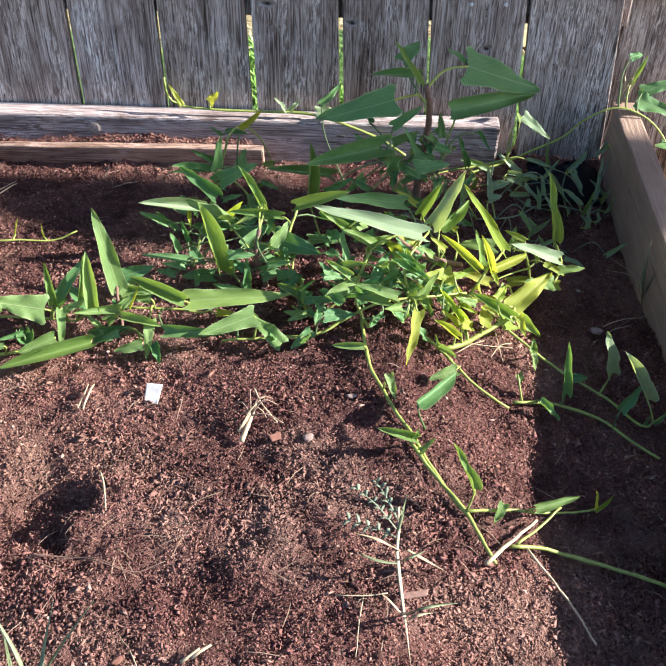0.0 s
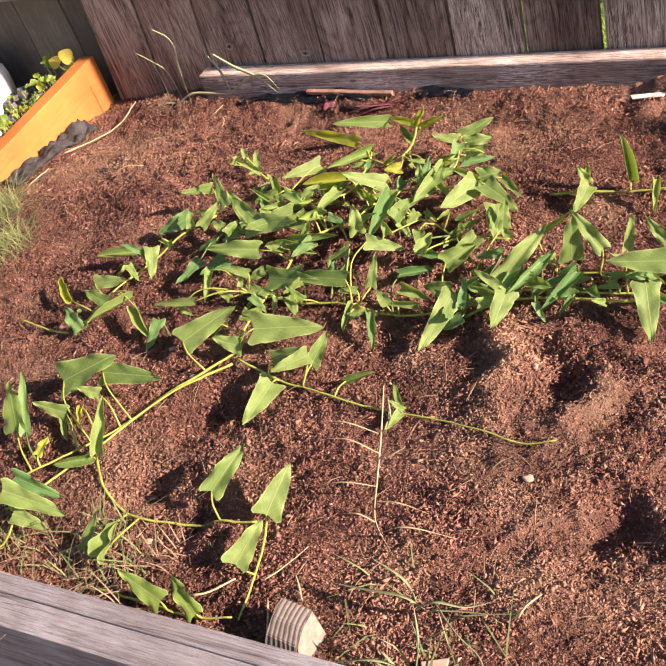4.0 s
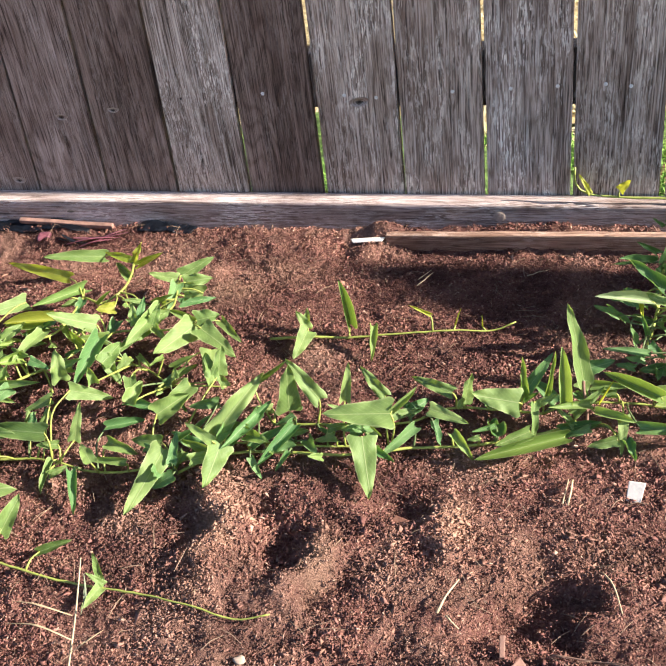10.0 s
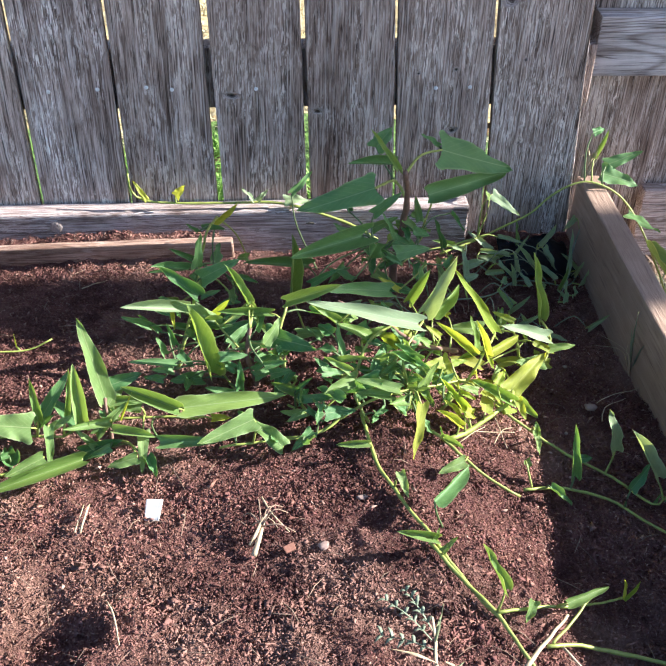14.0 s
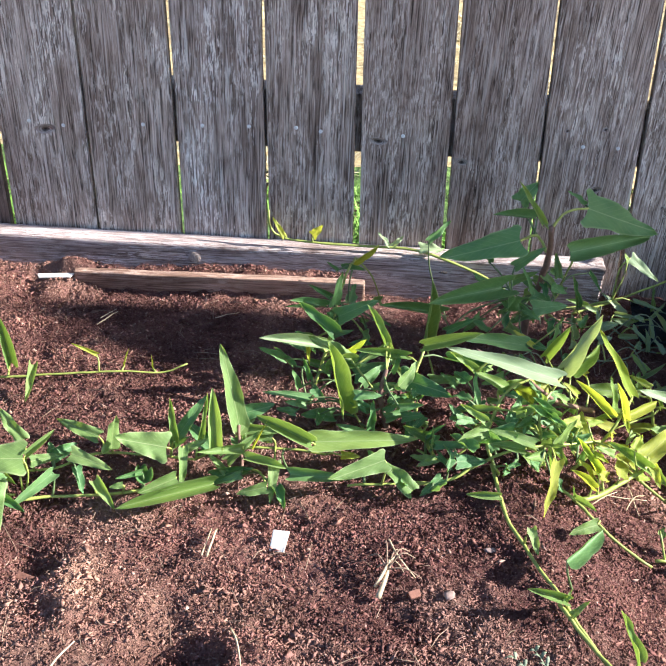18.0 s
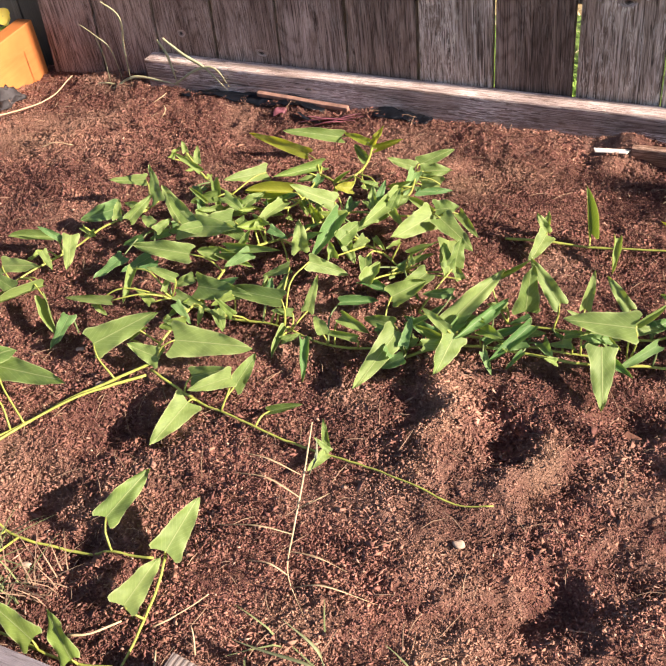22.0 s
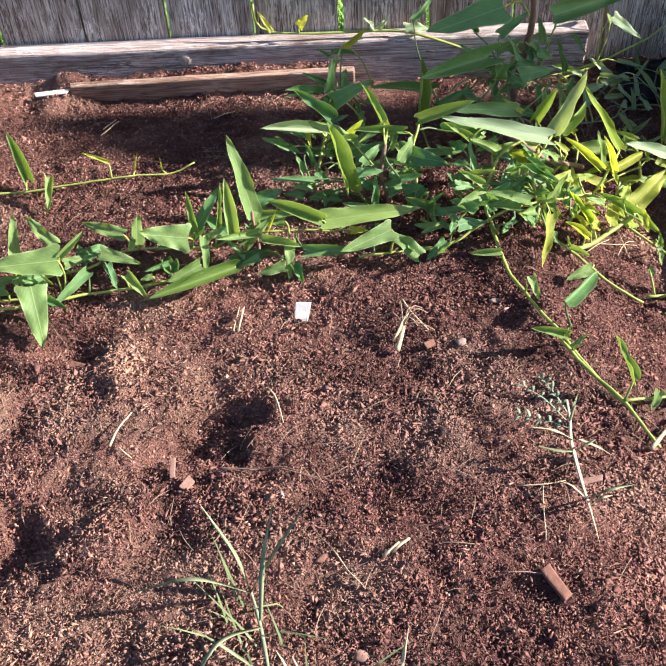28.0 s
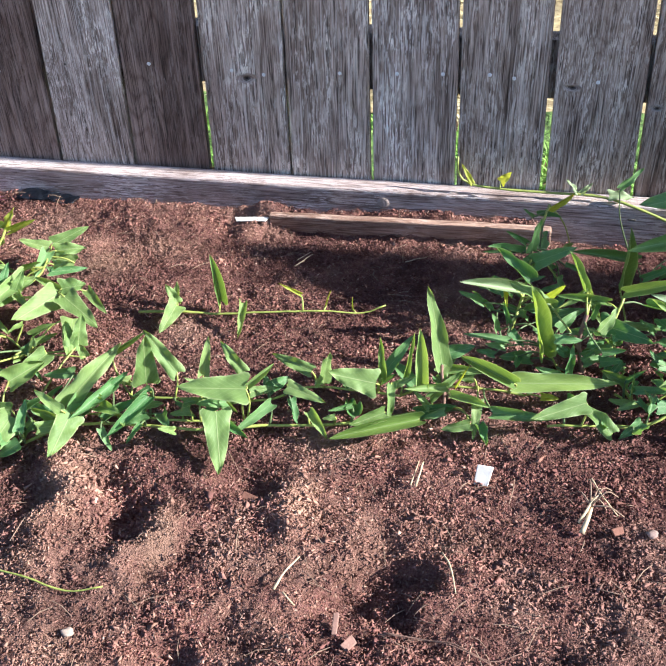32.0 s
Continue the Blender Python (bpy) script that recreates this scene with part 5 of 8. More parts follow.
leaf(row_vine, -0.336, -0.691, 0.030, -0.353, -0.709, 0.010, 0.010, LEAF_SHADED)
leaf(row_vine, -0.386, -0.686, 0.030, -0.335, -0.657, 0.050, 0.015, LEAF_SHADED)
leaf(row_vine, -0.344, -0.658, 0.030, -0.315, -0.658, 0.040, 0.012, LEAF)
leaf(row_vine, -0.281, -0.600, 0.040, -0.275, -0.578, 0.090, 0.017, LEAF)
leaf(row_vine, -0.226, -0.602, 0.060, -0.260, -0.584, 0.090, 0.021, LEAF)
leaf(row_vine, -0.212, -0.645, 0.070, -0.295, -0.661, 0.070, 0.033, LEAF)
leaf(row_vine, -0.211, -0.637, 0.070, -0.181, -0.616, 0.090, 0.010, LEAF)
leaf(row_vine, -0.245, -0.670, 0.050, -0.228, -0.730, 0.010, 0.041, LEAF)
leaf(row_vine, -0.185, -0.633, 0.040, -0.225, -0.675, 0.020, 0.015, LEAF_SHADED)
leaf(row_vine, -0.142, -0.584, 0.050, -0.196, -0.573, 0.070, 0.018, LEAF)
leaf(row_vine, -0.125, -0.595, 0.040, -0.119, -0.588, 0.090, 0.026, LEAF)
leaf(row_vine, -0.167, -0.613, 0.050, -0.116, -0.623, 0.040, 0.017, LEAF)
leaf(row_vine, -0.164, -0.615, 0.030, -0.151, -0.635, 0.010, 0.015, LEAF_SHADED)
leaf(row_vine, -0.137, -0.633, 0.030, -0.109, -0.657, 0.010, 0.015, LEAF)
leaf(row_vine, -0.057, -0.601, 0.060, -0.116, -0.606, 0.070, 0.033, LEAF)
leaf(row_vine, -0.053, -0.581, 0.050, -0.055, -0.575, 0.110, 0.015, LEAF)
leaf(row_vine, -0.053, -0.567, 0.040, -0.017, -0.542, 0.090, 0.020, LEAF_SHADED)
leaf(row_vine, -0.025, -0.564, 0.040, -0.015, -0.549, 0.100, 0.010, LEAF)
leaf(row_vine, -0.002, -0.585, 0.050, -0.006, -0.560, 0.120, 0.020, LEAF)
leaf(row_vine, 0.021, -0.545, 0.050, 0.002, -0.522, 0.150, 0.028, LEAF)
leaf(row_vine, 0.029, -0.583, 0.050, -0.021, -0.608, 0.060, 0.014, LEAF)
leaf(row_vine, 0.011, -0.599, 0.030, -0.009, -0.593, 0.050, 0.012, LEAF)
leaf(row_vine, -0.038, -0.599, 0.060, -0.036, -0.630, 0.020, 0.014, LEAF)
leaf(row_vine, -0.085, -0.616, 0.030, -0.114, -0.629, 0.030, 0.009, LEAF_SHADED)
leaf(row_vine, 0.000, -0.625, 0.030, -0.107, -0.665, 0.020, 0.021, LEAF_MID)
leaf(row_vine, -0.042, -0.628, 0.040, -0.083, -0.649, 0.030, 0.021, LEAF)
leaf(row_vine, -0.040, -0.596, 0.050, -0.011, -0.592, 0.070, 0.012, LEAF)
leaf(row_vine, 0.112, -0.583, 0.060, 0.045, -0.567, 0.090, 0.020, LEAF)
leaf(row_vine, 0.117, -0.565, 0.050, 0.243, -0.554, 0.050, 0.027, LEAF_MID)
leaf(row_vine, 0.037, -0.597, 0.050, 0.085, -0.605, 0.040, 0.013, LEAF)
leaf(row_vine, 0.070, -0.597, 0.040, 0.069, -0.633, 0.010, 0.017, LEAF)
leaf(row_vine, 0.090, -0.606, 0.030, 0.163, -0.610, 0.030, 0.020, LEAF_SHADED)
leaf(row_vine, 0.200, -0.597, 0.050, 0.134, -0.626, 0.040, 0.024, LEAF)
leaf(row_vine, 0.063, -0.623, 0.030, 0.028, -0.632, 0.020, 0.014, LEAF)
leaf(row_vine, 0.073, -0.617, 0.020, 0.086, -0.639, 0.010, 0.015, LEAF_SHADED)
leaf(row_vine, -0.256, -0.630, 0.030, -0.225, -0.646, 0.030, 0.012, LEAF)
leaf(row_vine, -0.294, -0.647, 0.030, -0.269, -0.642, 0.040, 0.012, LEAF)
leaf(row_vine, -0.309, -0.637, 0.020, -0.276, -0.659, 0.020, 0.008, LEAF_SHADED)
leaf(row_vine, 0.030, -0.605, 0.030, 0.002, -0.612, 0.020, 0.010, LEAF_SHADED)
leaf(row_vine, 0.149, -0.560, 0.020, 0.172, -0.561, 0.020, 0.010, LEAF_YELLOW_GREEN)
leaf(row_vine, -0.103, -0.638, 0.030, -0.118, -0.642, 0.030, 0.008, LEAF)
leaf(row_vine, 0.041, -0.572, 0.040, 0.059, -0.570, 0.081, 0.004, LEAF_YELLOW_GREEN)

leaf(row_vine, -0.494, -0.713, 0.050, -0.521, -0.802, 0.018, 0.031, LEAF)
leaf(row_vine, -0.336, -0.658, 0.045, -0.372, -0.717, 0.030, 0.020, LEAF_SHADED)
leaf(row_vine, -0.390, -0.642, 0.050, -0.418, -0.710, 0.035, 0.020, LEAF_SHADED)

upper_vine = thing("vine_shoot", "thin yellow-green shoot with few small leaves on soil", "vine", "vines in the bed")
stem(upper_vine, [(-0.437, -0.422, 0.008), (-0.378, -0.417, 0.008), (-0.317, -0.411, 0.008), (-0.237, -0.404, 0.012), (-0.153, -0.393, 0.008), (-0.106, -0.384, 0.008), (-0.074, -0.377, 0.025)], 0.0026, 0.0014, STEM)
leaf(upper_vine, -0.321, -0.385, 0.020, -0.328, -0.378, 0.090, 0.021, LEAF)
leaf(upper_vine, -0.379, -0.410, 0.020, -0.390, -0.412, 0.050, 0.021, LEAF)
leaf(upper_vine, -0.378, -0.418, 0.020, -0.386, -0.472, 0.006, 0.023, LEAF)
leaf(upper_vine, -0.380, -0.404, 0.020, -0.379, -0.403, 0.052, 0.016, LEAF)
leaf(upper_vine, -0.279, -0.412, 0.030, -0.270, -0.476, 0.010, 0.015, LEAF)
leaf(upper_vine, -0.197, -0.386, 0.030, -0.224, -0.405, 0.060, 0.008, LEAF_YELLOW_GREEN)
leaf(upper_vine, -0.160, -0.385, 0.010, -0.152, -0.383, 0.044, 0.003, LEAF_YELLOW_GREEN)
leaf(upper_vine, -0.121, -0.381, 0.010, -0.122, -0.380, 0.033, 0.003, LEAF_YELLOW_GREEN)

bush_vine = thing("vine_bush", "dense upright clump of arrow-leaved vine, partly yellow-green", "vine", "vines in the bed")
stem(bush_vine, [(0.207, -0.479, 0.000), (0.200, -0.472, 0.025), (0.193, -0.481, 0.060), (0.198, -0.477, 0.100)], 0.0045, 0.0035, STEM_BROWN)
stem(bush_vine, [(0.193, -0.479, 0.055), (0.153, -0.446, 0.090)], 0.002, 0.0016, STEM)
stem(bush_vine, [(0.176, -0.485, 0.010), (0.155, -0.477, 0.040)], 0.002, 0.0016, STEM)
stem(bush_vine, [(0.467, -0.470, 0.070), (0.417, -0.486, 0.080), (0.387, -0.491, 0.090), (0.357, -0.464, 0.100), (0.309, -0.456, 0.120)], 0.0042, 0.003, STEM_BROWN)
stem(bush_vine, [(0.441, -0.583, 0.010), (0.465, -0.570, 0.020), (0.501, -0.548, 0.035), (0.537, -0.516, 0.050), (0.542, -0.477, 0.050)], 0.0045, 0.003, STEM)
stem(bush_vine, [(0.099, -0.435, 0.000), (0.112, -0.422, 0.050), (0.124, -0.362, 0.090), (0.131, -0.298, 0.120), (0.141, -0.292, 0.160), (0.152, -0.201, 0.150)], 0.003, 0.002, STEM)
stem(bush_vine, [(0.443, -0.515, 0.000), (0.476, -0.497, 0.040), (0.499, -0.480, 0.080), (0.527, -0.426, 0.090)], 0.003, 0.002, STEM)
stem(bush_vine, [(0.587, -0.383, 0.020), (0.573, -0.382, 0.070), (0.555, -0.387, 0.090)], 0.003, 0.002, STEM)
stem(bush_vine, [(0.619, -0.382, 0.030), (0.624, -0.385, 0.070), (0.620, -0.382, 0.090), (0.617, -0.344, 0.090)], 0.003, 0.002, STEM)
stem(bush_vine, [(0.269, -0.544, 0.000), (0.244, -0.499, 0.030), (0.233, -0.474, 0.070), (0.245, -0.441, 0.110)], 0.003, 0.002, STEM)
stem(bush_vine, [(0.342, -0.563, 0.000), (0.326, -0.538, 0.040), (0.344, -0.502, 0.080), (0.383, -0.478, 0.100)], 0.003, 0.002, STEM)
stem(bush_vine, [(0.406, -0.529, 0.000), (0.397, -0.529, 0.040), (0.386, -0.523, 0.080), (0.416, -0.475, 0.110)], 0.0026, 0.002, STEM)
stem(bush_vine, [(0.215, -0.583, 0.005), (0.272, -0.582, 0.008), (0.315, -0.561, 0.020), (0.356, -0.560, 0.040), (0.393, -0.550, 0.050), (0.471, -0.514, 0.060)], 0.0026, 0.002, STEM)
stem(bush_vine, [(0.243, -0.528, 0.010), (0.273, -0.553, 0.015), (0.305, -0.544, 0.040), (0.311, -0.515, 0.070)], 0.002, 0.0016, STEM)
leaf(bush_vine, 0.127, -0.330, 0.120, 0.133, -0.332, 0.178, 0.019, LEAF_SHADED)
leaf(bush_vine, 0.119, -0.302, 0.120, 0.089, -0.314, 0.139, 0.013, LEAF_SHADED)
leaf(bush_vine, 0.114, -0.320, 0.110, 0.067, -0.346, 0.130, 0.013, LEAF_SHADED)
leaf(bush_vine, 0.128, -0.365, 0.090, 0.077, -0.353, 0.130, 0.027, LEAF_SHADED)
leaf(bush_vine, 0.133, -0.346, 0.110, 0.185, -0.351, 0.140, 0.021, LEAF_SHADED)
leaf(bush_vine, 0.121, -0.330, 0.110, 0.141, -0.327, 0.080, 0.018, LEAF_SHADED)
leaf(bush_vine, 0.103, -0.300, 0.100, 0.057, -0.333, 0.110, 0.008, LEAF_SHADED)
leaf(bush_vine, 0.126, -0.267, 0.150, 0.111, -0.272, 0.166, 0.008, LEAF_SHADED)
leaf(bush_vine, 0.134, -0.253, 0.150, 0.165, -0.273, 0.160, 0.010, LEAF_SHADED)
leaf(bush_vine, 0.148, -0.220, 0.150, 0.185, -0.237, 0.186, 0.012, LEAF_YELLOW_GREEN)
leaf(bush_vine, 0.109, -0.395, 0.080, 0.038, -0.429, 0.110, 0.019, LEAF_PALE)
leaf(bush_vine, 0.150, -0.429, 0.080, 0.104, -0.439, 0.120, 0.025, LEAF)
leaf(bush_vine, 0.151, -0.412, 0.080, 0.173, -0.419, 0.110, 0.013, LEAF_YELLOW_GREEN)
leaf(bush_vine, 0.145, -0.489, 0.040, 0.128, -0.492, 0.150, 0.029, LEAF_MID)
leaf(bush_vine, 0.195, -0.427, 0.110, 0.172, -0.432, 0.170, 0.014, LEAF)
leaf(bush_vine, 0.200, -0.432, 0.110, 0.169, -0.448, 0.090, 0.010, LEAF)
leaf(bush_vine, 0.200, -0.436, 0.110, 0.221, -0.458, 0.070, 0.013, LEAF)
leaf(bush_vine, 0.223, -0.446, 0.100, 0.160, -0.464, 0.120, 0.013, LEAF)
leaf(bush_vine, 0.218, -0.469, 0.080, 0.283, -0.509, 0.080, 0.028, LEAF_SHADED)
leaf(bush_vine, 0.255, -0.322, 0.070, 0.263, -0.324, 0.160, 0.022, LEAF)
leaf(bush_vine, 0.285, -0.219, 0.070, 0.194, -0.265, 0.100, 0.018, LEAF_SHADED)
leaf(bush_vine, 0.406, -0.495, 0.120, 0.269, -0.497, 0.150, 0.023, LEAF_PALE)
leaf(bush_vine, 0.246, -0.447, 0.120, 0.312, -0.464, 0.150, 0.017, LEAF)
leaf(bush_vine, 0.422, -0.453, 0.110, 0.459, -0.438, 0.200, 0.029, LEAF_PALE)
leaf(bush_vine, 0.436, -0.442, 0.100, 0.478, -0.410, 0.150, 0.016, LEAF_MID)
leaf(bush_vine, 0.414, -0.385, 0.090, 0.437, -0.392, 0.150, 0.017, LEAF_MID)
leaf(bush_vine, 0.531, -0.415, 0.090, 0.465, -0.434, 0.180, 0.018, LEAF_YELLOW_GREEN)
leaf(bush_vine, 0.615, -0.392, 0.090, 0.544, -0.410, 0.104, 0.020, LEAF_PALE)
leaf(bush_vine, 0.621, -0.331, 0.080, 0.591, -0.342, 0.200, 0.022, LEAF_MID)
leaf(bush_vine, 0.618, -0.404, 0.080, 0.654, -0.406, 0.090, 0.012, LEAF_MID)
leaf(bush_vine, 0.536, -0.503, 0.050, 0.593, -0.463, 0.110, 0.029, LEAF_YELLOW_GREEN)
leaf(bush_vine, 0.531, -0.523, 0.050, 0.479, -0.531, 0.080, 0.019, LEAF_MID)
leaf(bush_vine, 0.484, -0.481, 0.080, 0.436, -0.483, 0.120, 0.015, LEAF_YELLOW_GREEN)
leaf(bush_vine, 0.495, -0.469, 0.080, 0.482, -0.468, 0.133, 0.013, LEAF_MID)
leaf(bush_vine, 0.506, -0.474, 0.080, 0.490, -0.474, 0.130, 0.012, LEAF_YELLOW_GREEN)
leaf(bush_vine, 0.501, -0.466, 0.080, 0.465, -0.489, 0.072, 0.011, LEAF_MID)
leaf(bush_vine, 0.506, -0.474, 0.080, 0.563, -0.429, 0.105, 0.014, LEAF_YELLOW_GREEN)
leaf(bush_vine, 0.507, -0.472, 0.080, 0.522, -0.471, 0.056, 0.009, LEAF_YELLOW_GREEN)
leaf(bush_vine, 0.467, -0.551, 0.040, 0.431, -0.549, 0.080, 0.016, LEAF_YELLOW_GREEN)
leaf(bush_vine, 0.455, -0.573, 0.030, 0.429, -0.574, 0.050, 0.012, LEAF_YELLOW_GREEN)
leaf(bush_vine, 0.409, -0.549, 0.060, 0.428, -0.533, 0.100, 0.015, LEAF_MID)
leaf(bush_vine, 0.431, -0.528, 0.050, 0.452, -0.528, 0.080, 0.016, LEAF_SHADED)
leaf(bush_vine, 0.401, -0.586, 0.060, 0.392, -0.630, 0.010, 0.019, LEAF_YELLOW_GREEN)
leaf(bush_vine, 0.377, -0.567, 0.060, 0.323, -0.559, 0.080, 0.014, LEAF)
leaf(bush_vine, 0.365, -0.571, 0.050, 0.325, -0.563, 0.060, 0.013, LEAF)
leaf(bush_vine, 0.263, -0.553, 0.040, 0.317, -0.556, 0.050, 0.011, LEAF_SHADED)
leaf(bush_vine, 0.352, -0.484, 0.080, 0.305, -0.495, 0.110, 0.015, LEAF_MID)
leaf(bush_vine, 0.313, -0.508, 0.070, 0.303, -0.495, 0.110, 0.014, LEAF_SHADED)
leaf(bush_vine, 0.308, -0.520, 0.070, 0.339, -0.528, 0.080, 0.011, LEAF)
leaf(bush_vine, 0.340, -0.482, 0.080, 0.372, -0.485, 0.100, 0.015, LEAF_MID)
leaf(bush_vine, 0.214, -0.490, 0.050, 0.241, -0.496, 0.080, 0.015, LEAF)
leaf(bush_vine, 0.222, -0.496, 0.040, 0.250, -0.504, 0.050, 0.014, LEAF_SHADED)
leaf(bush_vine, 0.182, -0.512, 0.030, 0.186, -0.512, 0.075, 0.014, LEAF_SHADED)
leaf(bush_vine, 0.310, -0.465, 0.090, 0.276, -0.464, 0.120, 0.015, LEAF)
leaf(bush_vine, 0.278, -0.435, 0.090, 0.332, -0.450, 0.090, 0.013, LEAF_SHADED)
leaf(bush_vine, 0.392, -0.346, 0.080, 0.296, -0.375, 0.100, 0.023, LEAF_SHADED)
leaf(bush_vine, 0.103, -0.487, 0.050, 0.045, -0.493, 0.060, 0.011, LEAF_SHADED)
leaf(bush_vine, 0.088, -0.464, 0.050, 0.082, -0.467, 0.080, 0.012, LEAF_SHADED)
leaf(bush_vine, 0.099, -0.487, 0.040, 0.072, -0.501, 0.050, 0.011, LEAF_SHADED)
leaf(bush_vine, 0.102, -0.458, 0.060, 0.092, -0.452, 0.090, 0.011, LEAF_SHADED)
leaf(bush_vine, 0.092, -0.395, 0.080, 0.099, -0.422, 0.060, 0.008, LEAF_YELLOW_GREEN)
leaf(bush_vine, 0.106, -0.464, 0.050, 0.125, -0.478, 0.040, 0.012, LEAF_SHADED)
leaf(bush_vine, 0.086, -0.497, 0.030, 0.064, -0.499, 0.040, 0.011, LEAF_SHADED)
leaf(bush_vine, 0.201, -0.488, 0.040, 0.222, -0.489, 0.060, 0.010, LEAF_SHADED)
leaf(bush_vine, 0.257, -0.552, 0.040, 0.258, -0.551, 0.067, 0.006, LEAF)
leaf(bush_vine, 0.283, -0.562, 0.030, 0.272, -0.560, 0.050, 0.007, LEAF)
leaf(bush_vine, 0.262, -0.568, 0.030, 0.241, -0.581, 0.030, 0.010, LEAF)
leaf(bush_vine, 0.253, -0.531, 0.040, 0.273, -0.537, 0.060, 0.010, LEAF_SHADED)
leaf(bush_vine, 0.296, -0.514, 0.050, 0.275, -0.511, 0.070, 0.012, LEAF_SHADED)
leaf(bush_vine, 0.358, -0.524, 0.070, 0.379, -0.535, 0.090, 0.016, LEAF)
leaf(bush_vine, 0.380, -0.518, 0.060, 0.356, -0.541, 0.060, 0.014, LEAF_SHADED)
leaf(bush_vine, 0.395, -0.519, 0.080, 0.385, -0.519, 0.103, 0.013, LEAF_MID)
leaf(bush_vine, 0.423, -0.497, 0.090, 0.407, -0.499, 0.103, 0.012, LEAF_MID)
leaf(bush_vine, 0.441, -0.474, 0.090, 0.422, -0.477, 0.106, 0.010, LEAF_YELLOW_GREEN)
leaf(bush_vine, 0.459, -0.429, 0.100, 0.437, -0.436, 0.105, 0.009, LEAF_YELLOW_GREEN)
leaf(bush_vine, 0.402, -0.579, 0.030, 0.424, -0.584, 0.020, 0.016, LEAF_SHADED)
leaf(bush_vine, 0.387, -0.569, 0.030, 0.370, -0.575, 0.040, 0.011, LEAF_SHADED)
leaf(bush_vine, 0.360, -0.572, 0.030, 0.349, -0.583, 0.030, 0.009, LEAF_SHADED)
leaf(bush_vine, 0.439, -0.545, 0.040, 0.447, -0.543, 0.070, 0.012, LEAF_SHADED)
leaf(bush_vine, 0.533, -0.450, 0.050, 0.519, -0.470, 0.030, 0.008, LEAF_MID)
leaf(bush_vine, 0.591, -0.369, 0.060, 0.580, -0.369, 0.087, 0.007, LEAF_MID)
leaf(bush_vine, 0.289, -0.457, 0.060, 0.272, -0.452, 0.080, 0.013, LEAF_SHADED)
leaf(bush_vine, 0.249, -0.494, 0.040, 0.232, -0.517, 0.030, 0.012, LEAF_SHADED)
leaf(bush_vine, 0.347, -0.465, 0.090, 0.321, -0.465, 0.070, 0.012, LEAF_SHADED)
leaf(bush_vine, 0.381, -0.451, 0.090, 0.369, -0.452, 0.117, 0.013, LEAF_SHADED)

tall_vine = thing("vine_plant", "tall brown-stemmed vine with broad dark leaves by the beam", "vine", "vines in the bed")
stem(tall_vine, [(0.428, -0.161, 0.000), (0.425, -0.173, 0.060), (0.430, -0.198, 0.120), (0.427, -0.230, 0.190), (0.417, -0.258, 0.240)], 0.0075, 0.005, STEM_BROWN)
stem(tall_vine, [(0.418, -0.249, 0.235), (0.447, -0.203, 0.250), (0.482, -0.176, 0.250)], 0.003, 0.002, STEM)
stem(tall_vine, [(0.427, -0.208, 0.180), (0.415, -0.190, 0.200), (0.372, -0.285, 0.220)], 0.003, 0.0022, STEM)
stem(tall_vine, [(0.418, -0.249, 0.235), (0.410, -0.236, 0.240)], 0.002, 0.002, STEM)
stem(tall_vine, [(0.430, -0.160, 0.050), (0.387, -0.258, 0.110), (0.367, -0.306, 0.150)], 0.003, 0.002, STEM)
stem(tall_vine, [(0.432, -0.153, 0.030), (0.447, -0.176, 0.060), (0.464, -0.234, 0.080)], 0.003, 0.002, STEM)
stem(tall_vine, [(0.460, -0.196, 0.120), (0.469, -0.207, 0.180)], 0.002, 0.002, STEM)
leaf(tall_vine, 0.372, -0.285, 0.220, 0.265, -0.299, 0.190, 0.039, LEAF_SHADED)
leaf(tall_vine, 0.356, -0.298, 0.150, 0.261, -0.364, 0.150, 0.034, LEAF_SHADED)
leaf(tall_vine, 0.482, -0.176, 0.250, 0.598, -0.133, 0.210, 0.050, LEAF_SHADED)
leaf(tall_vine, 0.462, -0.208, 0.190, 0.601, -0.124, 0.200, 0.037, LEAF_SHADED)
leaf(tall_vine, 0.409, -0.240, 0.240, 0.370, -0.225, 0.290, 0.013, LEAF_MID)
leaf(tall_vine, 0.390, -0.147, 0.240, 0.406, -0.147, 0.270, 0.034, LEAF_SHADED)
leaf(tall_vine, 0.406, -0.197, 0.230, 0.344, -0.238, 0.250, 0.016, LEAF_SHADED)
leaf(tall_vine, 0.479, -0.168, 0.250, 0.454, -0.165, 0.270, 0.013, LEAF_SHADED)
leaf(tall_vine, 0.375, -0.268, 0.170, 0.414, -0.263, 0.210, 0.018, LEAF_SHADED)
leaf(tall_vine, 0.412, -0.235, 0.120, 0.395, -0.237, 0.163, 0.012, LEAF_SHADED)
leaf(tall_vine, 0.343, -0.246, 0.170, 0.330, -0.240, 0.190, 0.012, LEAF_SHADED)
leaf(tall_vine, 0.378, -0.301, 0.140, 0.366, -0.297, 0.090, 0.034, LEAF_SHADED)
leaf(tall_vine, 0.411, -0.268, 0.110, 0.466, -0.250, 0.120, 0.020, LEAF_SHADED)
leaf(tall_vine, 0.444, -0.280, 0.070, 0.447, -0.285, 0.120, 0.029, LEAF_SHADED)
leaf(tall_vine, 0.499, -0.171, 0.080, 0.480, -0.186, 0.140, 0.015, LEAF_SHADED)
leaf(tall_vine, 0.266, -0.086, 0.140, 0.300, -0.077, 0.170, 0.016, LEAF_SHADED)
leaf(tall_vine, 0.415, -0.290, 0.060, 0.385, -0.297, 0.081, 0.012, LEAF_YELLOW_GREEN)
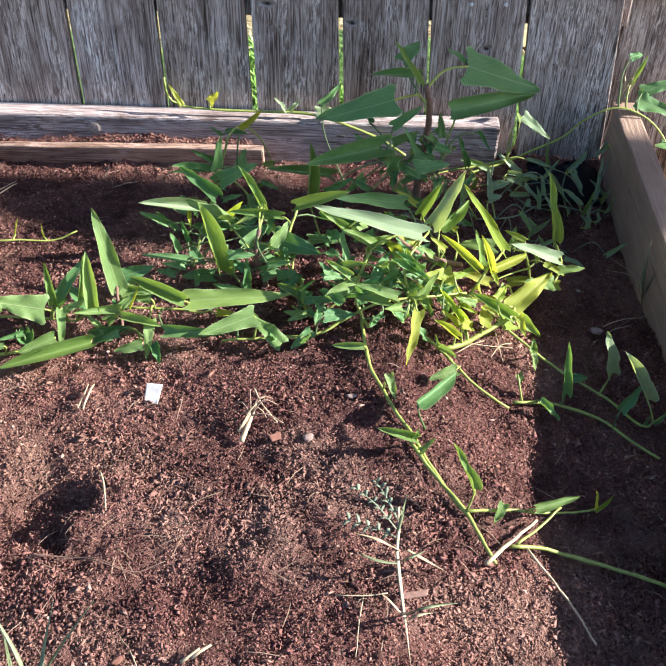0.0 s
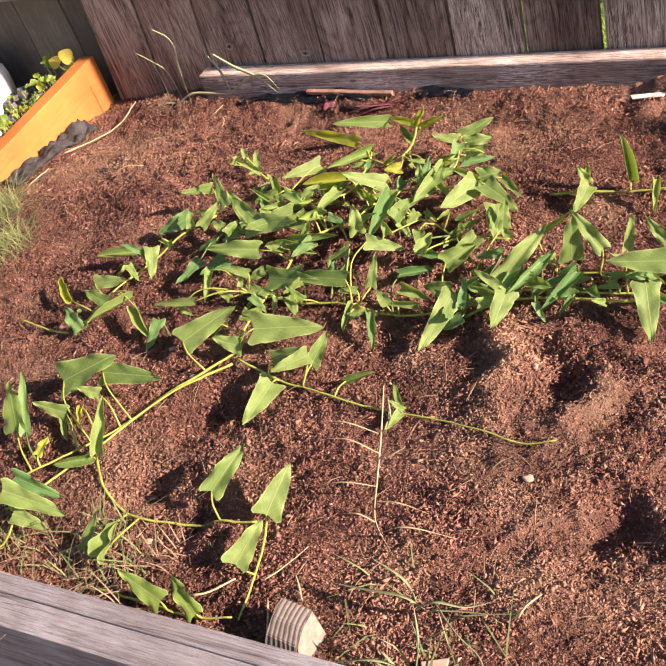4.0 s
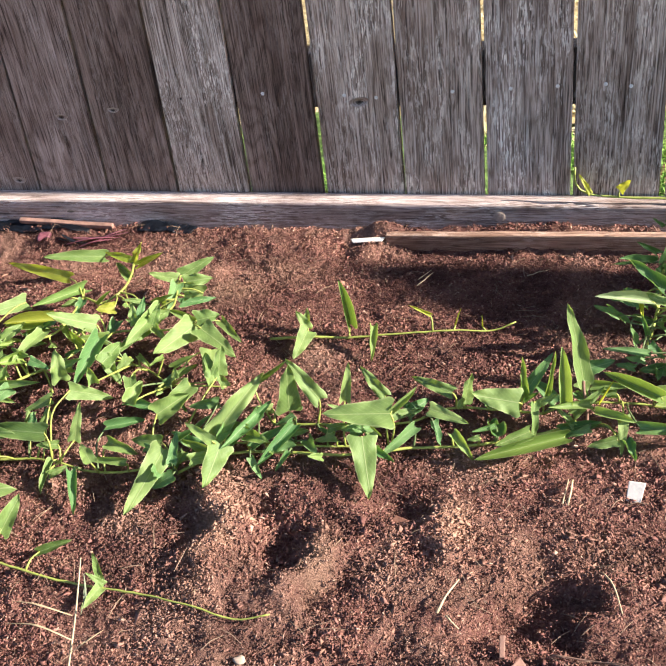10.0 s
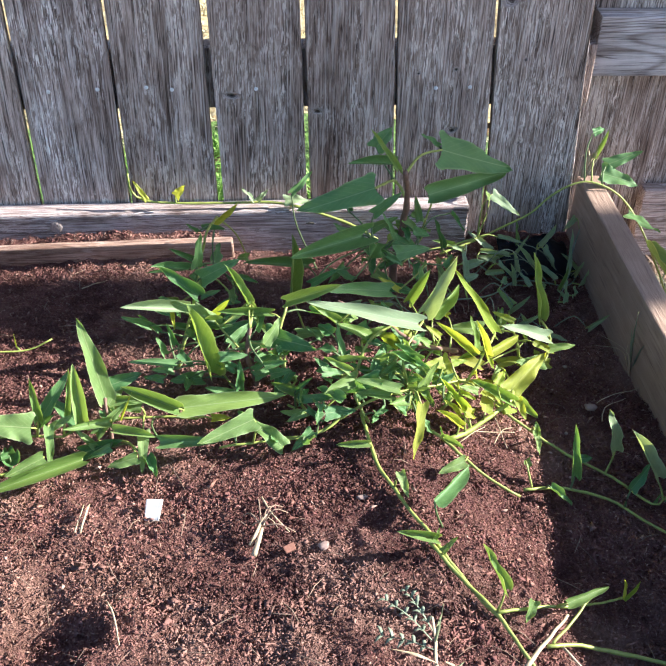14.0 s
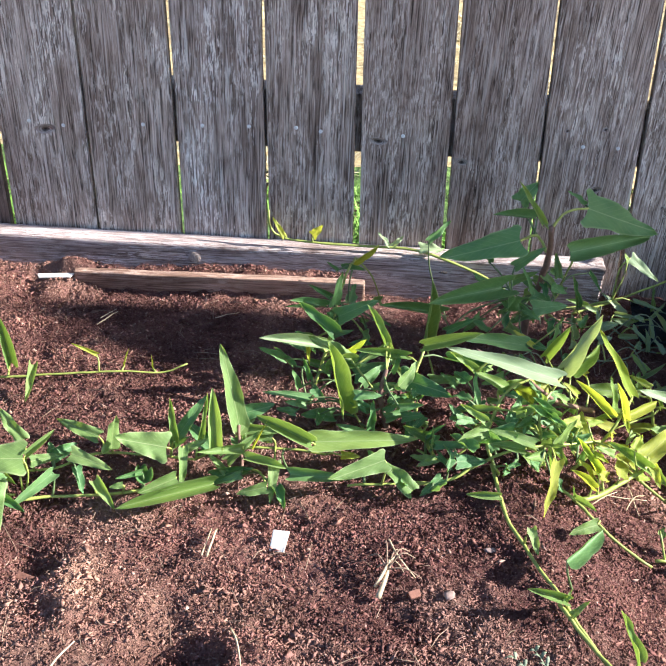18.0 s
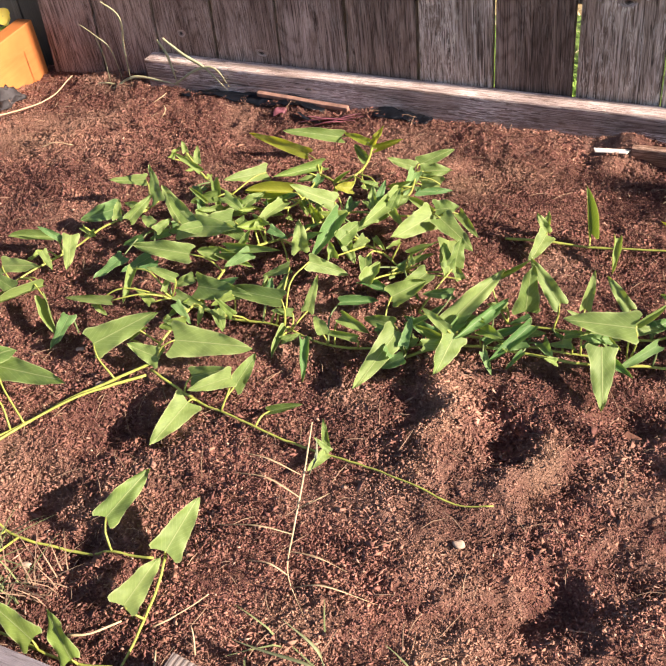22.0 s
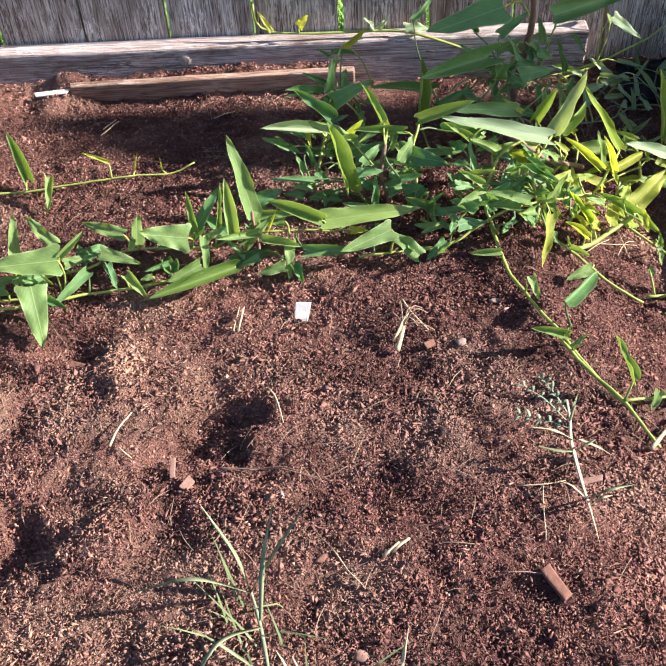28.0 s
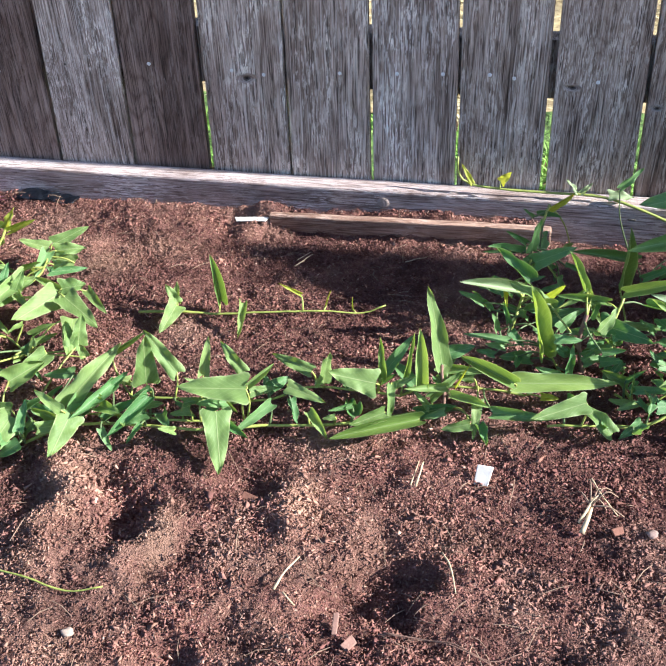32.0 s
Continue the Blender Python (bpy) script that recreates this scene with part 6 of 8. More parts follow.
leaf(tall_vine, 0.283, -0.341, 0.090, 0.317, -0.354, 0.120, 0.014, LEAF_SHADED)
leaf(tall_vine, 0.336, -0.277, 0.090, 0.310, -0.310, 0.076, 0.016, LEAF_SHADED)
leaf(tall_vine, 0.519, -0.124, 0.120, 0.540, -0.141, 0.100, 0.010, LEAF_SHADED)
leaf(tall_vine, 0.442, -0.221, 0.130, 0.475, -0.204, 0.120, 0.014, LEAF_SHADED)
leaf(tall_vine, 0.373, -0.275, 0.110, 0.346, -0.281, 0.136, 0.015, LEAF_SHADED)

corner_vine = thing("vine_runner", "shaded thin-leaved runner in the bed corner", "vine", "vines in the bed")
stem(corner_vine, [(0.486, -0.082, 0.020), (0.547, -0.065, 0.020), (0.583, -0.066, 0.030)], 0.0028, 0.0024, STEM)
stem(corner_vine, [(0.524, -0.206, 0.010), (0.584, -0.188, 0.010), (0.638, -0.139, 0.010), (0.682, -0.141, 0.010), (0.723, -0.152, 0.010), (0.743, -0.134, 0.010)], 0.0018, 0.0014, STEM_GREY)
stem(corner_vine, [(0.574, -0.118, 0.020), (0.614, -0.149, 0.010), (0.650, -0.149, 0.010)], 0.0018, 0.0014, STEM_GREY)
stem(corner_vine, [(0.685, -0.082, 0.030), (0.678, -0.108, 0.015), (0.683, -0.140, 0.005)], 0.0016, 0.0012, STEM_GREY)
stem(corner_vine, [(0.733, -0.116, 0.010), (0.745, -0.091, 0.040), (0.760, -0.062, 0.060)], 0.0016, 0.0012, STEM_GREY)
stem(corner_vine, [(0.640, -0.132, 0.005), (0.643, -0.097, 0.030)], 0.0016, 0.0012, STEM_GREY)
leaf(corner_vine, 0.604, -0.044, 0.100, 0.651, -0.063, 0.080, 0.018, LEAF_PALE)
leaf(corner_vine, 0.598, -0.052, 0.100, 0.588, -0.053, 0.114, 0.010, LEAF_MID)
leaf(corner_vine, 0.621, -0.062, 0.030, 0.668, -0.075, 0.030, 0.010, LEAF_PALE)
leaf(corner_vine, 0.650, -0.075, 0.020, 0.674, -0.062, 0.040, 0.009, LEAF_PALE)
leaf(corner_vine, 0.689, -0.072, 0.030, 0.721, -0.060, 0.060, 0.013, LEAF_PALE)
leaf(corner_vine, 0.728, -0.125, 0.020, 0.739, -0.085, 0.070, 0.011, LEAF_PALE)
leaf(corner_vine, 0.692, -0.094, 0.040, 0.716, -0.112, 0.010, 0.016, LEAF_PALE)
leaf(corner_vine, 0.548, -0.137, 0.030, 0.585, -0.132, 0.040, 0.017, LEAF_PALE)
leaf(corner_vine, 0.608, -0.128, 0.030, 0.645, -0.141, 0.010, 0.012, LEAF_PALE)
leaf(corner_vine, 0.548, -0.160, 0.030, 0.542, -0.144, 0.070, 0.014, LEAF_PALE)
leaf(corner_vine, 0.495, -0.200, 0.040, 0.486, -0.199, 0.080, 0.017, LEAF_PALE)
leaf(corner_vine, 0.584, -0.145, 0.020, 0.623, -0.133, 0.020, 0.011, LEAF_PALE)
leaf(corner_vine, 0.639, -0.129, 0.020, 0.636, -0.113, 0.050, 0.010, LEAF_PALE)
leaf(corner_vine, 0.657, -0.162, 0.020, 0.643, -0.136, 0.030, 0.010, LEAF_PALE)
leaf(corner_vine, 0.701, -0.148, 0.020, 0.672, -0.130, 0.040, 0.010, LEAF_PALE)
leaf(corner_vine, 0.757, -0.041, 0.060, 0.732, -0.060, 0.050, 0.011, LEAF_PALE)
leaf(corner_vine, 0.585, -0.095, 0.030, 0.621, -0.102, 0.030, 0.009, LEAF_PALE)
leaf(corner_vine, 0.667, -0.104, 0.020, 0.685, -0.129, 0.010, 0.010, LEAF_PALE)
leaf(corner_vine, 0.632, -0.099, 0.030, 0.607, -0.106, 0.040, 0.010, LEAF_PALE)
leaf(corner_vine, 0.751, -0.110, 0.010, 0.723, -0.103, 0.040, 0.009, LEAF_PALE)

v1_vine = thing("vine_runner", "slender runner with small leaves crossing bare soil", "vine", "vines in the bed")
stem(v1_vine, [(0.334, -0.551, 0.010), (0.337, -0.591, 0.010), (0.344, -0.636, 0.010), (0.356, -0.666, 0.008), (0.375, -0.708, 0.008), (0.395, -0.742, 0.008), (0.406, -0.764, 0.008), (0.435, -0.812, 0.008), (0.451, -0.839, 0.008)], 0.003, 0.0026, STEM)
leaf(v1_vine, 0.336, -0.617, 0.020, 0.297, -0.618, 0.030, 0.010, LEAF)
leaf(v1_vine, 0.366, -0.671, 0.030, 0.375, -0.693, 0.010, 0.013, LEAF)
leaf(v1_vine, 0.394, -0.755, 0.020, 0.354, -0.763, 0.040, 0.013, LEAF)
leaf(v1_vine, 0.394, -0.757, 0.020, 0.399, -0.758, 0.040, 0.008, LEAF)
leaf(v1_vine, 0.402, -0.768, 0.015, 0.418, -0.762, 0.040, 0.009, LEAF)

v2_vine = thing("vine_runner", "short runner with one folded leaf on soil", "vine", "vines in the bed")
stem(v2_vine, [(0.411, -0.562, 0.010), (0.431, -0.580, 0.010), (0.458, -0.612, 0.010), (0.482, -0.632, 0.008), (0.522, -0.651, 0.006)], 0.0028, 0.0022, STEM)
leaf(v2_vine, 0.398, -0.721, 0.040, 0.448, -0.674, 0.060, 0.018, LEAF_SHADED)
leaf(v2_vine, 0.451, -0.635, 0.030, 0.418, -0.650, 0.020, 0.015, LEAF)
leaf(v2_vine, 0.433, -0.592, 0.020, 0.453, -0.614, 0.030, 0.009, LEAF)
leaf(v2_vine, 0.431, -0.589, 0.020, 0.427, -0.588, 0.036, 0.005, LEAF)

v3_vine = thing("vine_runner", "runner with upright folded leaves beside the side board", "vine", "vines in the bed")
stem(v3_vine, [(0.519, -0.504, 0.020), (0.566, -0.535, 0.012), (0.607, -0.564, 0.010), (0.662, -0.595, 0.010), (0.696, -0.645, 0.010), (0.712, -0.643, 0.015), (0.738, -0.627, 0.020)], 0.0026, 0.002, STEM)
stem(v3_vine, [(0.529, -0.641, 0.008), (0.582, -0.631, 0.008), (0.645, -0.635, 0.008), (0.681, -0.672, 0.008), (0.709, -0.698, 0.008)], 0.0026, 0.0024, STEM)
leaf(v3_vine, 0.561, -0.555, 0.030, 0.568, -0.576, 0.010, 0.013, LEAF)
leaf(v3_vine, 0.563, -0.561, 0.030, 0.560, -0.559, 0.050, 0.010, LEAF)
leaf(v3_vine, 0.598, -0.622, 0.030, 0.591, -0.604, 0.100, 0.017, LEAF_SHADED)
leaf(v3_vine, 0.619, -0.578, 0.020, 0.636, -0.580, 0.030, 0.013, LEAF_SHADED)
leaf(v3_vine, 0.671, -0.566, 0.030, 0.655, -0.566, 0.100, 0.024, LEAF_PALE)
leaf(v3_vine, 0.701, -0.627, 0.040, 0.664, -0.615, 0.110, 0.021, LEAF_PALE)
leaf(v3_vine, 0.667, -0.640, 0.030, 0.692, -0.626, 0.060, 0.018, LEAF_SHADED)
leaf(v3_vine, 0.700, -0.643, 0.010, 0.702, -0.648, 0.030, 0.006, LEAF_SHADED)
leaf(v3_vine, 0.715, -0.639, 0.010, 0.731, -0.637, 0.030, 0.007, LEAF_SHADED)
leaf(v3_vine, 0.561, -0.644, 0.020, 0.587, -0.659, 0.010, 0.012, LEAF_SHADED)
leaf(v3_vine, 0.534, -0.613, 0.030, 0.541, -0.621, 0.020, 0.014, LEAF)

v4_vine = thing("vine_runner", "runner with pale leaves and a dry snapped stalk", "vine", "vines in the bed")
stem(v4_vine, [(0.450, -0.836, 0.010), (0.502, -0.825, 0.010), (0.570, -0.807, 0.010), (0.612, -0.795, 0.015)], 0.0026, 0.0016, STEM)
stem(v4_vine, [(0.499, -0.870, 0.010), (0.532, -0.862, 0.010), (0.562, -0.862, 0.010), (0.621, -0.867, 0.010), (0.674, -0.884, 0.010)], 0.003, 0.003, STEM)
stem(v4_vine, [(0.505, -0.866, 0.010), (0.535, -0.836, 0.015), (0.563, -0.806, 0.020)], 0.0022, 0.0018, STEM)
stem(v4_vine, [(0.391, -0.751, 0.008), (0.421, -0.792, 0.008), (0.450, -0.836, 0.008), (0.478, -0.895, 0.008)], 0.003, 0.0026, STEM)
stem(v4_vine, [(0.516, -0.869, 0.010), (0.541, -0.901, 0.010), (0.560, -0.932, 0.010), (0.580, -0.967, 0.010)], 0.0018, 0.0014, STRAW)
stem(v4_vine, [(0.467, -0.898, 0.010), (0.497, -0.866, 0.012), (0.533, -0.828, 0.015)], 0.0035, 0.002, STRAW)
leaf(v4_vine, 0.457, -0.828, 0.040, 0.428, -0.820, 0.100, 0.016, LEAF)
leaf(v4_vine, 0.492, -0.825, 0.020, 0.483, -0.843, 0.010, 0.012, LEAF)
leaf(v4_vine, 0.530, -0.826, 0.030, 0.581, -0.808, 0.050, 0.014, LEAF)
leaf(v4_vine, 0.605, -0.802, 0.020, 0.626, -0.792, 0.040, 0.005, LEAF_YELLOW_GREEN)
leaf(v4_vine, 0.604, -0.801, 0.020, 0.602, -0.799, 0.050, 0.005, LEAF_YELLOW_GREEN)

# small leaves low inside the clumps
fill_rng = random.Random(8)
# bush and tall vine: mostly the darkened leaf, for shade inside the clump
for plant, count, lo, hi, mats in ((left_vine, 110, 0.015, 0.05, (LEAF, LEAF, LEAF_MID, LEAF_SHADED)), (bush_vine, 135, 0.015, 0.09, (LEAF_SHADED, LEAF_SHADED, LEAF_SHADED, LEAF)), (tall_vine, 26, 0.03, 0.15, (LEAF_SHADED, LEAF_SHADED, LEAF)), (row_vine, 40, 0.015, 0.04, (LEAF_SHADED, LEAF))):
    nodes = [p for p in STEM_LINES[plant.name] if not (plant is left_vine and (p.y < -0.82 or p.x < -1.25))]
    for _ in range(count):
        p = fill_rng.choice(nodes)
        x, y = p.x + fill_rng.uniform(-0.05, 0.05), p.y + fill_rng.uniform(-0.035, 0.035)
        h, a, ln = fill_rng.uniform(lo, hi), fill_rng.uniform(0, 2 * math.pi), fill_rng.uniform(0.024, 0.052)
        # right part of the bush: yellow-green in place of sun shining through
        leaf(plant, x, y, h, x + ln * math.cos(a), y + ln * math.sin(a) * 0.7, max(0.008, h + fill_rng.uniform(-0.02, 0.03)), ln * fill_rng.uniform(0.30, 0.46), fill_rng.choice((LEAF_YELLOW_GREEN, LEAF_YELLOW_GREEN, LEAF_MID) if plant is bush_vine and p.x > 0.41 else mats))

# a tangle of thin shoots and narrow leaves in the shaded corner
for k in range(34):
    x, y = fill_rng.uniform(0.43, 0.73), fill_rng.uniform(-0.30, -0.10)
    a, ln, top = fill_rng.uniform(0, 2 * math.pi), fill_rng.uniform(0.05, 0.11), fill_rng.uniform(0.02, 0.07)
    ex, ey = min(0.745, x + ln * math.cos(a)), min(-0.06, y + 0.7 * ln * math.sin(a))
    if k % 2:
        stem(corner_vine, [(x, y, 0.004), ((x + ex) / 2, (y + ey) / 2, top), (ex, ey, 0.5 * top)], 0.0013, 0.0009, STEM_GREY)
    tx, ty = min(0.75, ex + fill_rng.uniform(-0.04, 0.04)), min(-0.05, ey + fill_rng.uniform(-0.02, 0.02))
    leaf(corner_vine, ex, ey, 0.5 * top, tx, ty, 0.5 * top + fill_rng.uniform(0.0, 0.045), fill_rng.uniform(0.008, 0.015), LEAF_PALE if k % 3 else LEAF)


# ---- weeds, twigs and litter ----
BLADE_PALE = plain("pale_green_blade", (0.42, 0.42, 0.24), 0.6, 0.25, 30)
RUBBLE = plain("dark_rubble", (0.13, 0.127, 0.125), 0.9, 0.6, 40, 0.8, 0.006)
def ribbon(line, width, fold=0.35, face=(0.05, 0.3, 0.95)):
    """A grass blade: a channelled strip that tapers to its tip."""
    bm = bmesh.new()
    last, rings = len(line) - 1, []
    for k, c in enumerate(line):
        d = (line[min(k + 1, last)] - line[max(k - 1, 0)]).normalized()
        u = d.cross(Vector(face)).normalized()
        w = u.cross(d)
        t = k / last
        half = 0.5 * width * (0.65 + 0.9 * t if t < 0.35 else max(0.06, 1.0 - ((t - 0.35) / 0.65) ** 1.8))
        rings.append([bm.verts.new(c + u * half * s + w * (fold * half * abs(s) - 0.0004 * q)) for s, q in ((-1, 0), (0, 0), (1, 0), (0, 1))])
    for a, b in zip(rings, rings[1:]):
        for i, j in ((0, 1), (1, 2), (2, 3), (3, 0)):
            bm.faces.new((a[i], a[j], b[j], b[i]))
    return bm


def over_soil(points):
    return [(x, y, soil_height(x, y) + h) for x, y, h in points]


def blade(weed, points, width, material):
    part("blade", ribbon(spline(over_soil(points), 0.008), width), material, weed, smooth=True)


def twig(points, width, material):
    line = [p + 0.0012 * noise.noise_vector(p * 50) for p in spline(over_soil(points), 0.008)]
    name, label = ("twig", "thin brown twig lying on the soil") if material is STEM_BROWN else ("straw", "pale dry straw lying on the soil")
    tagged(part(name, tube(line, width * 0.5, width * 0.3, 5, 0.5), material, None, smooth=True), label, name, "litter on the soil")


def chunk(size, seed, jag=0.28):
    """A broken piece about the origin: a rough many-sided lump."""
    bm = bmesh.new()
    bmesh.ops.create_icosphere(bm, subdivisions=2, radius=0.5)
    for v in bm.verts:
        v.co += jag * 0.5 * noise.noise_vector(v.co * 2.6 + Vector((seed * 5.3, seed, 1.1)))
        v.co = Vector((v.co.x * size[0], v.co.y * size[1], v.co.z * size[2]))
    return bm


def piece(name, label, category, x, y, size, material, turn=0.0, lift=0.3, tilt=0.0, jag=0.28):
    seed = (x * 31.7 + y * 17.3) % 9
    tagged(part(name, chunk([0.66 * v for v in size], seed, jag + 0.2), material, None, smooth=True, at=pose(x, y, soil_height(x, y) + size[2] * lift, tilt, 0, turn)), label, category, "litter on the soil")


def flake(name, label, category, x, y, size, material, turn, tilt, lift):
    bm = block(size, size[2] * 0.3, min(0.0026, 0.22 * min(size[0], size[1])), 5, x * 40)
    for v in bm.verts:
        v.co.x *= 1 + 0.18 * v.co.y / size[1]
        v.co.y += 0.12 * v.co.x
    tagged(part(name, bm, material, None, at=pose(x, y, soil_height(x, y) + lift, tilt, 0, turn)), label, category, "litter on the soil")


flake("white_chip", "off-white flat chip standing in the soil", "chip", 0.085, -0.686, (0.018, 0.024, 0.003), WHITE, -14, 46, 0.008)
flake("white_strip", "narrow white strip at the end of the plank", "strip", -0.353, -0.078, (0.056, 0.009, 0.003), WHITE, -5, 20, 0.006)
flake("bark_chip", "pale wood chip lying flat on the soil", "wood chip", -0.056, -0.913, (0.006, 0.024, 0.0035), WOOD_CHIP, 4, 8, 0.004)
flake("bark_chip", "pinkish brown bark chip on the soil", "wood chip", -0.038, -0.932, (0.016, 0.010, 0.0035), WOOD_CHIP, 50, 10, 0.005)
flake("bark_chip", "reddish brown bark chip on the soil", "wood chip", -0.188, -0.752, (0.019, 0.009, 0.0035), BARK, -30, 10, 0.005)
flake("bark_chip", "orange brown wood chip on the soil", "wood chip", 0.390, -0.945, (0.026, 0.007, 0.0035), WOOD_CHIP, 6, 8, 0.005)
flake("bark_chip", "long brown bark piece on the soil", "wood chip", 0.332, -1.066, (0.011, 0.036, 0.0070), BARK, 28, 6, 0.006)
flake("bark_chip", "dark brown bark chip on the soil", "wood chip", 0.237, -0.752, (0.013, 0.009, 0.0035), BARK, 20, 14, 0.005)
flake("bark_chip", "pale wood chip near the front board", "wood chip", -0.362, -1.215, (0.027, 0.010, 0.0042), STONE_PALE, 14, 6, 0.006)
piece("stone", "small pale stone on the soil", "stone", 0.274, -0.750, (0.021, 0.018, 0.011), STONE, 20)
piece("stone", "flat cream stone on the soil", "stone", -0.328, -0.967, (0.022, 0.016, 0.009), STONE_PALE, -20)
piece("stone", "pinkish white pebble on the soil", "stone", 0.154, -1.160, (0.014, 0.018, 0.009), STONE_PALE, 10)
piece("stone", "grey rounded stone beside the side board", "stone", 0.678, -0.450, (0.030, 0.019, 0.015), STONE, -18)
piece("stone", "small white pebble in shaded soil", "stone", 0.671, -0.344, (0.010, 0.008, 0.006), STONE_PALE)
piece("stone", "small white pebble in shaded soil", "stone", 0.627, -0.503, (0.009, 0.007, 0.005), STONE_PALE, 40)
piece("stone", "grey stone half buried in soil", "stone", 0.323, -0.681, (0.021, 0.011, 0.007), STONE, 8)
piece("stone", "buff clod under the vine leaves", "stone", -0.855, -0.882, (0.024, 0.016, 0.011), STONE, 15)
piece("stone", "pale pebble beside the runner", "stone", -0.785, -1.145, (0.018, 0.014, 0.009), STONE_PALE, 15)
piece("stone", "pinkish clod beside the vine", "stone", -0.924, -0.831, (0.019, 0.014, 0.009), STONE, 35)
piece("bark_chip", "small pinkish bark chip on soil", "wood chip", 0.140, -1.134, (0.020, 0.022, 0.008), WOOD_CHIP, 12)
piece("bark_chip", "rosy bark chip on the soil", "wood chip", 0.104, -1.027, (0.022, 0.012, 0.008), BARK, 33)

# scattered small litter that nobody could count
litter_rng = random.Random(21)
bm = bmesh.new()
for _ in range(1250):
    x, y = litter_rng.uniform(-1.6, 0.75), litter_rng.uniform(-1.25, -0.02)
    if litter_rng.random() < 0.45 and y > -0.8:
        continue
    a, ln, r = litter_rng.uniform(0, math.pi), litter_rng.uniform(0.008, 0.040), litter_rng.uniform(0.0003, 0.0007)
    z0, z1 = litter_rng.uniform(0.001, 0.006), litter_rng.uniform(0.001, 0.007)
    dx, dy = 0.5 * ln * math.cos(a), 0.5 * ln * math.sin(a)
    p, q = Vector((x - dx, y - dy, soil_height(x - dx, y - dy) + z0)), Vector((x + dx, y + dy, soil_height(x + dx, y + dy) + z1))
    d = (q - p).normalized()
    u = d.cross(Vector((0, 0, 1))).normalized() * r
    w = u.cross(d)
    m = (p + q) / 2 + Vector((0, 0, 0.002)) + u * litter_rng.uniform(-3, 3)
    rings = [[bm.verts.new(c + s * k) for s in (u, w, -u)] for c, k in ((p, 0.7), (m, 1.0), (q, 0.5))]
    for ra, rb in zip(rings, rings[1:]):
        for i in range(3):
            bm.faces.new((ra[i], ra[(i + 1) % 3], rb[(i + 1) % 3], rb[i]))
tagged(part("straw_litter", bm, STRAW_BITS, None, smooth=True), "scattered fine straw bits on the soil", "straw", kind="stuff")

# black sheeting and a faded pink scrap under the beam
def crumpled(x0, x1, y0, y1, z, seed, rise=0.02, steps=26, rows=7):
    bm = bmesh.new()
    grid = []
    for j in range(rows):
        line = []
        for i in range(steps + 1):
            u, v = i / steps, j / (rows - 1)
            x, y = x0 + (x1 - x0) * u, y0 + (y1 - y0) * v
            n = noise.noise_vector(Vector((x * 26, y * 34 + seed, seed * 2.0))) + 0.6 * noise.noise_vector(Vector((x * 75, y * 90, seed)))
            line.append(bm.verts.new((x + 0.009 * n.x, y + 0.011 * n.y, z + soil_height(x, min(y, -0.045)) + rise * (0.5 + n.z) * math.sin(math.pi * u) ** 0.5 * (0.4 + v))))
        grid.append(line)
    for a, b in zip(grid, grid[1:]):
        for i in range(steps):
            bm.faces.new((a[i], a[i + 1], b[i + 1], b[i]))
    bmesh.ops.solidify(bm, geom=bm.faces[:], thickness=0.0012)
    return bm


tagged(part("plastic_sheet", crumpled(-1.23, -0.90, -0.070, -0.040, 0.001, 1.0, 0.006), PLASTIC, None, smooth=True), "black plastic sheet edge tucked under the beam", "plastic sheet")
tagged(part("plastic_sheet", crumpled(-0.80, -0.69, -0.070, -0.040, 0.001, 2.0, 0.006), PLASTIC, None, smooth=True), "crumpled black plastic sheet poking from soil", "plastic sheet")
tagged(part("pink_scrap", crumpled(-0.998, -0.974, -0.094, -0.083, 0.001, 3.0, 0.008, 14), PINK, None, smooth=True), "faded pink plastic scrap on the soil", "plastic scrap")
shreds = thing("pink_scrap", "shredded reddish pink and black plastic strips", "plastic scrap")
for k, (x0, y0, x1, y1) in enumerate(((-0.955, -0.096, -0.862, -0.098), (-0.935, -0.104, -0.830, -0.084), (-0.925, -0.092, -0.815, -0.074), (-0.905, -0.108, -0.845, -0.090), (-0.950, -0.088, -0.890, -0.104), (-0.880, -0.100, -0.822, -0.066))):
    part("shred", ribbon(spline(over_soil([(x0, y0, 0.003), ((x0 + x1) / 2, (y0 + y1) / 2 - 0.005, 0.012 if k % 2 else 0.006), (x1, y1, 0.005)]), 0.008), 0.009, 0.5), PLASTIC if k in (0, 4) else PINK, shreds, smooth=True)
tagged(part("black_bag", crumpled(0.625, 0.752, -0.125, -0.025, 0.002, 6.1, 0.016, 18), PLASTIC, None, smooth=True), "crumpled black plastic bag in the bed corner", "plastic bag")
tagged(part("weed_cloth", crumpled(-1.624, -1.560, -0.43, -0.16, 0.004, 7.7, 0.022, 14, 30), CLOTH, None, smooth=True), "grey-black weed cloth edge along the side board", "weed cloth")
tagged(part("wood_strip", block((0.20, 0.010, 0.009), 0.002, 0.001, 8, 4), WOOD_CHIP, None, at=pose(-0.955, -0.052, soil_height(-0.955, -0.052) - 0.002, 10, 1.5, -2)), "thin tan wood strip wedged below the beam", "wood strip")


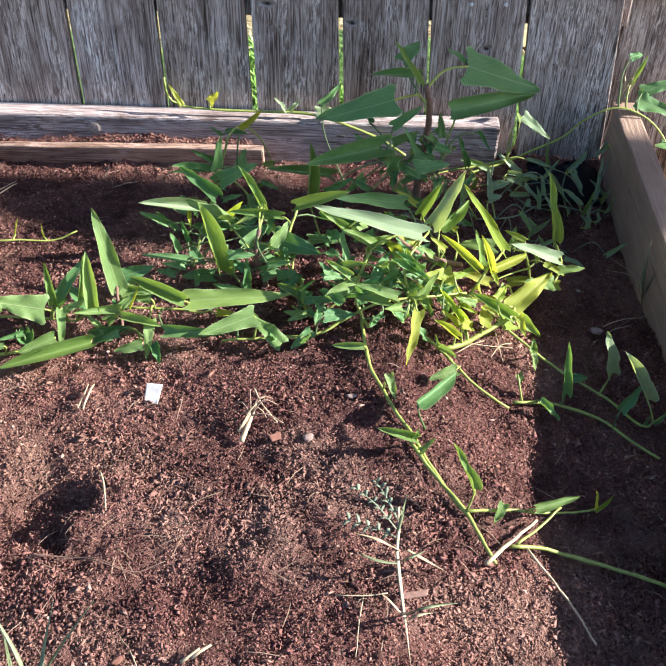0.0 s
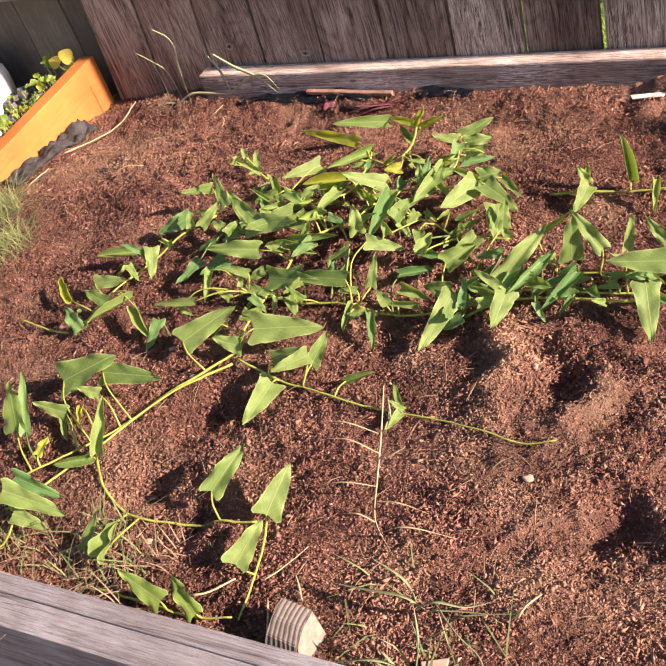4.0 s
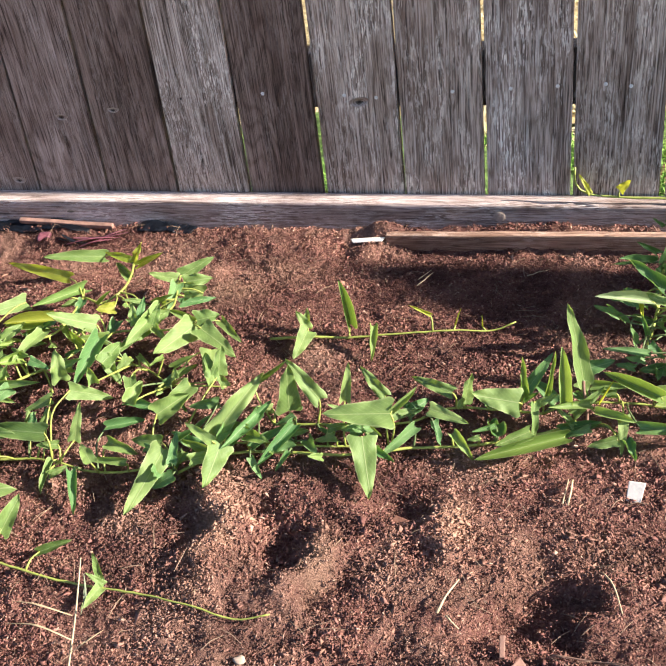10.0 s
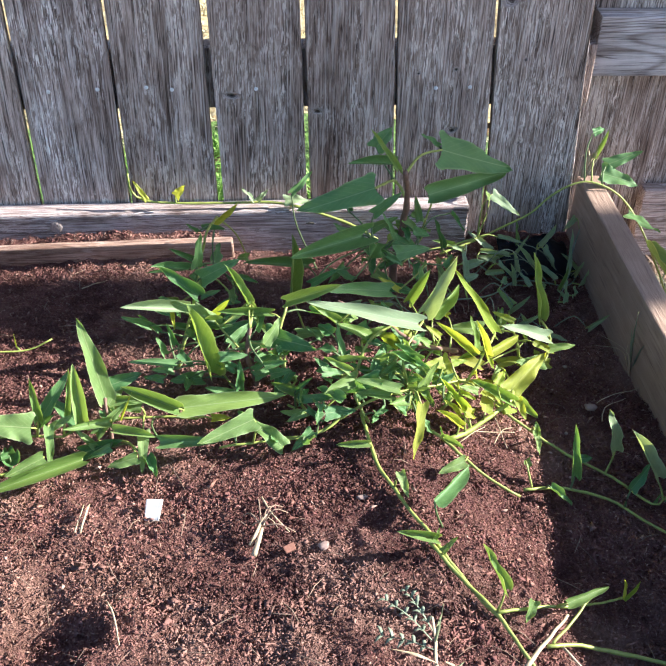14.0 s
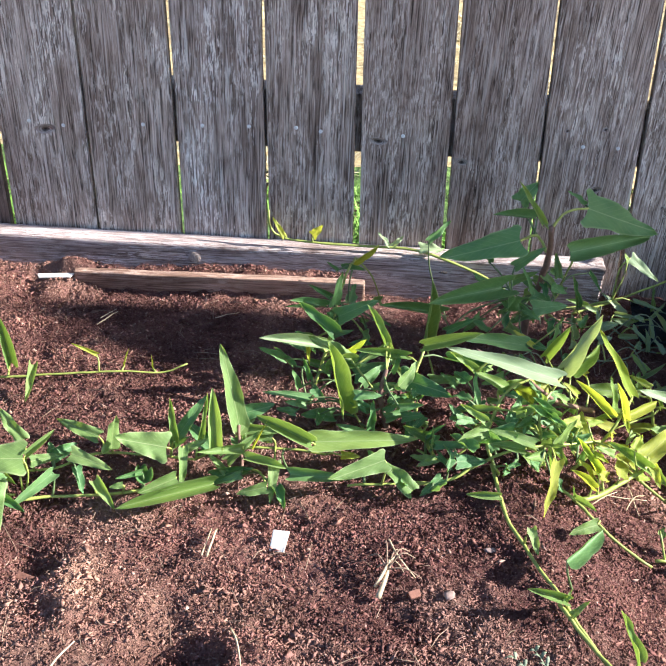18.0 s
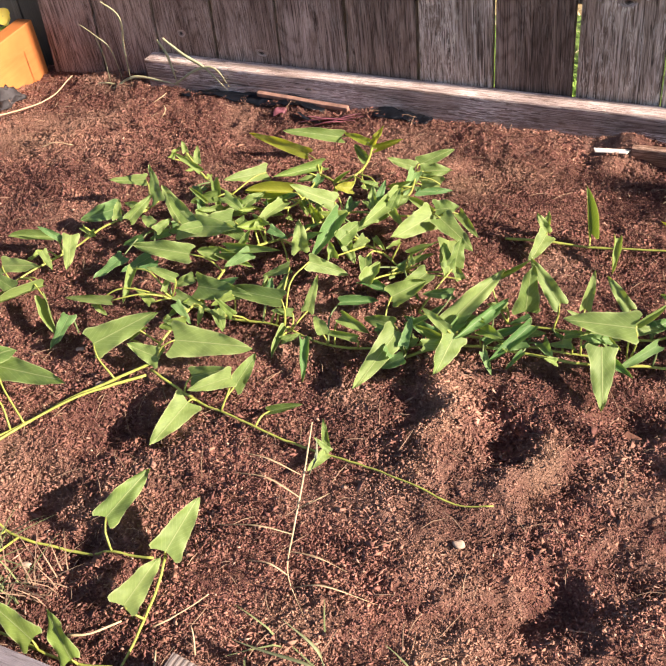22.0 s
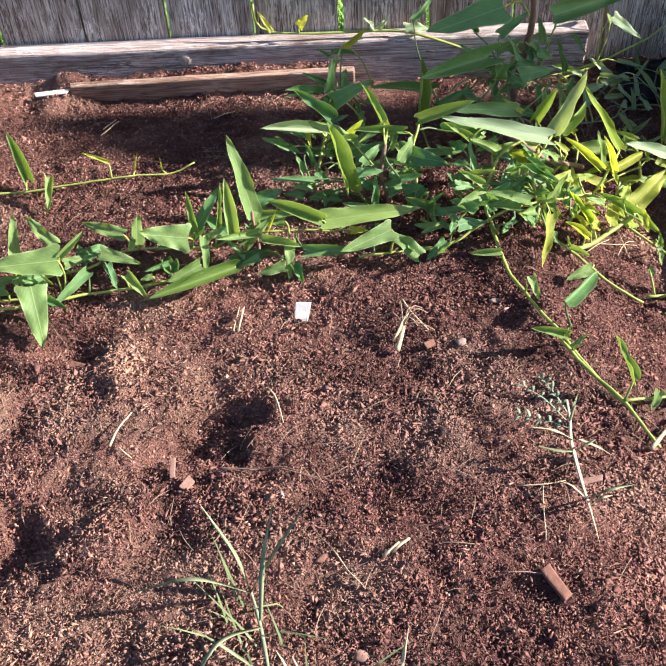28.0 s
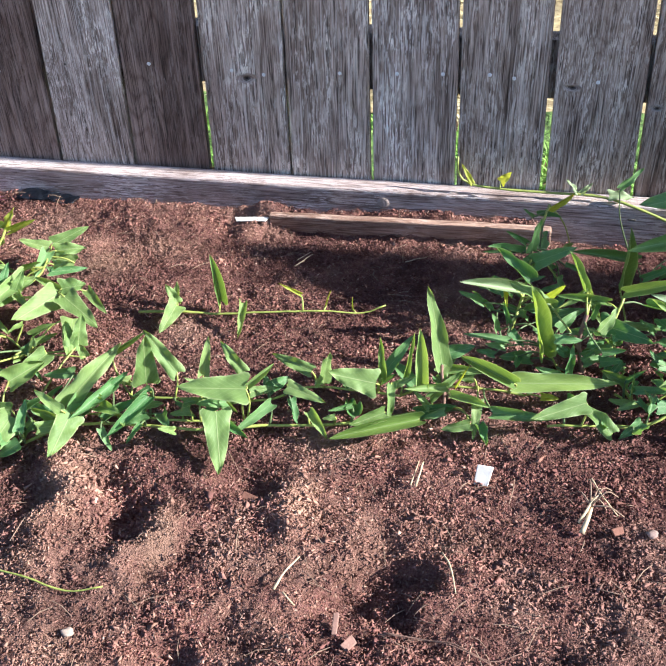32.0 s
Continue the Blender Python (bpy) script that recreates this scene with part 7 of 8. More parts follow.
# feathery weeds and grass that nobody could count
def tufts(name, label, spots, count, height, spread, material, seed, thick=0.0011, z=None):
    r = random.Random(seed)
    verts, faces = [], []
    for _ in range(count):
        cx, cy, rad = r.choice(spots)
        a, q = r.uniform(0, 2 * math.pi), rad * r.random() ** 0.6
        x, y = cx + q * math.cos(a), cy + q * math.sin(a)
        base = (soil_height(x, y) if z is None else z) - 0.004
        h, lean, b = height * r.uniform(0.35, 1.1), spread * r.uniform(0.2, 1.2), r.uniform(0, 2 * math.pi)
        px, py = -math.sin(b) * thick, math.cos(b) * thick
        k = len(verts)
        for t, wd in ((0, 1.0), (0.45, 0.9), (0.8, 0.6), (1.0, 0.1)):
            ox, oy, oz = x + lean * t * t * math.cos(b), y + lean * t * t * math.sin(b), base + h * (t - 0.25 * t * t)
            verts += [(ox - px * wd, oy - py * wd, oz), (ox + px * wd, oy + py * wd, oz)]
        faces += [(k + i, k + i + 1, k + i + 3, k + i + 2) for i in (0, 2, 4)]
    me = bpy.data.meshes.new(name)
    me.from_pydata(verts, [], faces)
    me.materials.append(material)
    tagged(new(name, me), label, "grass", kind="stuff")


tufts("feathery_weed", "soft grey-green feathery weed at the bed edge", [(-1.53, -0.53, 0.05), (-1.44, -0.64, 0.07), (-1.48, -0.72, 0.08), (-1.55, -0.64, 0.06), (-1.56, -0.76, 0.06)], 1300, 0.065, 0.10, FEATHER, 3, 0.0007)
tufts("dry_grass_mat", "matted dry straw and thin grass along the front board", [(-0.95, -1.225, 0.05), (-0.86, -1.23, 0.05), (-0.79, -1.21, 0.05), (-1.04, -1.215, 0.05), (-0.75, -1.17, 0.04)], 170, 0.045, 0.07, STRAW_BITS, 4, 0.0008)
tufts("thin_grass", "thin green grass growing along the front board", [(-0.95, -1.20, 0.05), (-0.86, -1.21, 0.05), (-0.79, -1.19, 0.04), (-1.04, -1.20, 0.05), (-0.84, -1.15, 0.03)], 130, 0.065, 0.06, GRASS_SOFT, 14, 0.0010)
tufts("thin_grass", "thin crabgrass blades sprawling on the soil", [(-0.38, -1.20, 0.05), (-0.44, -1.16, 0.05), (-0.33, -1.17, 0.05), (0.04, -1.10, 0.04), (0.10, -1.18, 0.07), (0.17, -1.20, 0.06)], 55, 0.045, 0.075, GRASS_SOFT, 15, 0.0011)
tufts("yard_grass", "pale dry grass beyond the side board", [(0.93, -0.05, 0.12), (0.95, -0.25, 0.12), (1.1, -0.1, 0.2), (0.9, -0.5, 0.1)], 1500, 0.07, 0.09, STRAW_BITS, 5, 0.0012, GROUND_Z)
tufts("yard_weeds", "green weeds beyond the orange board", [(-2.05, 0.02, 0.08), (-1.98, -0.12, 0.10), (-1.80, 0.03, 0.04), (-1.85, -0.35, 0.12), (-1.9, -0.6, 0.2)], 1500, 0.19, 0.09, GRASS_SOFT, 6, 0.0018, GROUND_Z)
tufts("yard_grass", "green grass blades beyond the side board", [(0.93, -0.14, 0.05), (0.95, -0.3, 0.06)], 90, 0.14, 0.08, GRASS, 8, 0.002, GROUND_Z)

# weeds and hay that show through the gaps of the fence
behind = random.Random(31)
tufts("lawn_grass", "bright green weeds growing close behind the fence", [(behind.uniform(-1.6, 0.9), behind.uniform(0.10, 0.52), 0.03) for _ in range(420)], 9000, 0.060, 0.05, GRASS_FAR, 32, 0.0022, GROUND_Z)
tufts("hay", "pale dry grass lying in the yard behind the fence", [(behind.uniform(-2.2, 1.4), behind.uniform(0.45, 2.2), 0.05) for _ in range(500)], 8000, 0.050, 0.08, HAY, 33, 0.003, GROUND_Z)

# things beyond the orange board
sack = block((0.42, 0.36, 0.25), 0.05, 0.0, 6)
for v in sack.verts:
    v.co += 0.014 * noise.noise_vector(v.co * 6)
tagged(part("white_sack", sack, WHITE_SACK, None, smooth=True, at=pose(-2.110, -0.19, GROUND_Z + 0.115, 0, 4, 12)), "bright white rounded sack standing beyond the bed", "sack")
mallow = thing("yard_plant", "low plant with round yellow leaves beyond the board", "plant")
for x, y, z, r, tilt in ((-1.674, -0.03, 0.146, 0.018, 62), (-1.722, -0.025, 0.128, 0.016, 40), (-1.690, -0.01, 0.125, 0.012, 50)):
    bm = bmesh.new()
    bmesh.ops.create_circle(bm, cap_ends=True, cap_tris=True, segments=14, radius=r)
    for v in bm.verts:
        d = v.co.length / r
        v.co *= 1 + 0.12 * math.sin(3 * math.atan2(v.co.y, v.co.x)) * d
        v.co.z = 0.25 * r * d * d
    part("leaf", bm, LEAF_YELLOW, mallow, smooth=True, at=pose(x, y, z, tilt, 0, 20))
    part("stalk", tube(spline([(x + 0.02, y + 0.01, GROUND_Z), (x + 0.012, y + 0.01, z * 0.5), (x, y, z)], 0.015), 0.002, 0.0014, 5), STEM, mallow, smooth=True)
for x, y, z in ((-1.70, 0.03, 0.02), (-1.80, 0.06, 0.03), (-1.90, 0.05, -0.02), (-1.75, 0.07, -0.03)):
    blade_me = LEAF_MESHES[LEAF_SHADED.name][0]
    ob = new("leaf", blade_me)
    ob.matrix_basis = pose(x, y, z, 40, 10, x * 300) @ Matrix.Diagonal((0.05, 0.07, 0.06, 1))
    ob.parent = mallow

# the vine along the top of the back beam, and the one over the bed corner
beam_vine = thing("vine_runner", "yellow-green runner tip lying along the back beam", "vine", "vines in the bed")
line = spline([(0.003, -0.022, 0.150), (0.006, -0.026, 0.120), (0.028, -0.028, 0.102), (0.089, -0.030, 0.097), (0.159, -0.030, 0.096), (0.243, -0.032, 0.096), (0.300, -0.046, 0.088), (0.365, -0.056, 0.066), (0.41, -0.08, 0.05)], 0.01)
STEM_LINES[beam_vine.name] = line
part("stem", tube(line, 0.0018, 0.0026, 7, 0.3), STEM, beam_vine, smooth=True)
for bx, by, bz, tx, ty, tz, w, mat in ((0.030, -0.03, 0.105, 0.012, -0.03, 0.140, 0.012, LEAF_YELLOW_GREEN), (0.078, -0.032, 0.112, 0.095, -0.03, 0.132, 0.020, LEAF_YELLOW_GREEN),
                                       (0.205, -0.032, 0.100, 0.190, -0.03, 0.125, 0.012, LEAF_PALE), (0.212, -0.032, 0.100, 0.228, -0.03, 0.120, 0.012, LEAF_PALE),
                                       (0.258, -0.034, 0.100, 0.298, -0.036, 0.106, 0.020, LEAF_PALE)):
    leaf(beam_vine, bx, by, bz - soil_height(bx, by), tx, ty, tz - soil_height(tx, ty), w, mat)
corner_line = spline([(0.52, -0.075, 0.015), (0.587, -0.05, 0.025), (0.629, -0.05, 0.050), (0.673, -0.05, 0.076), (0.701, -0.05, 0.108), (0.734, -0.05, 0.130), (0.768, -0.05, 0.135), (0.815, -0.06, 0.115), (0.85, -0.09, 0.075), (0.88, -0.16, 0.01), (0.90, -0.23, -0.06)], 0.01)
over_vine = thing("vine_runner", "green runner climbing over the side board", "vine", "vines in the bed")
STEM_LINES[over_vine.name] = corner_line
part("stem", tube(corner_line, 0.0020, 0.0016, 7, 0.3), STEM, over_vine, smooth=True)
for bx, by, bz, tx, ty, tz, w, mat in ((0.80, -0.02, 0.150, 0.86, -0.01, 0.170, 0.022, LEAF_SHADED), (0.79, -0.03, 0.140, 0.85, -0.05, 0.130, 0.030, LEAF_SHADED), (0.775, -0.02, 0.165, 0.80, 0.0, 0.205, 0.010, LEAF),
                                       (0.765, -0.02, 0.21, 0.79, -0.01, 0.215, 0.014, LEAF_SHADED), (0.83, -0.08, 0.09, 0.875, -0.12, 0.075, 0.026, LEAF_SHADED), (0.86, -0.12, 0.05, 0.89, -0.20, 0.02, 0.022, LEAF)):
    leaf(over_vine, bx, by, bz - soil_height(bx, by), tx, ty, tz - soil_height(tx, ty), w, mat)
dead = thing("dry_tendril", "bundle of pale dead tendrils tied at the corner", "dry tendril")
for k in range(7):
    a = k * 0.9
    part("blade", ribbon(spline([(0.765 + 0.004 * math.cos(a), -0.018, 0.125), (0.768 + 0.008 * math.cos(a), -0.022, 0.150 + 0.004 * k), (0.765 + 0.02 * math.cos(a), -0.025, 0.175 + 0.01 * math.sin(a))], 0.006), 0.006), STRAW, dead, smooth=True)
tagged(part("grey_kick_board", block((1.2, 0.03, 0.14), 0.004, 0.001, 12, 12), WOOD_BEAM, None, at=pose(1.50, 0.040, 0.0)), "grey board at the foot of the neighbouring fence", "board")

# green leaves by the front board
front_vine = thing("vine_shoot", "short green shoot with two leaves beside the front board", "vine", "vines in the bed")
stem(front_vine, [(-0.80, -1.232, 0.012), (-0.72, -1.236, 0.012), (-0.65, -1.237, 0.010), (-0.60, -1.228, 0.02)], 0.0022, 0.0016, STEM)
leaf(front_vine, -0.691, -1.236, 0.02, -0.757, -1.218, 0.035, 0.026, LEAF_MID)
leaf(front_vine, -0.643, -1.237, 0.02, -0.696, -1.207, 0.04, 0.022, LEAF_MID)

# long dry grass leaning on the end of the beam
beam_grass = thing("dry_grass", "long pale green grass blades leaning on the beam end", "dry grass")
for width, points in ((0.005, ((-1.377, 0.211), (-1.346, 0.190), (-1.340, 0.162), (-1.349, 0.119), (-1.352, 0.03))), (0.003, ((-1.447, 0.157), (-1.416, 0.136), (-1.385, 0.106), (-1.37, 0.03))),
                      (0.003, ((-1.416, 0.130), (-1.408, 0.09), (-1.405, 0.02))), (0.0065, ((-1.263, 0.141), (-1.246, 0.107), (-1.235, 0.04))), (0.007, ((-1.248, 0.145), (-1.207, 0.114), (-1.162, 0.089), (-1.118, 0.045))),
                      (0.006, ((-1.244, 0.045), (-1.185, 0.083), (-1.141, 0.091), (-1.112, 0.050))), (0.006, ((-1.402, 0.020), (-1.358, 0.045), (-1.321, 0.052), (-1.230, 0.044))), (0.005, ((-1.456, 0.022), (-1.42, 0.03), (-1.383, 0.030)))):
    part("blade", ribbon(spline([(x, -0.055 - 0.25 * max(0.0, 0.05 - z), z) for x, z in points], 0.008), width, 0.35, (0.1, -0.9, 0.4)), BLADE_PALE, beam_grass, smooth=True)

# weeds and bits of dark rubble close beyond the orange board
rubble_rng = random.Random(17)
heap = bmesh.new()
bmesh.ops.create_grid(heap, x_segments=30, y_segments=30, size=0.19)
for v in heap.verts:
    q = max(0.0, 1 - (v.co.length / 0.18) ** 2)
    v.co.z = 0.15 * q + 0.012 * noise.noise(v.co * 40) - 0.01
tagged(part("earth_heap", heap, MULCH, None, smooth=True, at=pose(-1.85, -0.05, GROUND_Z)), "low heap of weedy earth beyond the orange board", "earth")
for k in range(26):
    a, q = rubble_rng.uniform(0, 2 * math.pi), 0.13 * rubble_rng.random() ** 0.6
    x, y = -1.85 + q * math.cos(a), -0.05 + q * math.sin(a)
    s = rubble_rng.uniform(0.025, 0.055)
    tagged(part("rubble", chunk((s, s * 0.8, s * 0.6), k * 1.3, 0.5), RUBBLE, None, smooth=False, at=pose(x, y, GROUND_Z + 0.15 * (1 - (q / 0.18) ** 2) + s * 0.1, 0, 0, k * 40)), "dark grey broken lump on the earth heap", "rubble", "rubble beyond the board")
yard_weed = thing("yard_weed", "low bright green weed beside the orange board", "weed")
for k in range(150):
    x, y = rubble_rng.uniform(-1.80, -1.672), rubble_rng.uniform(-0.38, 0.02)
    z, a = rubble_rng.uniform(-0.02, 0.125), rubble_rng.uniform(0, 360)
    ob = new("leaf", LEAF_MESHES[(LEAF_MID if k % 3 else LEAF_YELLOW_GREEN).name][(1, 5, 6)[k % 3]])
    s = rubble_rng.uniform(0.016, 0.032)
    ob.matrix_basis = pose(x, y, z, rubble_rng.uniform(-20, 50), rubble_rng.uniform(-30, 30), a) @ Matrix.Diagonal((s * 0.8, s, s, 1))
    ob.parent = yard_weed
    part("stalk", tube(spline([(x + 0.01, y + 0.01, GROUND_Z), (x + 0.006, y, (z + GROUND_Z) / 2), (x, y, z)], 0.02), 0.0012, 0.0008, 4), STEM, yard_weed, smooth=True)

dryweed_thing = thing("dry_weed", "dried pale straw-coloured weed stalk with side shoots", "weed")
blade(dryweed_thing, [(-0.533, -0.889, 0.050), (-0.515, -0.954, 0.040), (-0.498, -1.018, 0.030), (-0.480, -1.072, 0.020), (-0.444, -1.110, 0.010)], 0.0026, STRAW)
blade(dryweed_thing, [(-0.518, -0.956, 0.040), (-0.556, -0.955, 0.050), (-0.607, -0.936, 0.020)], 0.003, STRAW)
blade(dryweed_thing, [(-0.506, -0.985, 0.040), (-0.546, -0.980, 0.050), (-0.607, -0.960, 0.010)], 0.003, STRAW)
blade(dryweed_thing, [(-0.495, -1.028, 0.030), (-0.530, -1.038, 0.040), (-0.593, -1.033, 0.010)], 0.003, STRAW)
blade(dryweed_thing, [(-0.502, -0.996, 0.035), (-0.485, -0.987, 0.045), (-0.479, -0.964, 0.030)], 0.003, STRAW)
blade(dryweed_thing, [(-0.485, -1.051, 0.030), (-0.447, -1.058, 0.040), (-0.425, -1.044, 0.010)], 0.003, STRAW)
blade(dryweed_thing, [(-0.479, -1.075, 0.020), (-0.498, -1.074, 0.030), (-0.534, -1.066, 0.010)], 0.003, STRAW)
blade(dryweed_thing, [(-0.465, -1.087, 0.020), (-0.429, -1.086, 0.035), (-0.381, -1.068, 0.010)], 0.003, STRAW)
blade(dryweed_thing, [(-0.509, -0.953, 0.040), (-0.502, -0.943, 0.060), (-0.510, -0.921, 0.070)], 0.004, STEM_GREY)

grassA_thing = thing("grass_weed", "sprawling green crabgrass weed rooted in the soil", "weed")
blade(grassA_thing, [(0.035, -1.069, 0.010), (0.025, -1.053, 0.050), (-0.006, -1.020, 0.090)], 0.0052, GRASS)
blade(grassA_thing, [(0.035, -1.069, 0.010), (0.061, -1.053, 0.060), (0.096, -1.025, 0.100)], 0.0058, GRASS)
blade(grassA_thing, [(0.046, -1.097, 0.010), (0.051, -1.063, 0.060), (0.064, -1.032, 0.110)], 0.0052, GRASS)
blade(grassA_thing, [(0.035, -1.068, 0.010), (-0.010, -1.082, 0.060), (-0.060, -1.074, 0.030), (-0.092, -1.072, 0.010)], 0.0058, GRASS)
blade(grassA_thing, [(0.047, -1.105, 0.010), (0.016, -1.148, 0.060), (-0.011, -1.185, 0.040)], 0.0058, GRASS)
blade(grassA_thing, [(0.057, -1.158, 0.010), (0.023, -1.149, 0.050), (-0.008, -1.130, 0.060)], 0.0046, GRASS)
blade(grassA_thing, [(0.057, -1.160, 0.010), (0.022, -1.178, 0.050), (0.018, -1.180, 0.050)], 0.0058, GRASS)
blade(grassA_thing, [(0.057, -1.160, 0.010), (0.090, -1.175, 0.050)], 0.0058, GRASS)
blade(grassA_thing, [(0.035, -1.064, 0.005), (0.045, -1.099, 0.008), (0.057, -1.157, 0.008), (0.064, -1.194, 0.008)], 0.0040, STEM_GREY)

grassB_thing = thing("grass_weed", "pale creeping grass runner with yellowish blades", "weed")
blade(grassB_thing, [(0.115, -1.171, 0.010), (0.160, -1.169, 0.010), (0.197, -1.175, 0.010)], 0.003, STRAW)
blade(grassB_thing, [(0.064, -1.191, 0.010), (0.088, -1.184, 0.020), (0.114, -1.176, 0.020)], 0.0029, GRASS)
blade(grassB_thing, [(0.115, -1.171, 0.010), (0.095, -1.178, 0.030), (0.079, -1.153, 0.050)], 0.005, STRAW)
blade(grassB_thing, [(0.085, -1.182, 0.010), (0.076, -1.164, 0.040), (0.065, -1.149, 0.050)], 0.004, STRAW)
blade(grassB_thing, [(0.092, -1.163, 0.030), (0.101, -1.160, 0.050)], 0.0029, GRASS)
blade(grassB_thing, [(0.068, -1.189, 0.010), (0.062, -1.218, 0.020), (0.059, -1.236, 0.030)], 0.0036, GRASS)
blade(grassB_thing, [(0.091, -1.174, 0.010), (0.100, -1.208, 0.030), (0.103, -1.226, 0.020)], 0.004, STRAW)
blade(grassB_thing, [(0.162, -1.171, 0.010), (0.152, -1.205, 0.040), (0.140, -1.229, 0.040)], 0.005, STRAW)
blade(grassB_thing, [(0.173, -1.171, 0.020), (0.175, -1.167, 0.060), (0.181, -1.145, 0.080)], 0.005, STRAW)
blade(grassB_thing, [(0.182, -1.179, 0.010), (0.176, -1.207, 0.030), (0.175, -1.225, 0.030)], 0.004, STRAW)
blade(grassB_thing, [(0.182, -1.177, 0.010), (0.193, -1.182, 0.030)], 0.005, STRAW)

grassC_thing = thing("grass_weed", "small green and straw grass weed on soil", "weed")
blade(grassC_thing, [(0.019, -1.208, 0.010), (0.020, -1.199, 0.050), (0.020, -1.187, 0.070)], 0.0029, GRASS)
blade(grassC_thing, [(0.019, -1.208, 0.010), (0.022, -1.232, 0.030)], 0.0029, GRASS)
blade(grassC_thing, [(0.019, -1.208, 0.010), (0.039, -1.213, 0.030)], 0.004, STRAW)
blade(grassC_thing, [(0.019, -1.208, 0.010), (-0.005, -1.210, 0.010), (-0.032, -1.206, 0.010)], 0.003, STRAW)
blade(grassC_thing, [(-0.002, -1.210, 0.006), (-0.043, -1.220, 0.006), (-0.081, -1.230, 0.006)], 0.003, STRAW)

greyweed_thing = thing("grey_weed", "grey-green crinkled weed on a pale stalk", "weed")
blade(greyweed_thing, [(0.372, -0.870, 0.050), (0.372, -0.895, 0.040), (0.370, -0.914, 0.030), (0.374, -0.957, 0.020), (0.378, -0.991, 0.015), (0.382, -1.025, 0.010)], 0.004, STRAW)
blade(greyweed_thing, [(0.372, -0.895, 0.040), (0.375, -0.890, 0.070), (0.377, -0.884, 0.090)], 0.005, GRASS)
blade(greyweed_thing, [(0.372, -0.914, 0.030), (0.350, -0.916, 0.050), (0.327, -0.893, 0.030)], 0.005, STRAW)
blade(greyweed_thing, [(0.371, -0.929, 0.030), (0.350, -0.932, 0.040), (0.330, -0.912, 0.020)], 0.005, GRASS)
blade(greyweed_thing, [(0.382, -0.906, 0.020), (0.399, -0.919, 0.030), (0.423, -0.915, 0.010)], 0.005, STRAW)
blade(greyweed_thing, [(0.374, -0.927, 0.030), (0.384, -0.927, 0.040), (0.399, -0.909, 0.030)], 0.004, GRASS)
blade(greyweed_thing, [(0.376, -0.981, 0.020), (0.398, -0.984, 0.050), (0.432, -0.958, 0.030)], 0.005, GRASS)
blade(greyweed_thing, [(0.377, -0.989, 0.020), (0.388, -0.990, 0.040), (0.406, -0.970, 0.020)], 0.005, STRAW)
blade(greyweed_thing, [(0.376, -0.983, 0.020), (0.361, -0.971, 0.030), (0.354, -0.950, 0.010)], 0.003, STRAW)

leaflet_rng = random.Random(5)
for x0, y0, h0, x1, y1, h1 in ((0.370, -0.888, 0.034, 0.330, -0.846, 0.040), (0.371, -0.900, 0.032, 0.322, -0.880, 0.028), (0.372, -0.880, 0.040, 0.350, -0.838, 0.045)):
    blade(greyweed_thing, [(x0, y0, h0), ((x0 + x1) / 2, (y0 + y1) / 2, (h0 + h1) / 2 + 0.006), (x1, y1, h1)], 0.0022, GREY_LEAF)
    for k in range(1, 6):
        f = k / 5
        px, py, ph = x0 + (x1 - x0) * f, y0 + (y1 - y0) * f, h0 + (h1 - h0) * f + 0.006 * (1 - abs(2 * f - 1))
        for turn in (-1, 1):
            a = math.atan2(y1 - y0, x1 - x0) + turn * leaflet_rng.uniform(0.7, 1.3)
            ln = leaflet_rng.uniform(0.007, 0.012)
            blade(greyweed_thing, [(px, py, ph), (px + 0.5 * ln * math.cos(a), py + 0.5 * ln * math.sin(a), ph + 0.003), (px + ln * math.cos(a), py + ln * math.sin(a), ph)], 0.0042, GREY_LEAF)

boardweed_thing = thing("grass_weed", "small straw-tipped grass weed beside the side board", "weed")
blade(boardweed_thing, [(0.758, -0.379, 0.000), (0.736, -0.394, 0.060), (0.696, -0.370, 0.090)], 0.003, STRAW)
blade(boardweed_thing, [(0.758, -0.379, 0.000), (0.732, -0.387, 0.060), (0.688, -0.387, 0.080)], 0.003, STRAW)
blade(boardweed_thing, [(0.760, -0.372, 0.000), (0.746, -0.385, 0.070), (0.742, -0.384, 0.130)], 0.004, GRASS)
blade(boardweed_thing, [(0.762, -0.372, 0.000), (0.759, -0.393, 0.070), (0.791, -0.384, 0.090)], 0.003, STEM_GREY)
blade(boardweed_thing, [(0.761, -0.372, 0.000), (0.742, -0.395, 0.060), (0.749, -0.362, 0.090)], 0.003, GRASS)
blade(boardweed_thing, [(0.761, -0.372, 0.000), (0.746, -0.376, 0.040), (0.751, -0.362, 0.060)], 0.003, STRAW)

twig([(-0.005, -0.918, 0.008), (0.036, -0.921, 0.012), (0.068, -0.926, 0.010), (0.104, -0.935, 0.008), (0.134, -0.922, 0.008)], 0.0015, STEM_BROWN)
twig([(-0.128, -0.884, 0.006), (-0.119, -0.862, 0.012), (-0.109, -0.837, 0.008)], 0.0028, STRAW)
twig([(0.046, -0.809, 0.006), (0.056, -0.834, 0.010), (0.065, -0.867, 0.006)], 0.0021, STRAW)
twig([(-0.118, -0.884, 0.005), (-0.103, -0.895, 0.005)], 0.0021, STRAW)
twig([(0.007, -0.713, 0.006), (0.010, -0.698, 0.010), (0.011, -0.679, 0.006)], 0.0028, STRAW)
twig([(0.193, -0.747, 0.010), (0.205, -0.731, 0.025), (0.214, -0.721, 0.030)], 0.0021, STRAW)
twig([(0.194, -0.746, 0.008), (0.202, -0.734, 0.016), (0.209, -0.718, 0.020)], 0.0042, STRAW)
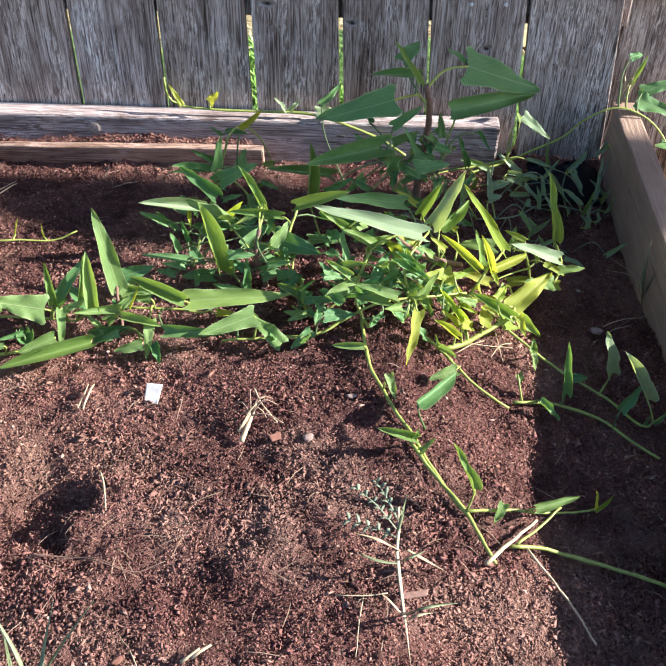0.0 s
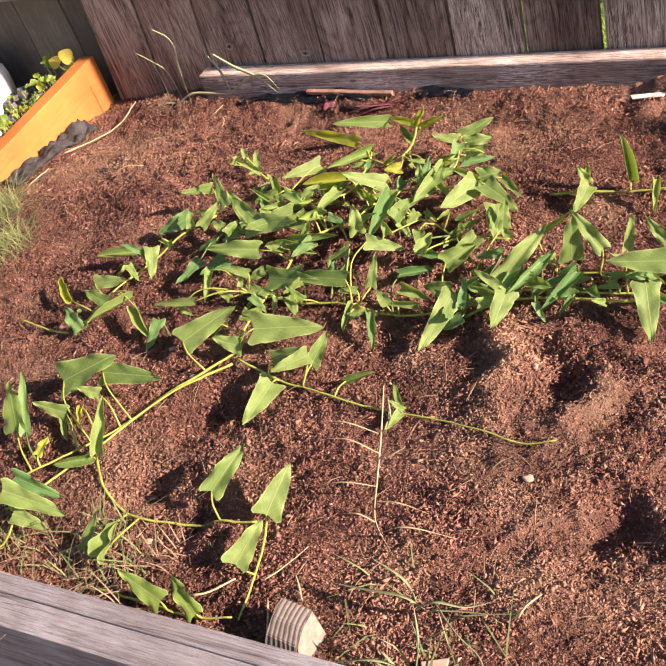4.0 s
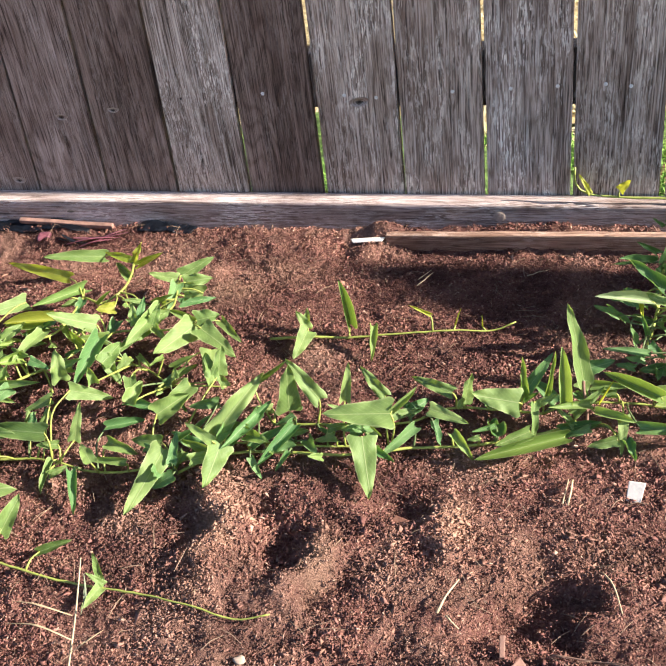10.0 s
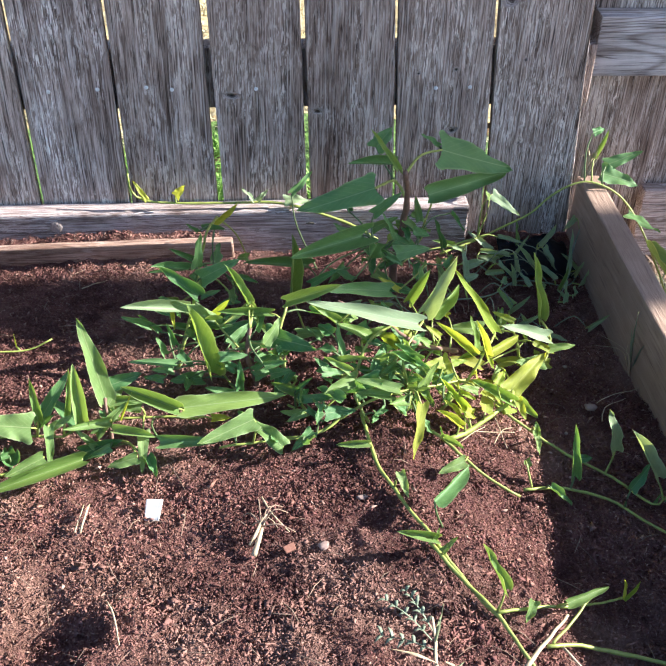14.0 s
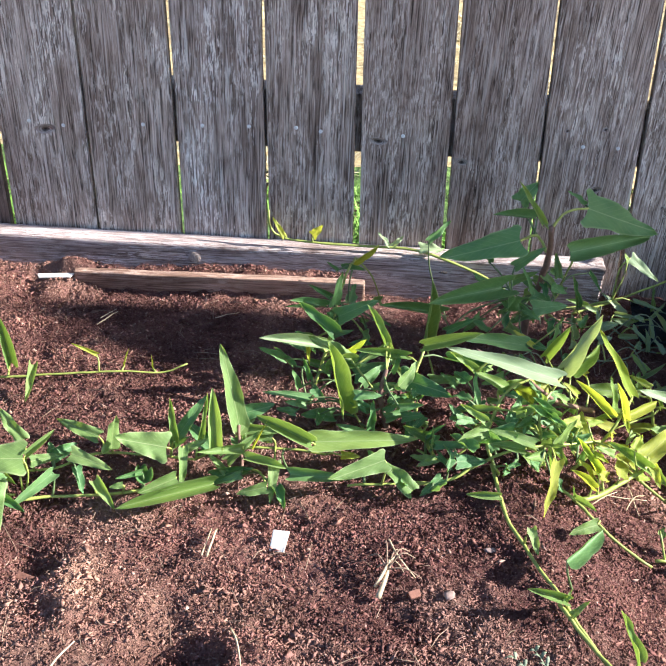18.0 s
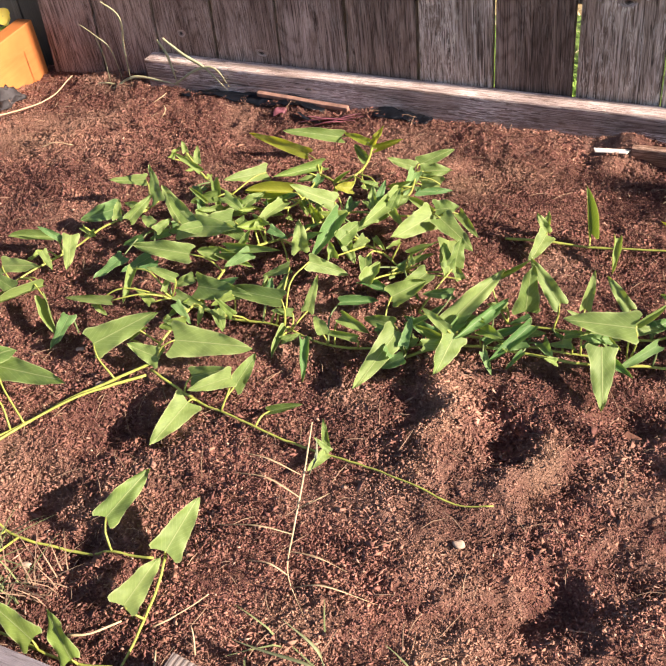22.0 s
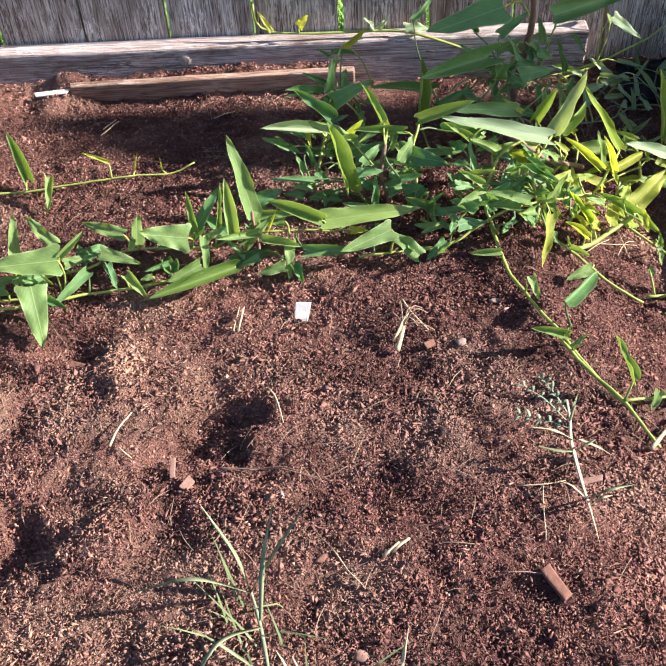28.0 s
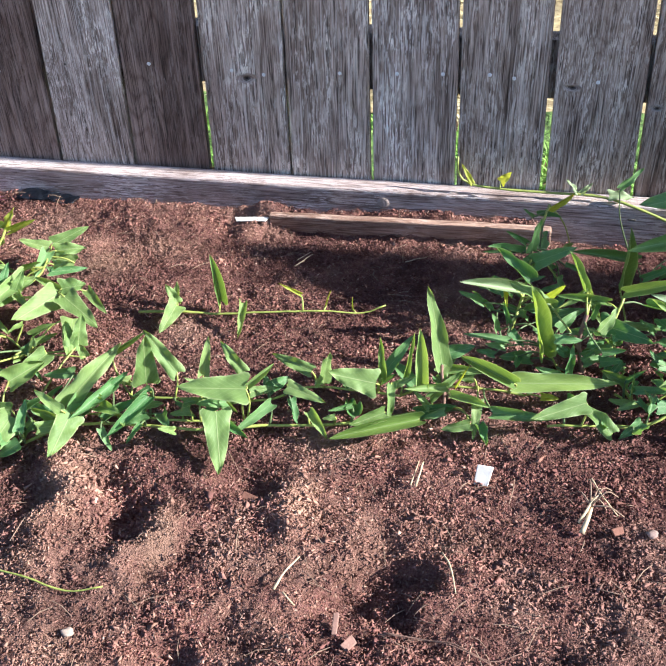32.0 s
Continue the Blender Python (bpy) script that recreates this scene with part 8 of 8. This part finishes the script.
twig([(0.207, -0.691, 0.020), (0.219, -0.716, 0.020), (0.237, -0.731, 0.006)], 0.0021, STRAW)
twig([(0.195, -0.720, 0.010), (0.214, -0.719, 0.020), (0.224, -0.727, 0.010)], 0.0014, STRAW)
twig([(0.686, -0.447, 0.006), (0.704, -0.441, 0.015), (0.766, -0.413, 0.006)], 0.0014, STRAW)
twig([(0.683, -0.485, 0.005), (0.689, -0.469, 0.015), (0.729, -0.443, 0.010)], 0.0014, STRAW)
twig([(0.507, -0.567, 0.006), (0.524, -0.539, 0.010), (0.543, -0.525, 0.006)], 0.0014, STRAW)
twig([(0.475, -0.555, 0.010), (0.510, -0.548, 0.010), (0.541, -0.537, 0.010)], 0.0014, STRAW)
twig([(0.514, -0.503, 0.010), (0.519, -0.536, 0.010), (0.523, -0.571, 0.006)], 0.0014, STRAW)
twig([(0.457, -0.577, 0.006), (0.480, -0.556, 0.010), (0.500, -0.541, 0.010)], 0.0014, STRAW)
twig([(0.007, -0.716, 0.005), (0.010, -0.699, 0.010), (0.012, -0.676, 0.005)], 0.0028, STRAW)
twig([(-0.241, -0.233, 0.005), (-0.229, -0.213, 0.010), (-0.221, -0.182, 0.010)], 0.0021, STRAW)
twig([(-0.066, -0.177, 0.005), (-0.049, -0.170, 0.010), (-0.031, -0.146, 0.005)], 0.0014, STRAW)
twig([(-1.225, -0.148, 0.005), (-1.221, -0.137, 0.015), (-1.228, -0.130, 0.020)], 0.0021, STRAW)
twig([(-1.321, -0.393, 0.010), (-1.291, -0.381, 0.020), (-1.265, -0.371, 0.010)], 0.0021, STRAW)
twig([(-1.530, -0.304, 0.010), (-1.497, -0.241, 0.020), (-1.484, -0.163, 0.020), (-1.475, -0.092, 0.030)], 0.0035, STRAW)
twig([(-1.527, -0.435, 0.006), (-1.510, -0.405, 0.015), (-1.522, -0.372, 0.010)], 0.0028, STRAW)
twig([(-1.262, -0.114, 0.010), (-1.247, -0.088, 0.020)], 0.0021, STRAW)
twig([(-0.010, -0.919, 0.006), (0.031, -0.918, 0.010), (0.068, -0.929, 0.010), (0.111, -0.939, 0.006)], 0.0014, STEM_BROWN)
twig([(0.001, -0.716, 0.006), (0.007, -0.680, 0.010)], 0.0021, STRAW)
twig([(-0.242, -0.209, 0.005), (-0.225, -0.173, 0.010)], 0.0014, STRAW)
twig([(0.135, -0.050, 0.008), (0.157, -0.068, 0.012), (0.174, -0.071, 0.008)], 0.0024, STEM_BROWN)
twig([(-0.378, -1.157, 0.006), (-0.358, -1.186, 0.010), (-0.341, -1.210, 0.010)], 0.0014, STRAW)
twig([(-0.384, -1.149, 0.010), (-0.343, -1.187, 0.030), (-0.315, -1.202, 0.020), (-0.295, -1.232, 0.010)], 0.0021, STEM_GREY)
twig([(-0.592, -1.170, 0.006), (-0.571, -1.149, 0.010), (-0.550, -1.120, 0.015)], 0.0021, STRAW)
twig([(-0.534, -1.182, 0.006), (-0.539, -1.170, 0.020), (-0.547, -1.162, 0.020)], 0.0021, STRAW)
twig([(-0.292, -1.145, 0.005), (-0.285, -1.132, 0.010), (-0.274, -1.113, 0.005)], 0.0028, STRAW)
twig([(0.175, -1.028, 0.006), (0.193, -1.017, 0.008)], 0.0042, STRAW)
twig([(0.115, -1.020, 0.005), (0.130, -1.045, 0.010), (0.143, -1.061, 0.005)], 0.0014, STRAW)
twig([(0.165, -1.032, 0.006), (0.183, -1.020, 0.008)], 0.0042, STRAW)
twig([(0.337, -0.952, 0.005), (0.333, -0.986, 0.006), (0.330, -1.017, 0.005)], 0.0014, STRAW)
twig([(0.310, -0.953, 0.005), (0.336, -0.955, 0.008), (0.362, -0.948, 0.005)], 0.0014, STRAW)

root_thing = thing("dry_root", "pale frayed dry root lying on the soil", "root")
part("root", tube(spline(over_soil([(0.197, -0.757, 0.006), (0.203, -0.742, 0.012), (0.209, -0.722, 0.016)]), 0.004), 0.0034, 0.0014, 7, 0.5), STRAW, root_thing, smooth=True)
for dx, dy, up in ((-0.022, 0.020, 0.012), (0.024, 0.024, 0.016), (0.038, -0.004, 0.006), (-0.004, 0.034, 0.020), (0.014, 0.030, 0.010), (0.030, 0.012, 0.020)):
    part("rootlet", tube(spline(over_soil([(0.206, -0.728, 0.016), (0.206 + 0.5 * dx, -0.728 + 0.6 * dy, 0.014 + up), (0.206 + dx, -0.728 + dy, up)]), 0.005), 0.0011, 0.0005, 5), STRAW_BITS, root_thing, smooth=True)

tuft_thing = thing("grass_weed", "dark green grass weed beside the front board", "weed")
blade(tuft_thing, [(-0.376, -1.239, 0.010), (-0.387, -1.228, 0.050), (-0.407, -1.229, 0.070)], 0.0046, GRASS)
blade(tuft_thing, [(-0.376, -1.239, 0.010), (-0.359, -1.224, 0.070), (-0.330, -1.208, 0.090)], 0.0046, GRASS)
blade(tuft_thing, [(-0.382, -1.231, 0.010), (-0.407, -1.246, 0.050), (-0.462, -1.257, 0.030)], 0.0046, GRASS)
blade(tuft_thing, [(-0.380, -1.240, 0.010), (-0.392, -1.247, 0.040), (-0.420, -1.244, 0.050)], 0.0035, GRASS)
blade(tuft_thing, [(-0.384, -1.168, 0.030), (-0.405, -1.170, 0.050), (-0.457, -1.168, 0.040), (-0.497, -1.164, 0.030)], 0.0046, GRASS)
blade(tuft_thing, [(-0.392, -1.169, 0.030), (-0.398, -1.163, 0.070), (-0.439, -1.150, 0.080)], 0.0046, GRASS)
blade(tuft_thing, [(-0.395, -1.174, 0.030), (-0.370, -1.169, 0.050), (-0.339, -1.161, 0.040), (-0.317, -1.140, 0.020)], 0.0046, GRASS)
blade(tuft_thing, [(-0.378, -1.231, 0.010), (-0.376, -1.208, 0.040), (-0.387, -1.179, 0.060)], 0.0035, GRASS)
blade(tuft_thing, [(-0.372, -1.238, 0.010), (-0.359, -1.231, 0.040), (-0.356, -1.210, 0.060)], 0.0035, GRASS)
blade(tuft_thing, [(-0.376, -1.242, 0.006), (-0.395, -1.234, 0.010), (-0.430, -1.211, 0.006)], 0.0048, STRAW)

twig([(-0.671, -1.211, 0.010), (-0.647, -1.202, 0.015), (-0.628, -1.176, 0.006)], 0.003, STRAW)
twig([(-0.549, -1.246, 0.006), (-0.556, -1.226, 0.010), (-0.574, -1.193, 0.006)], 0.003, STRAW)
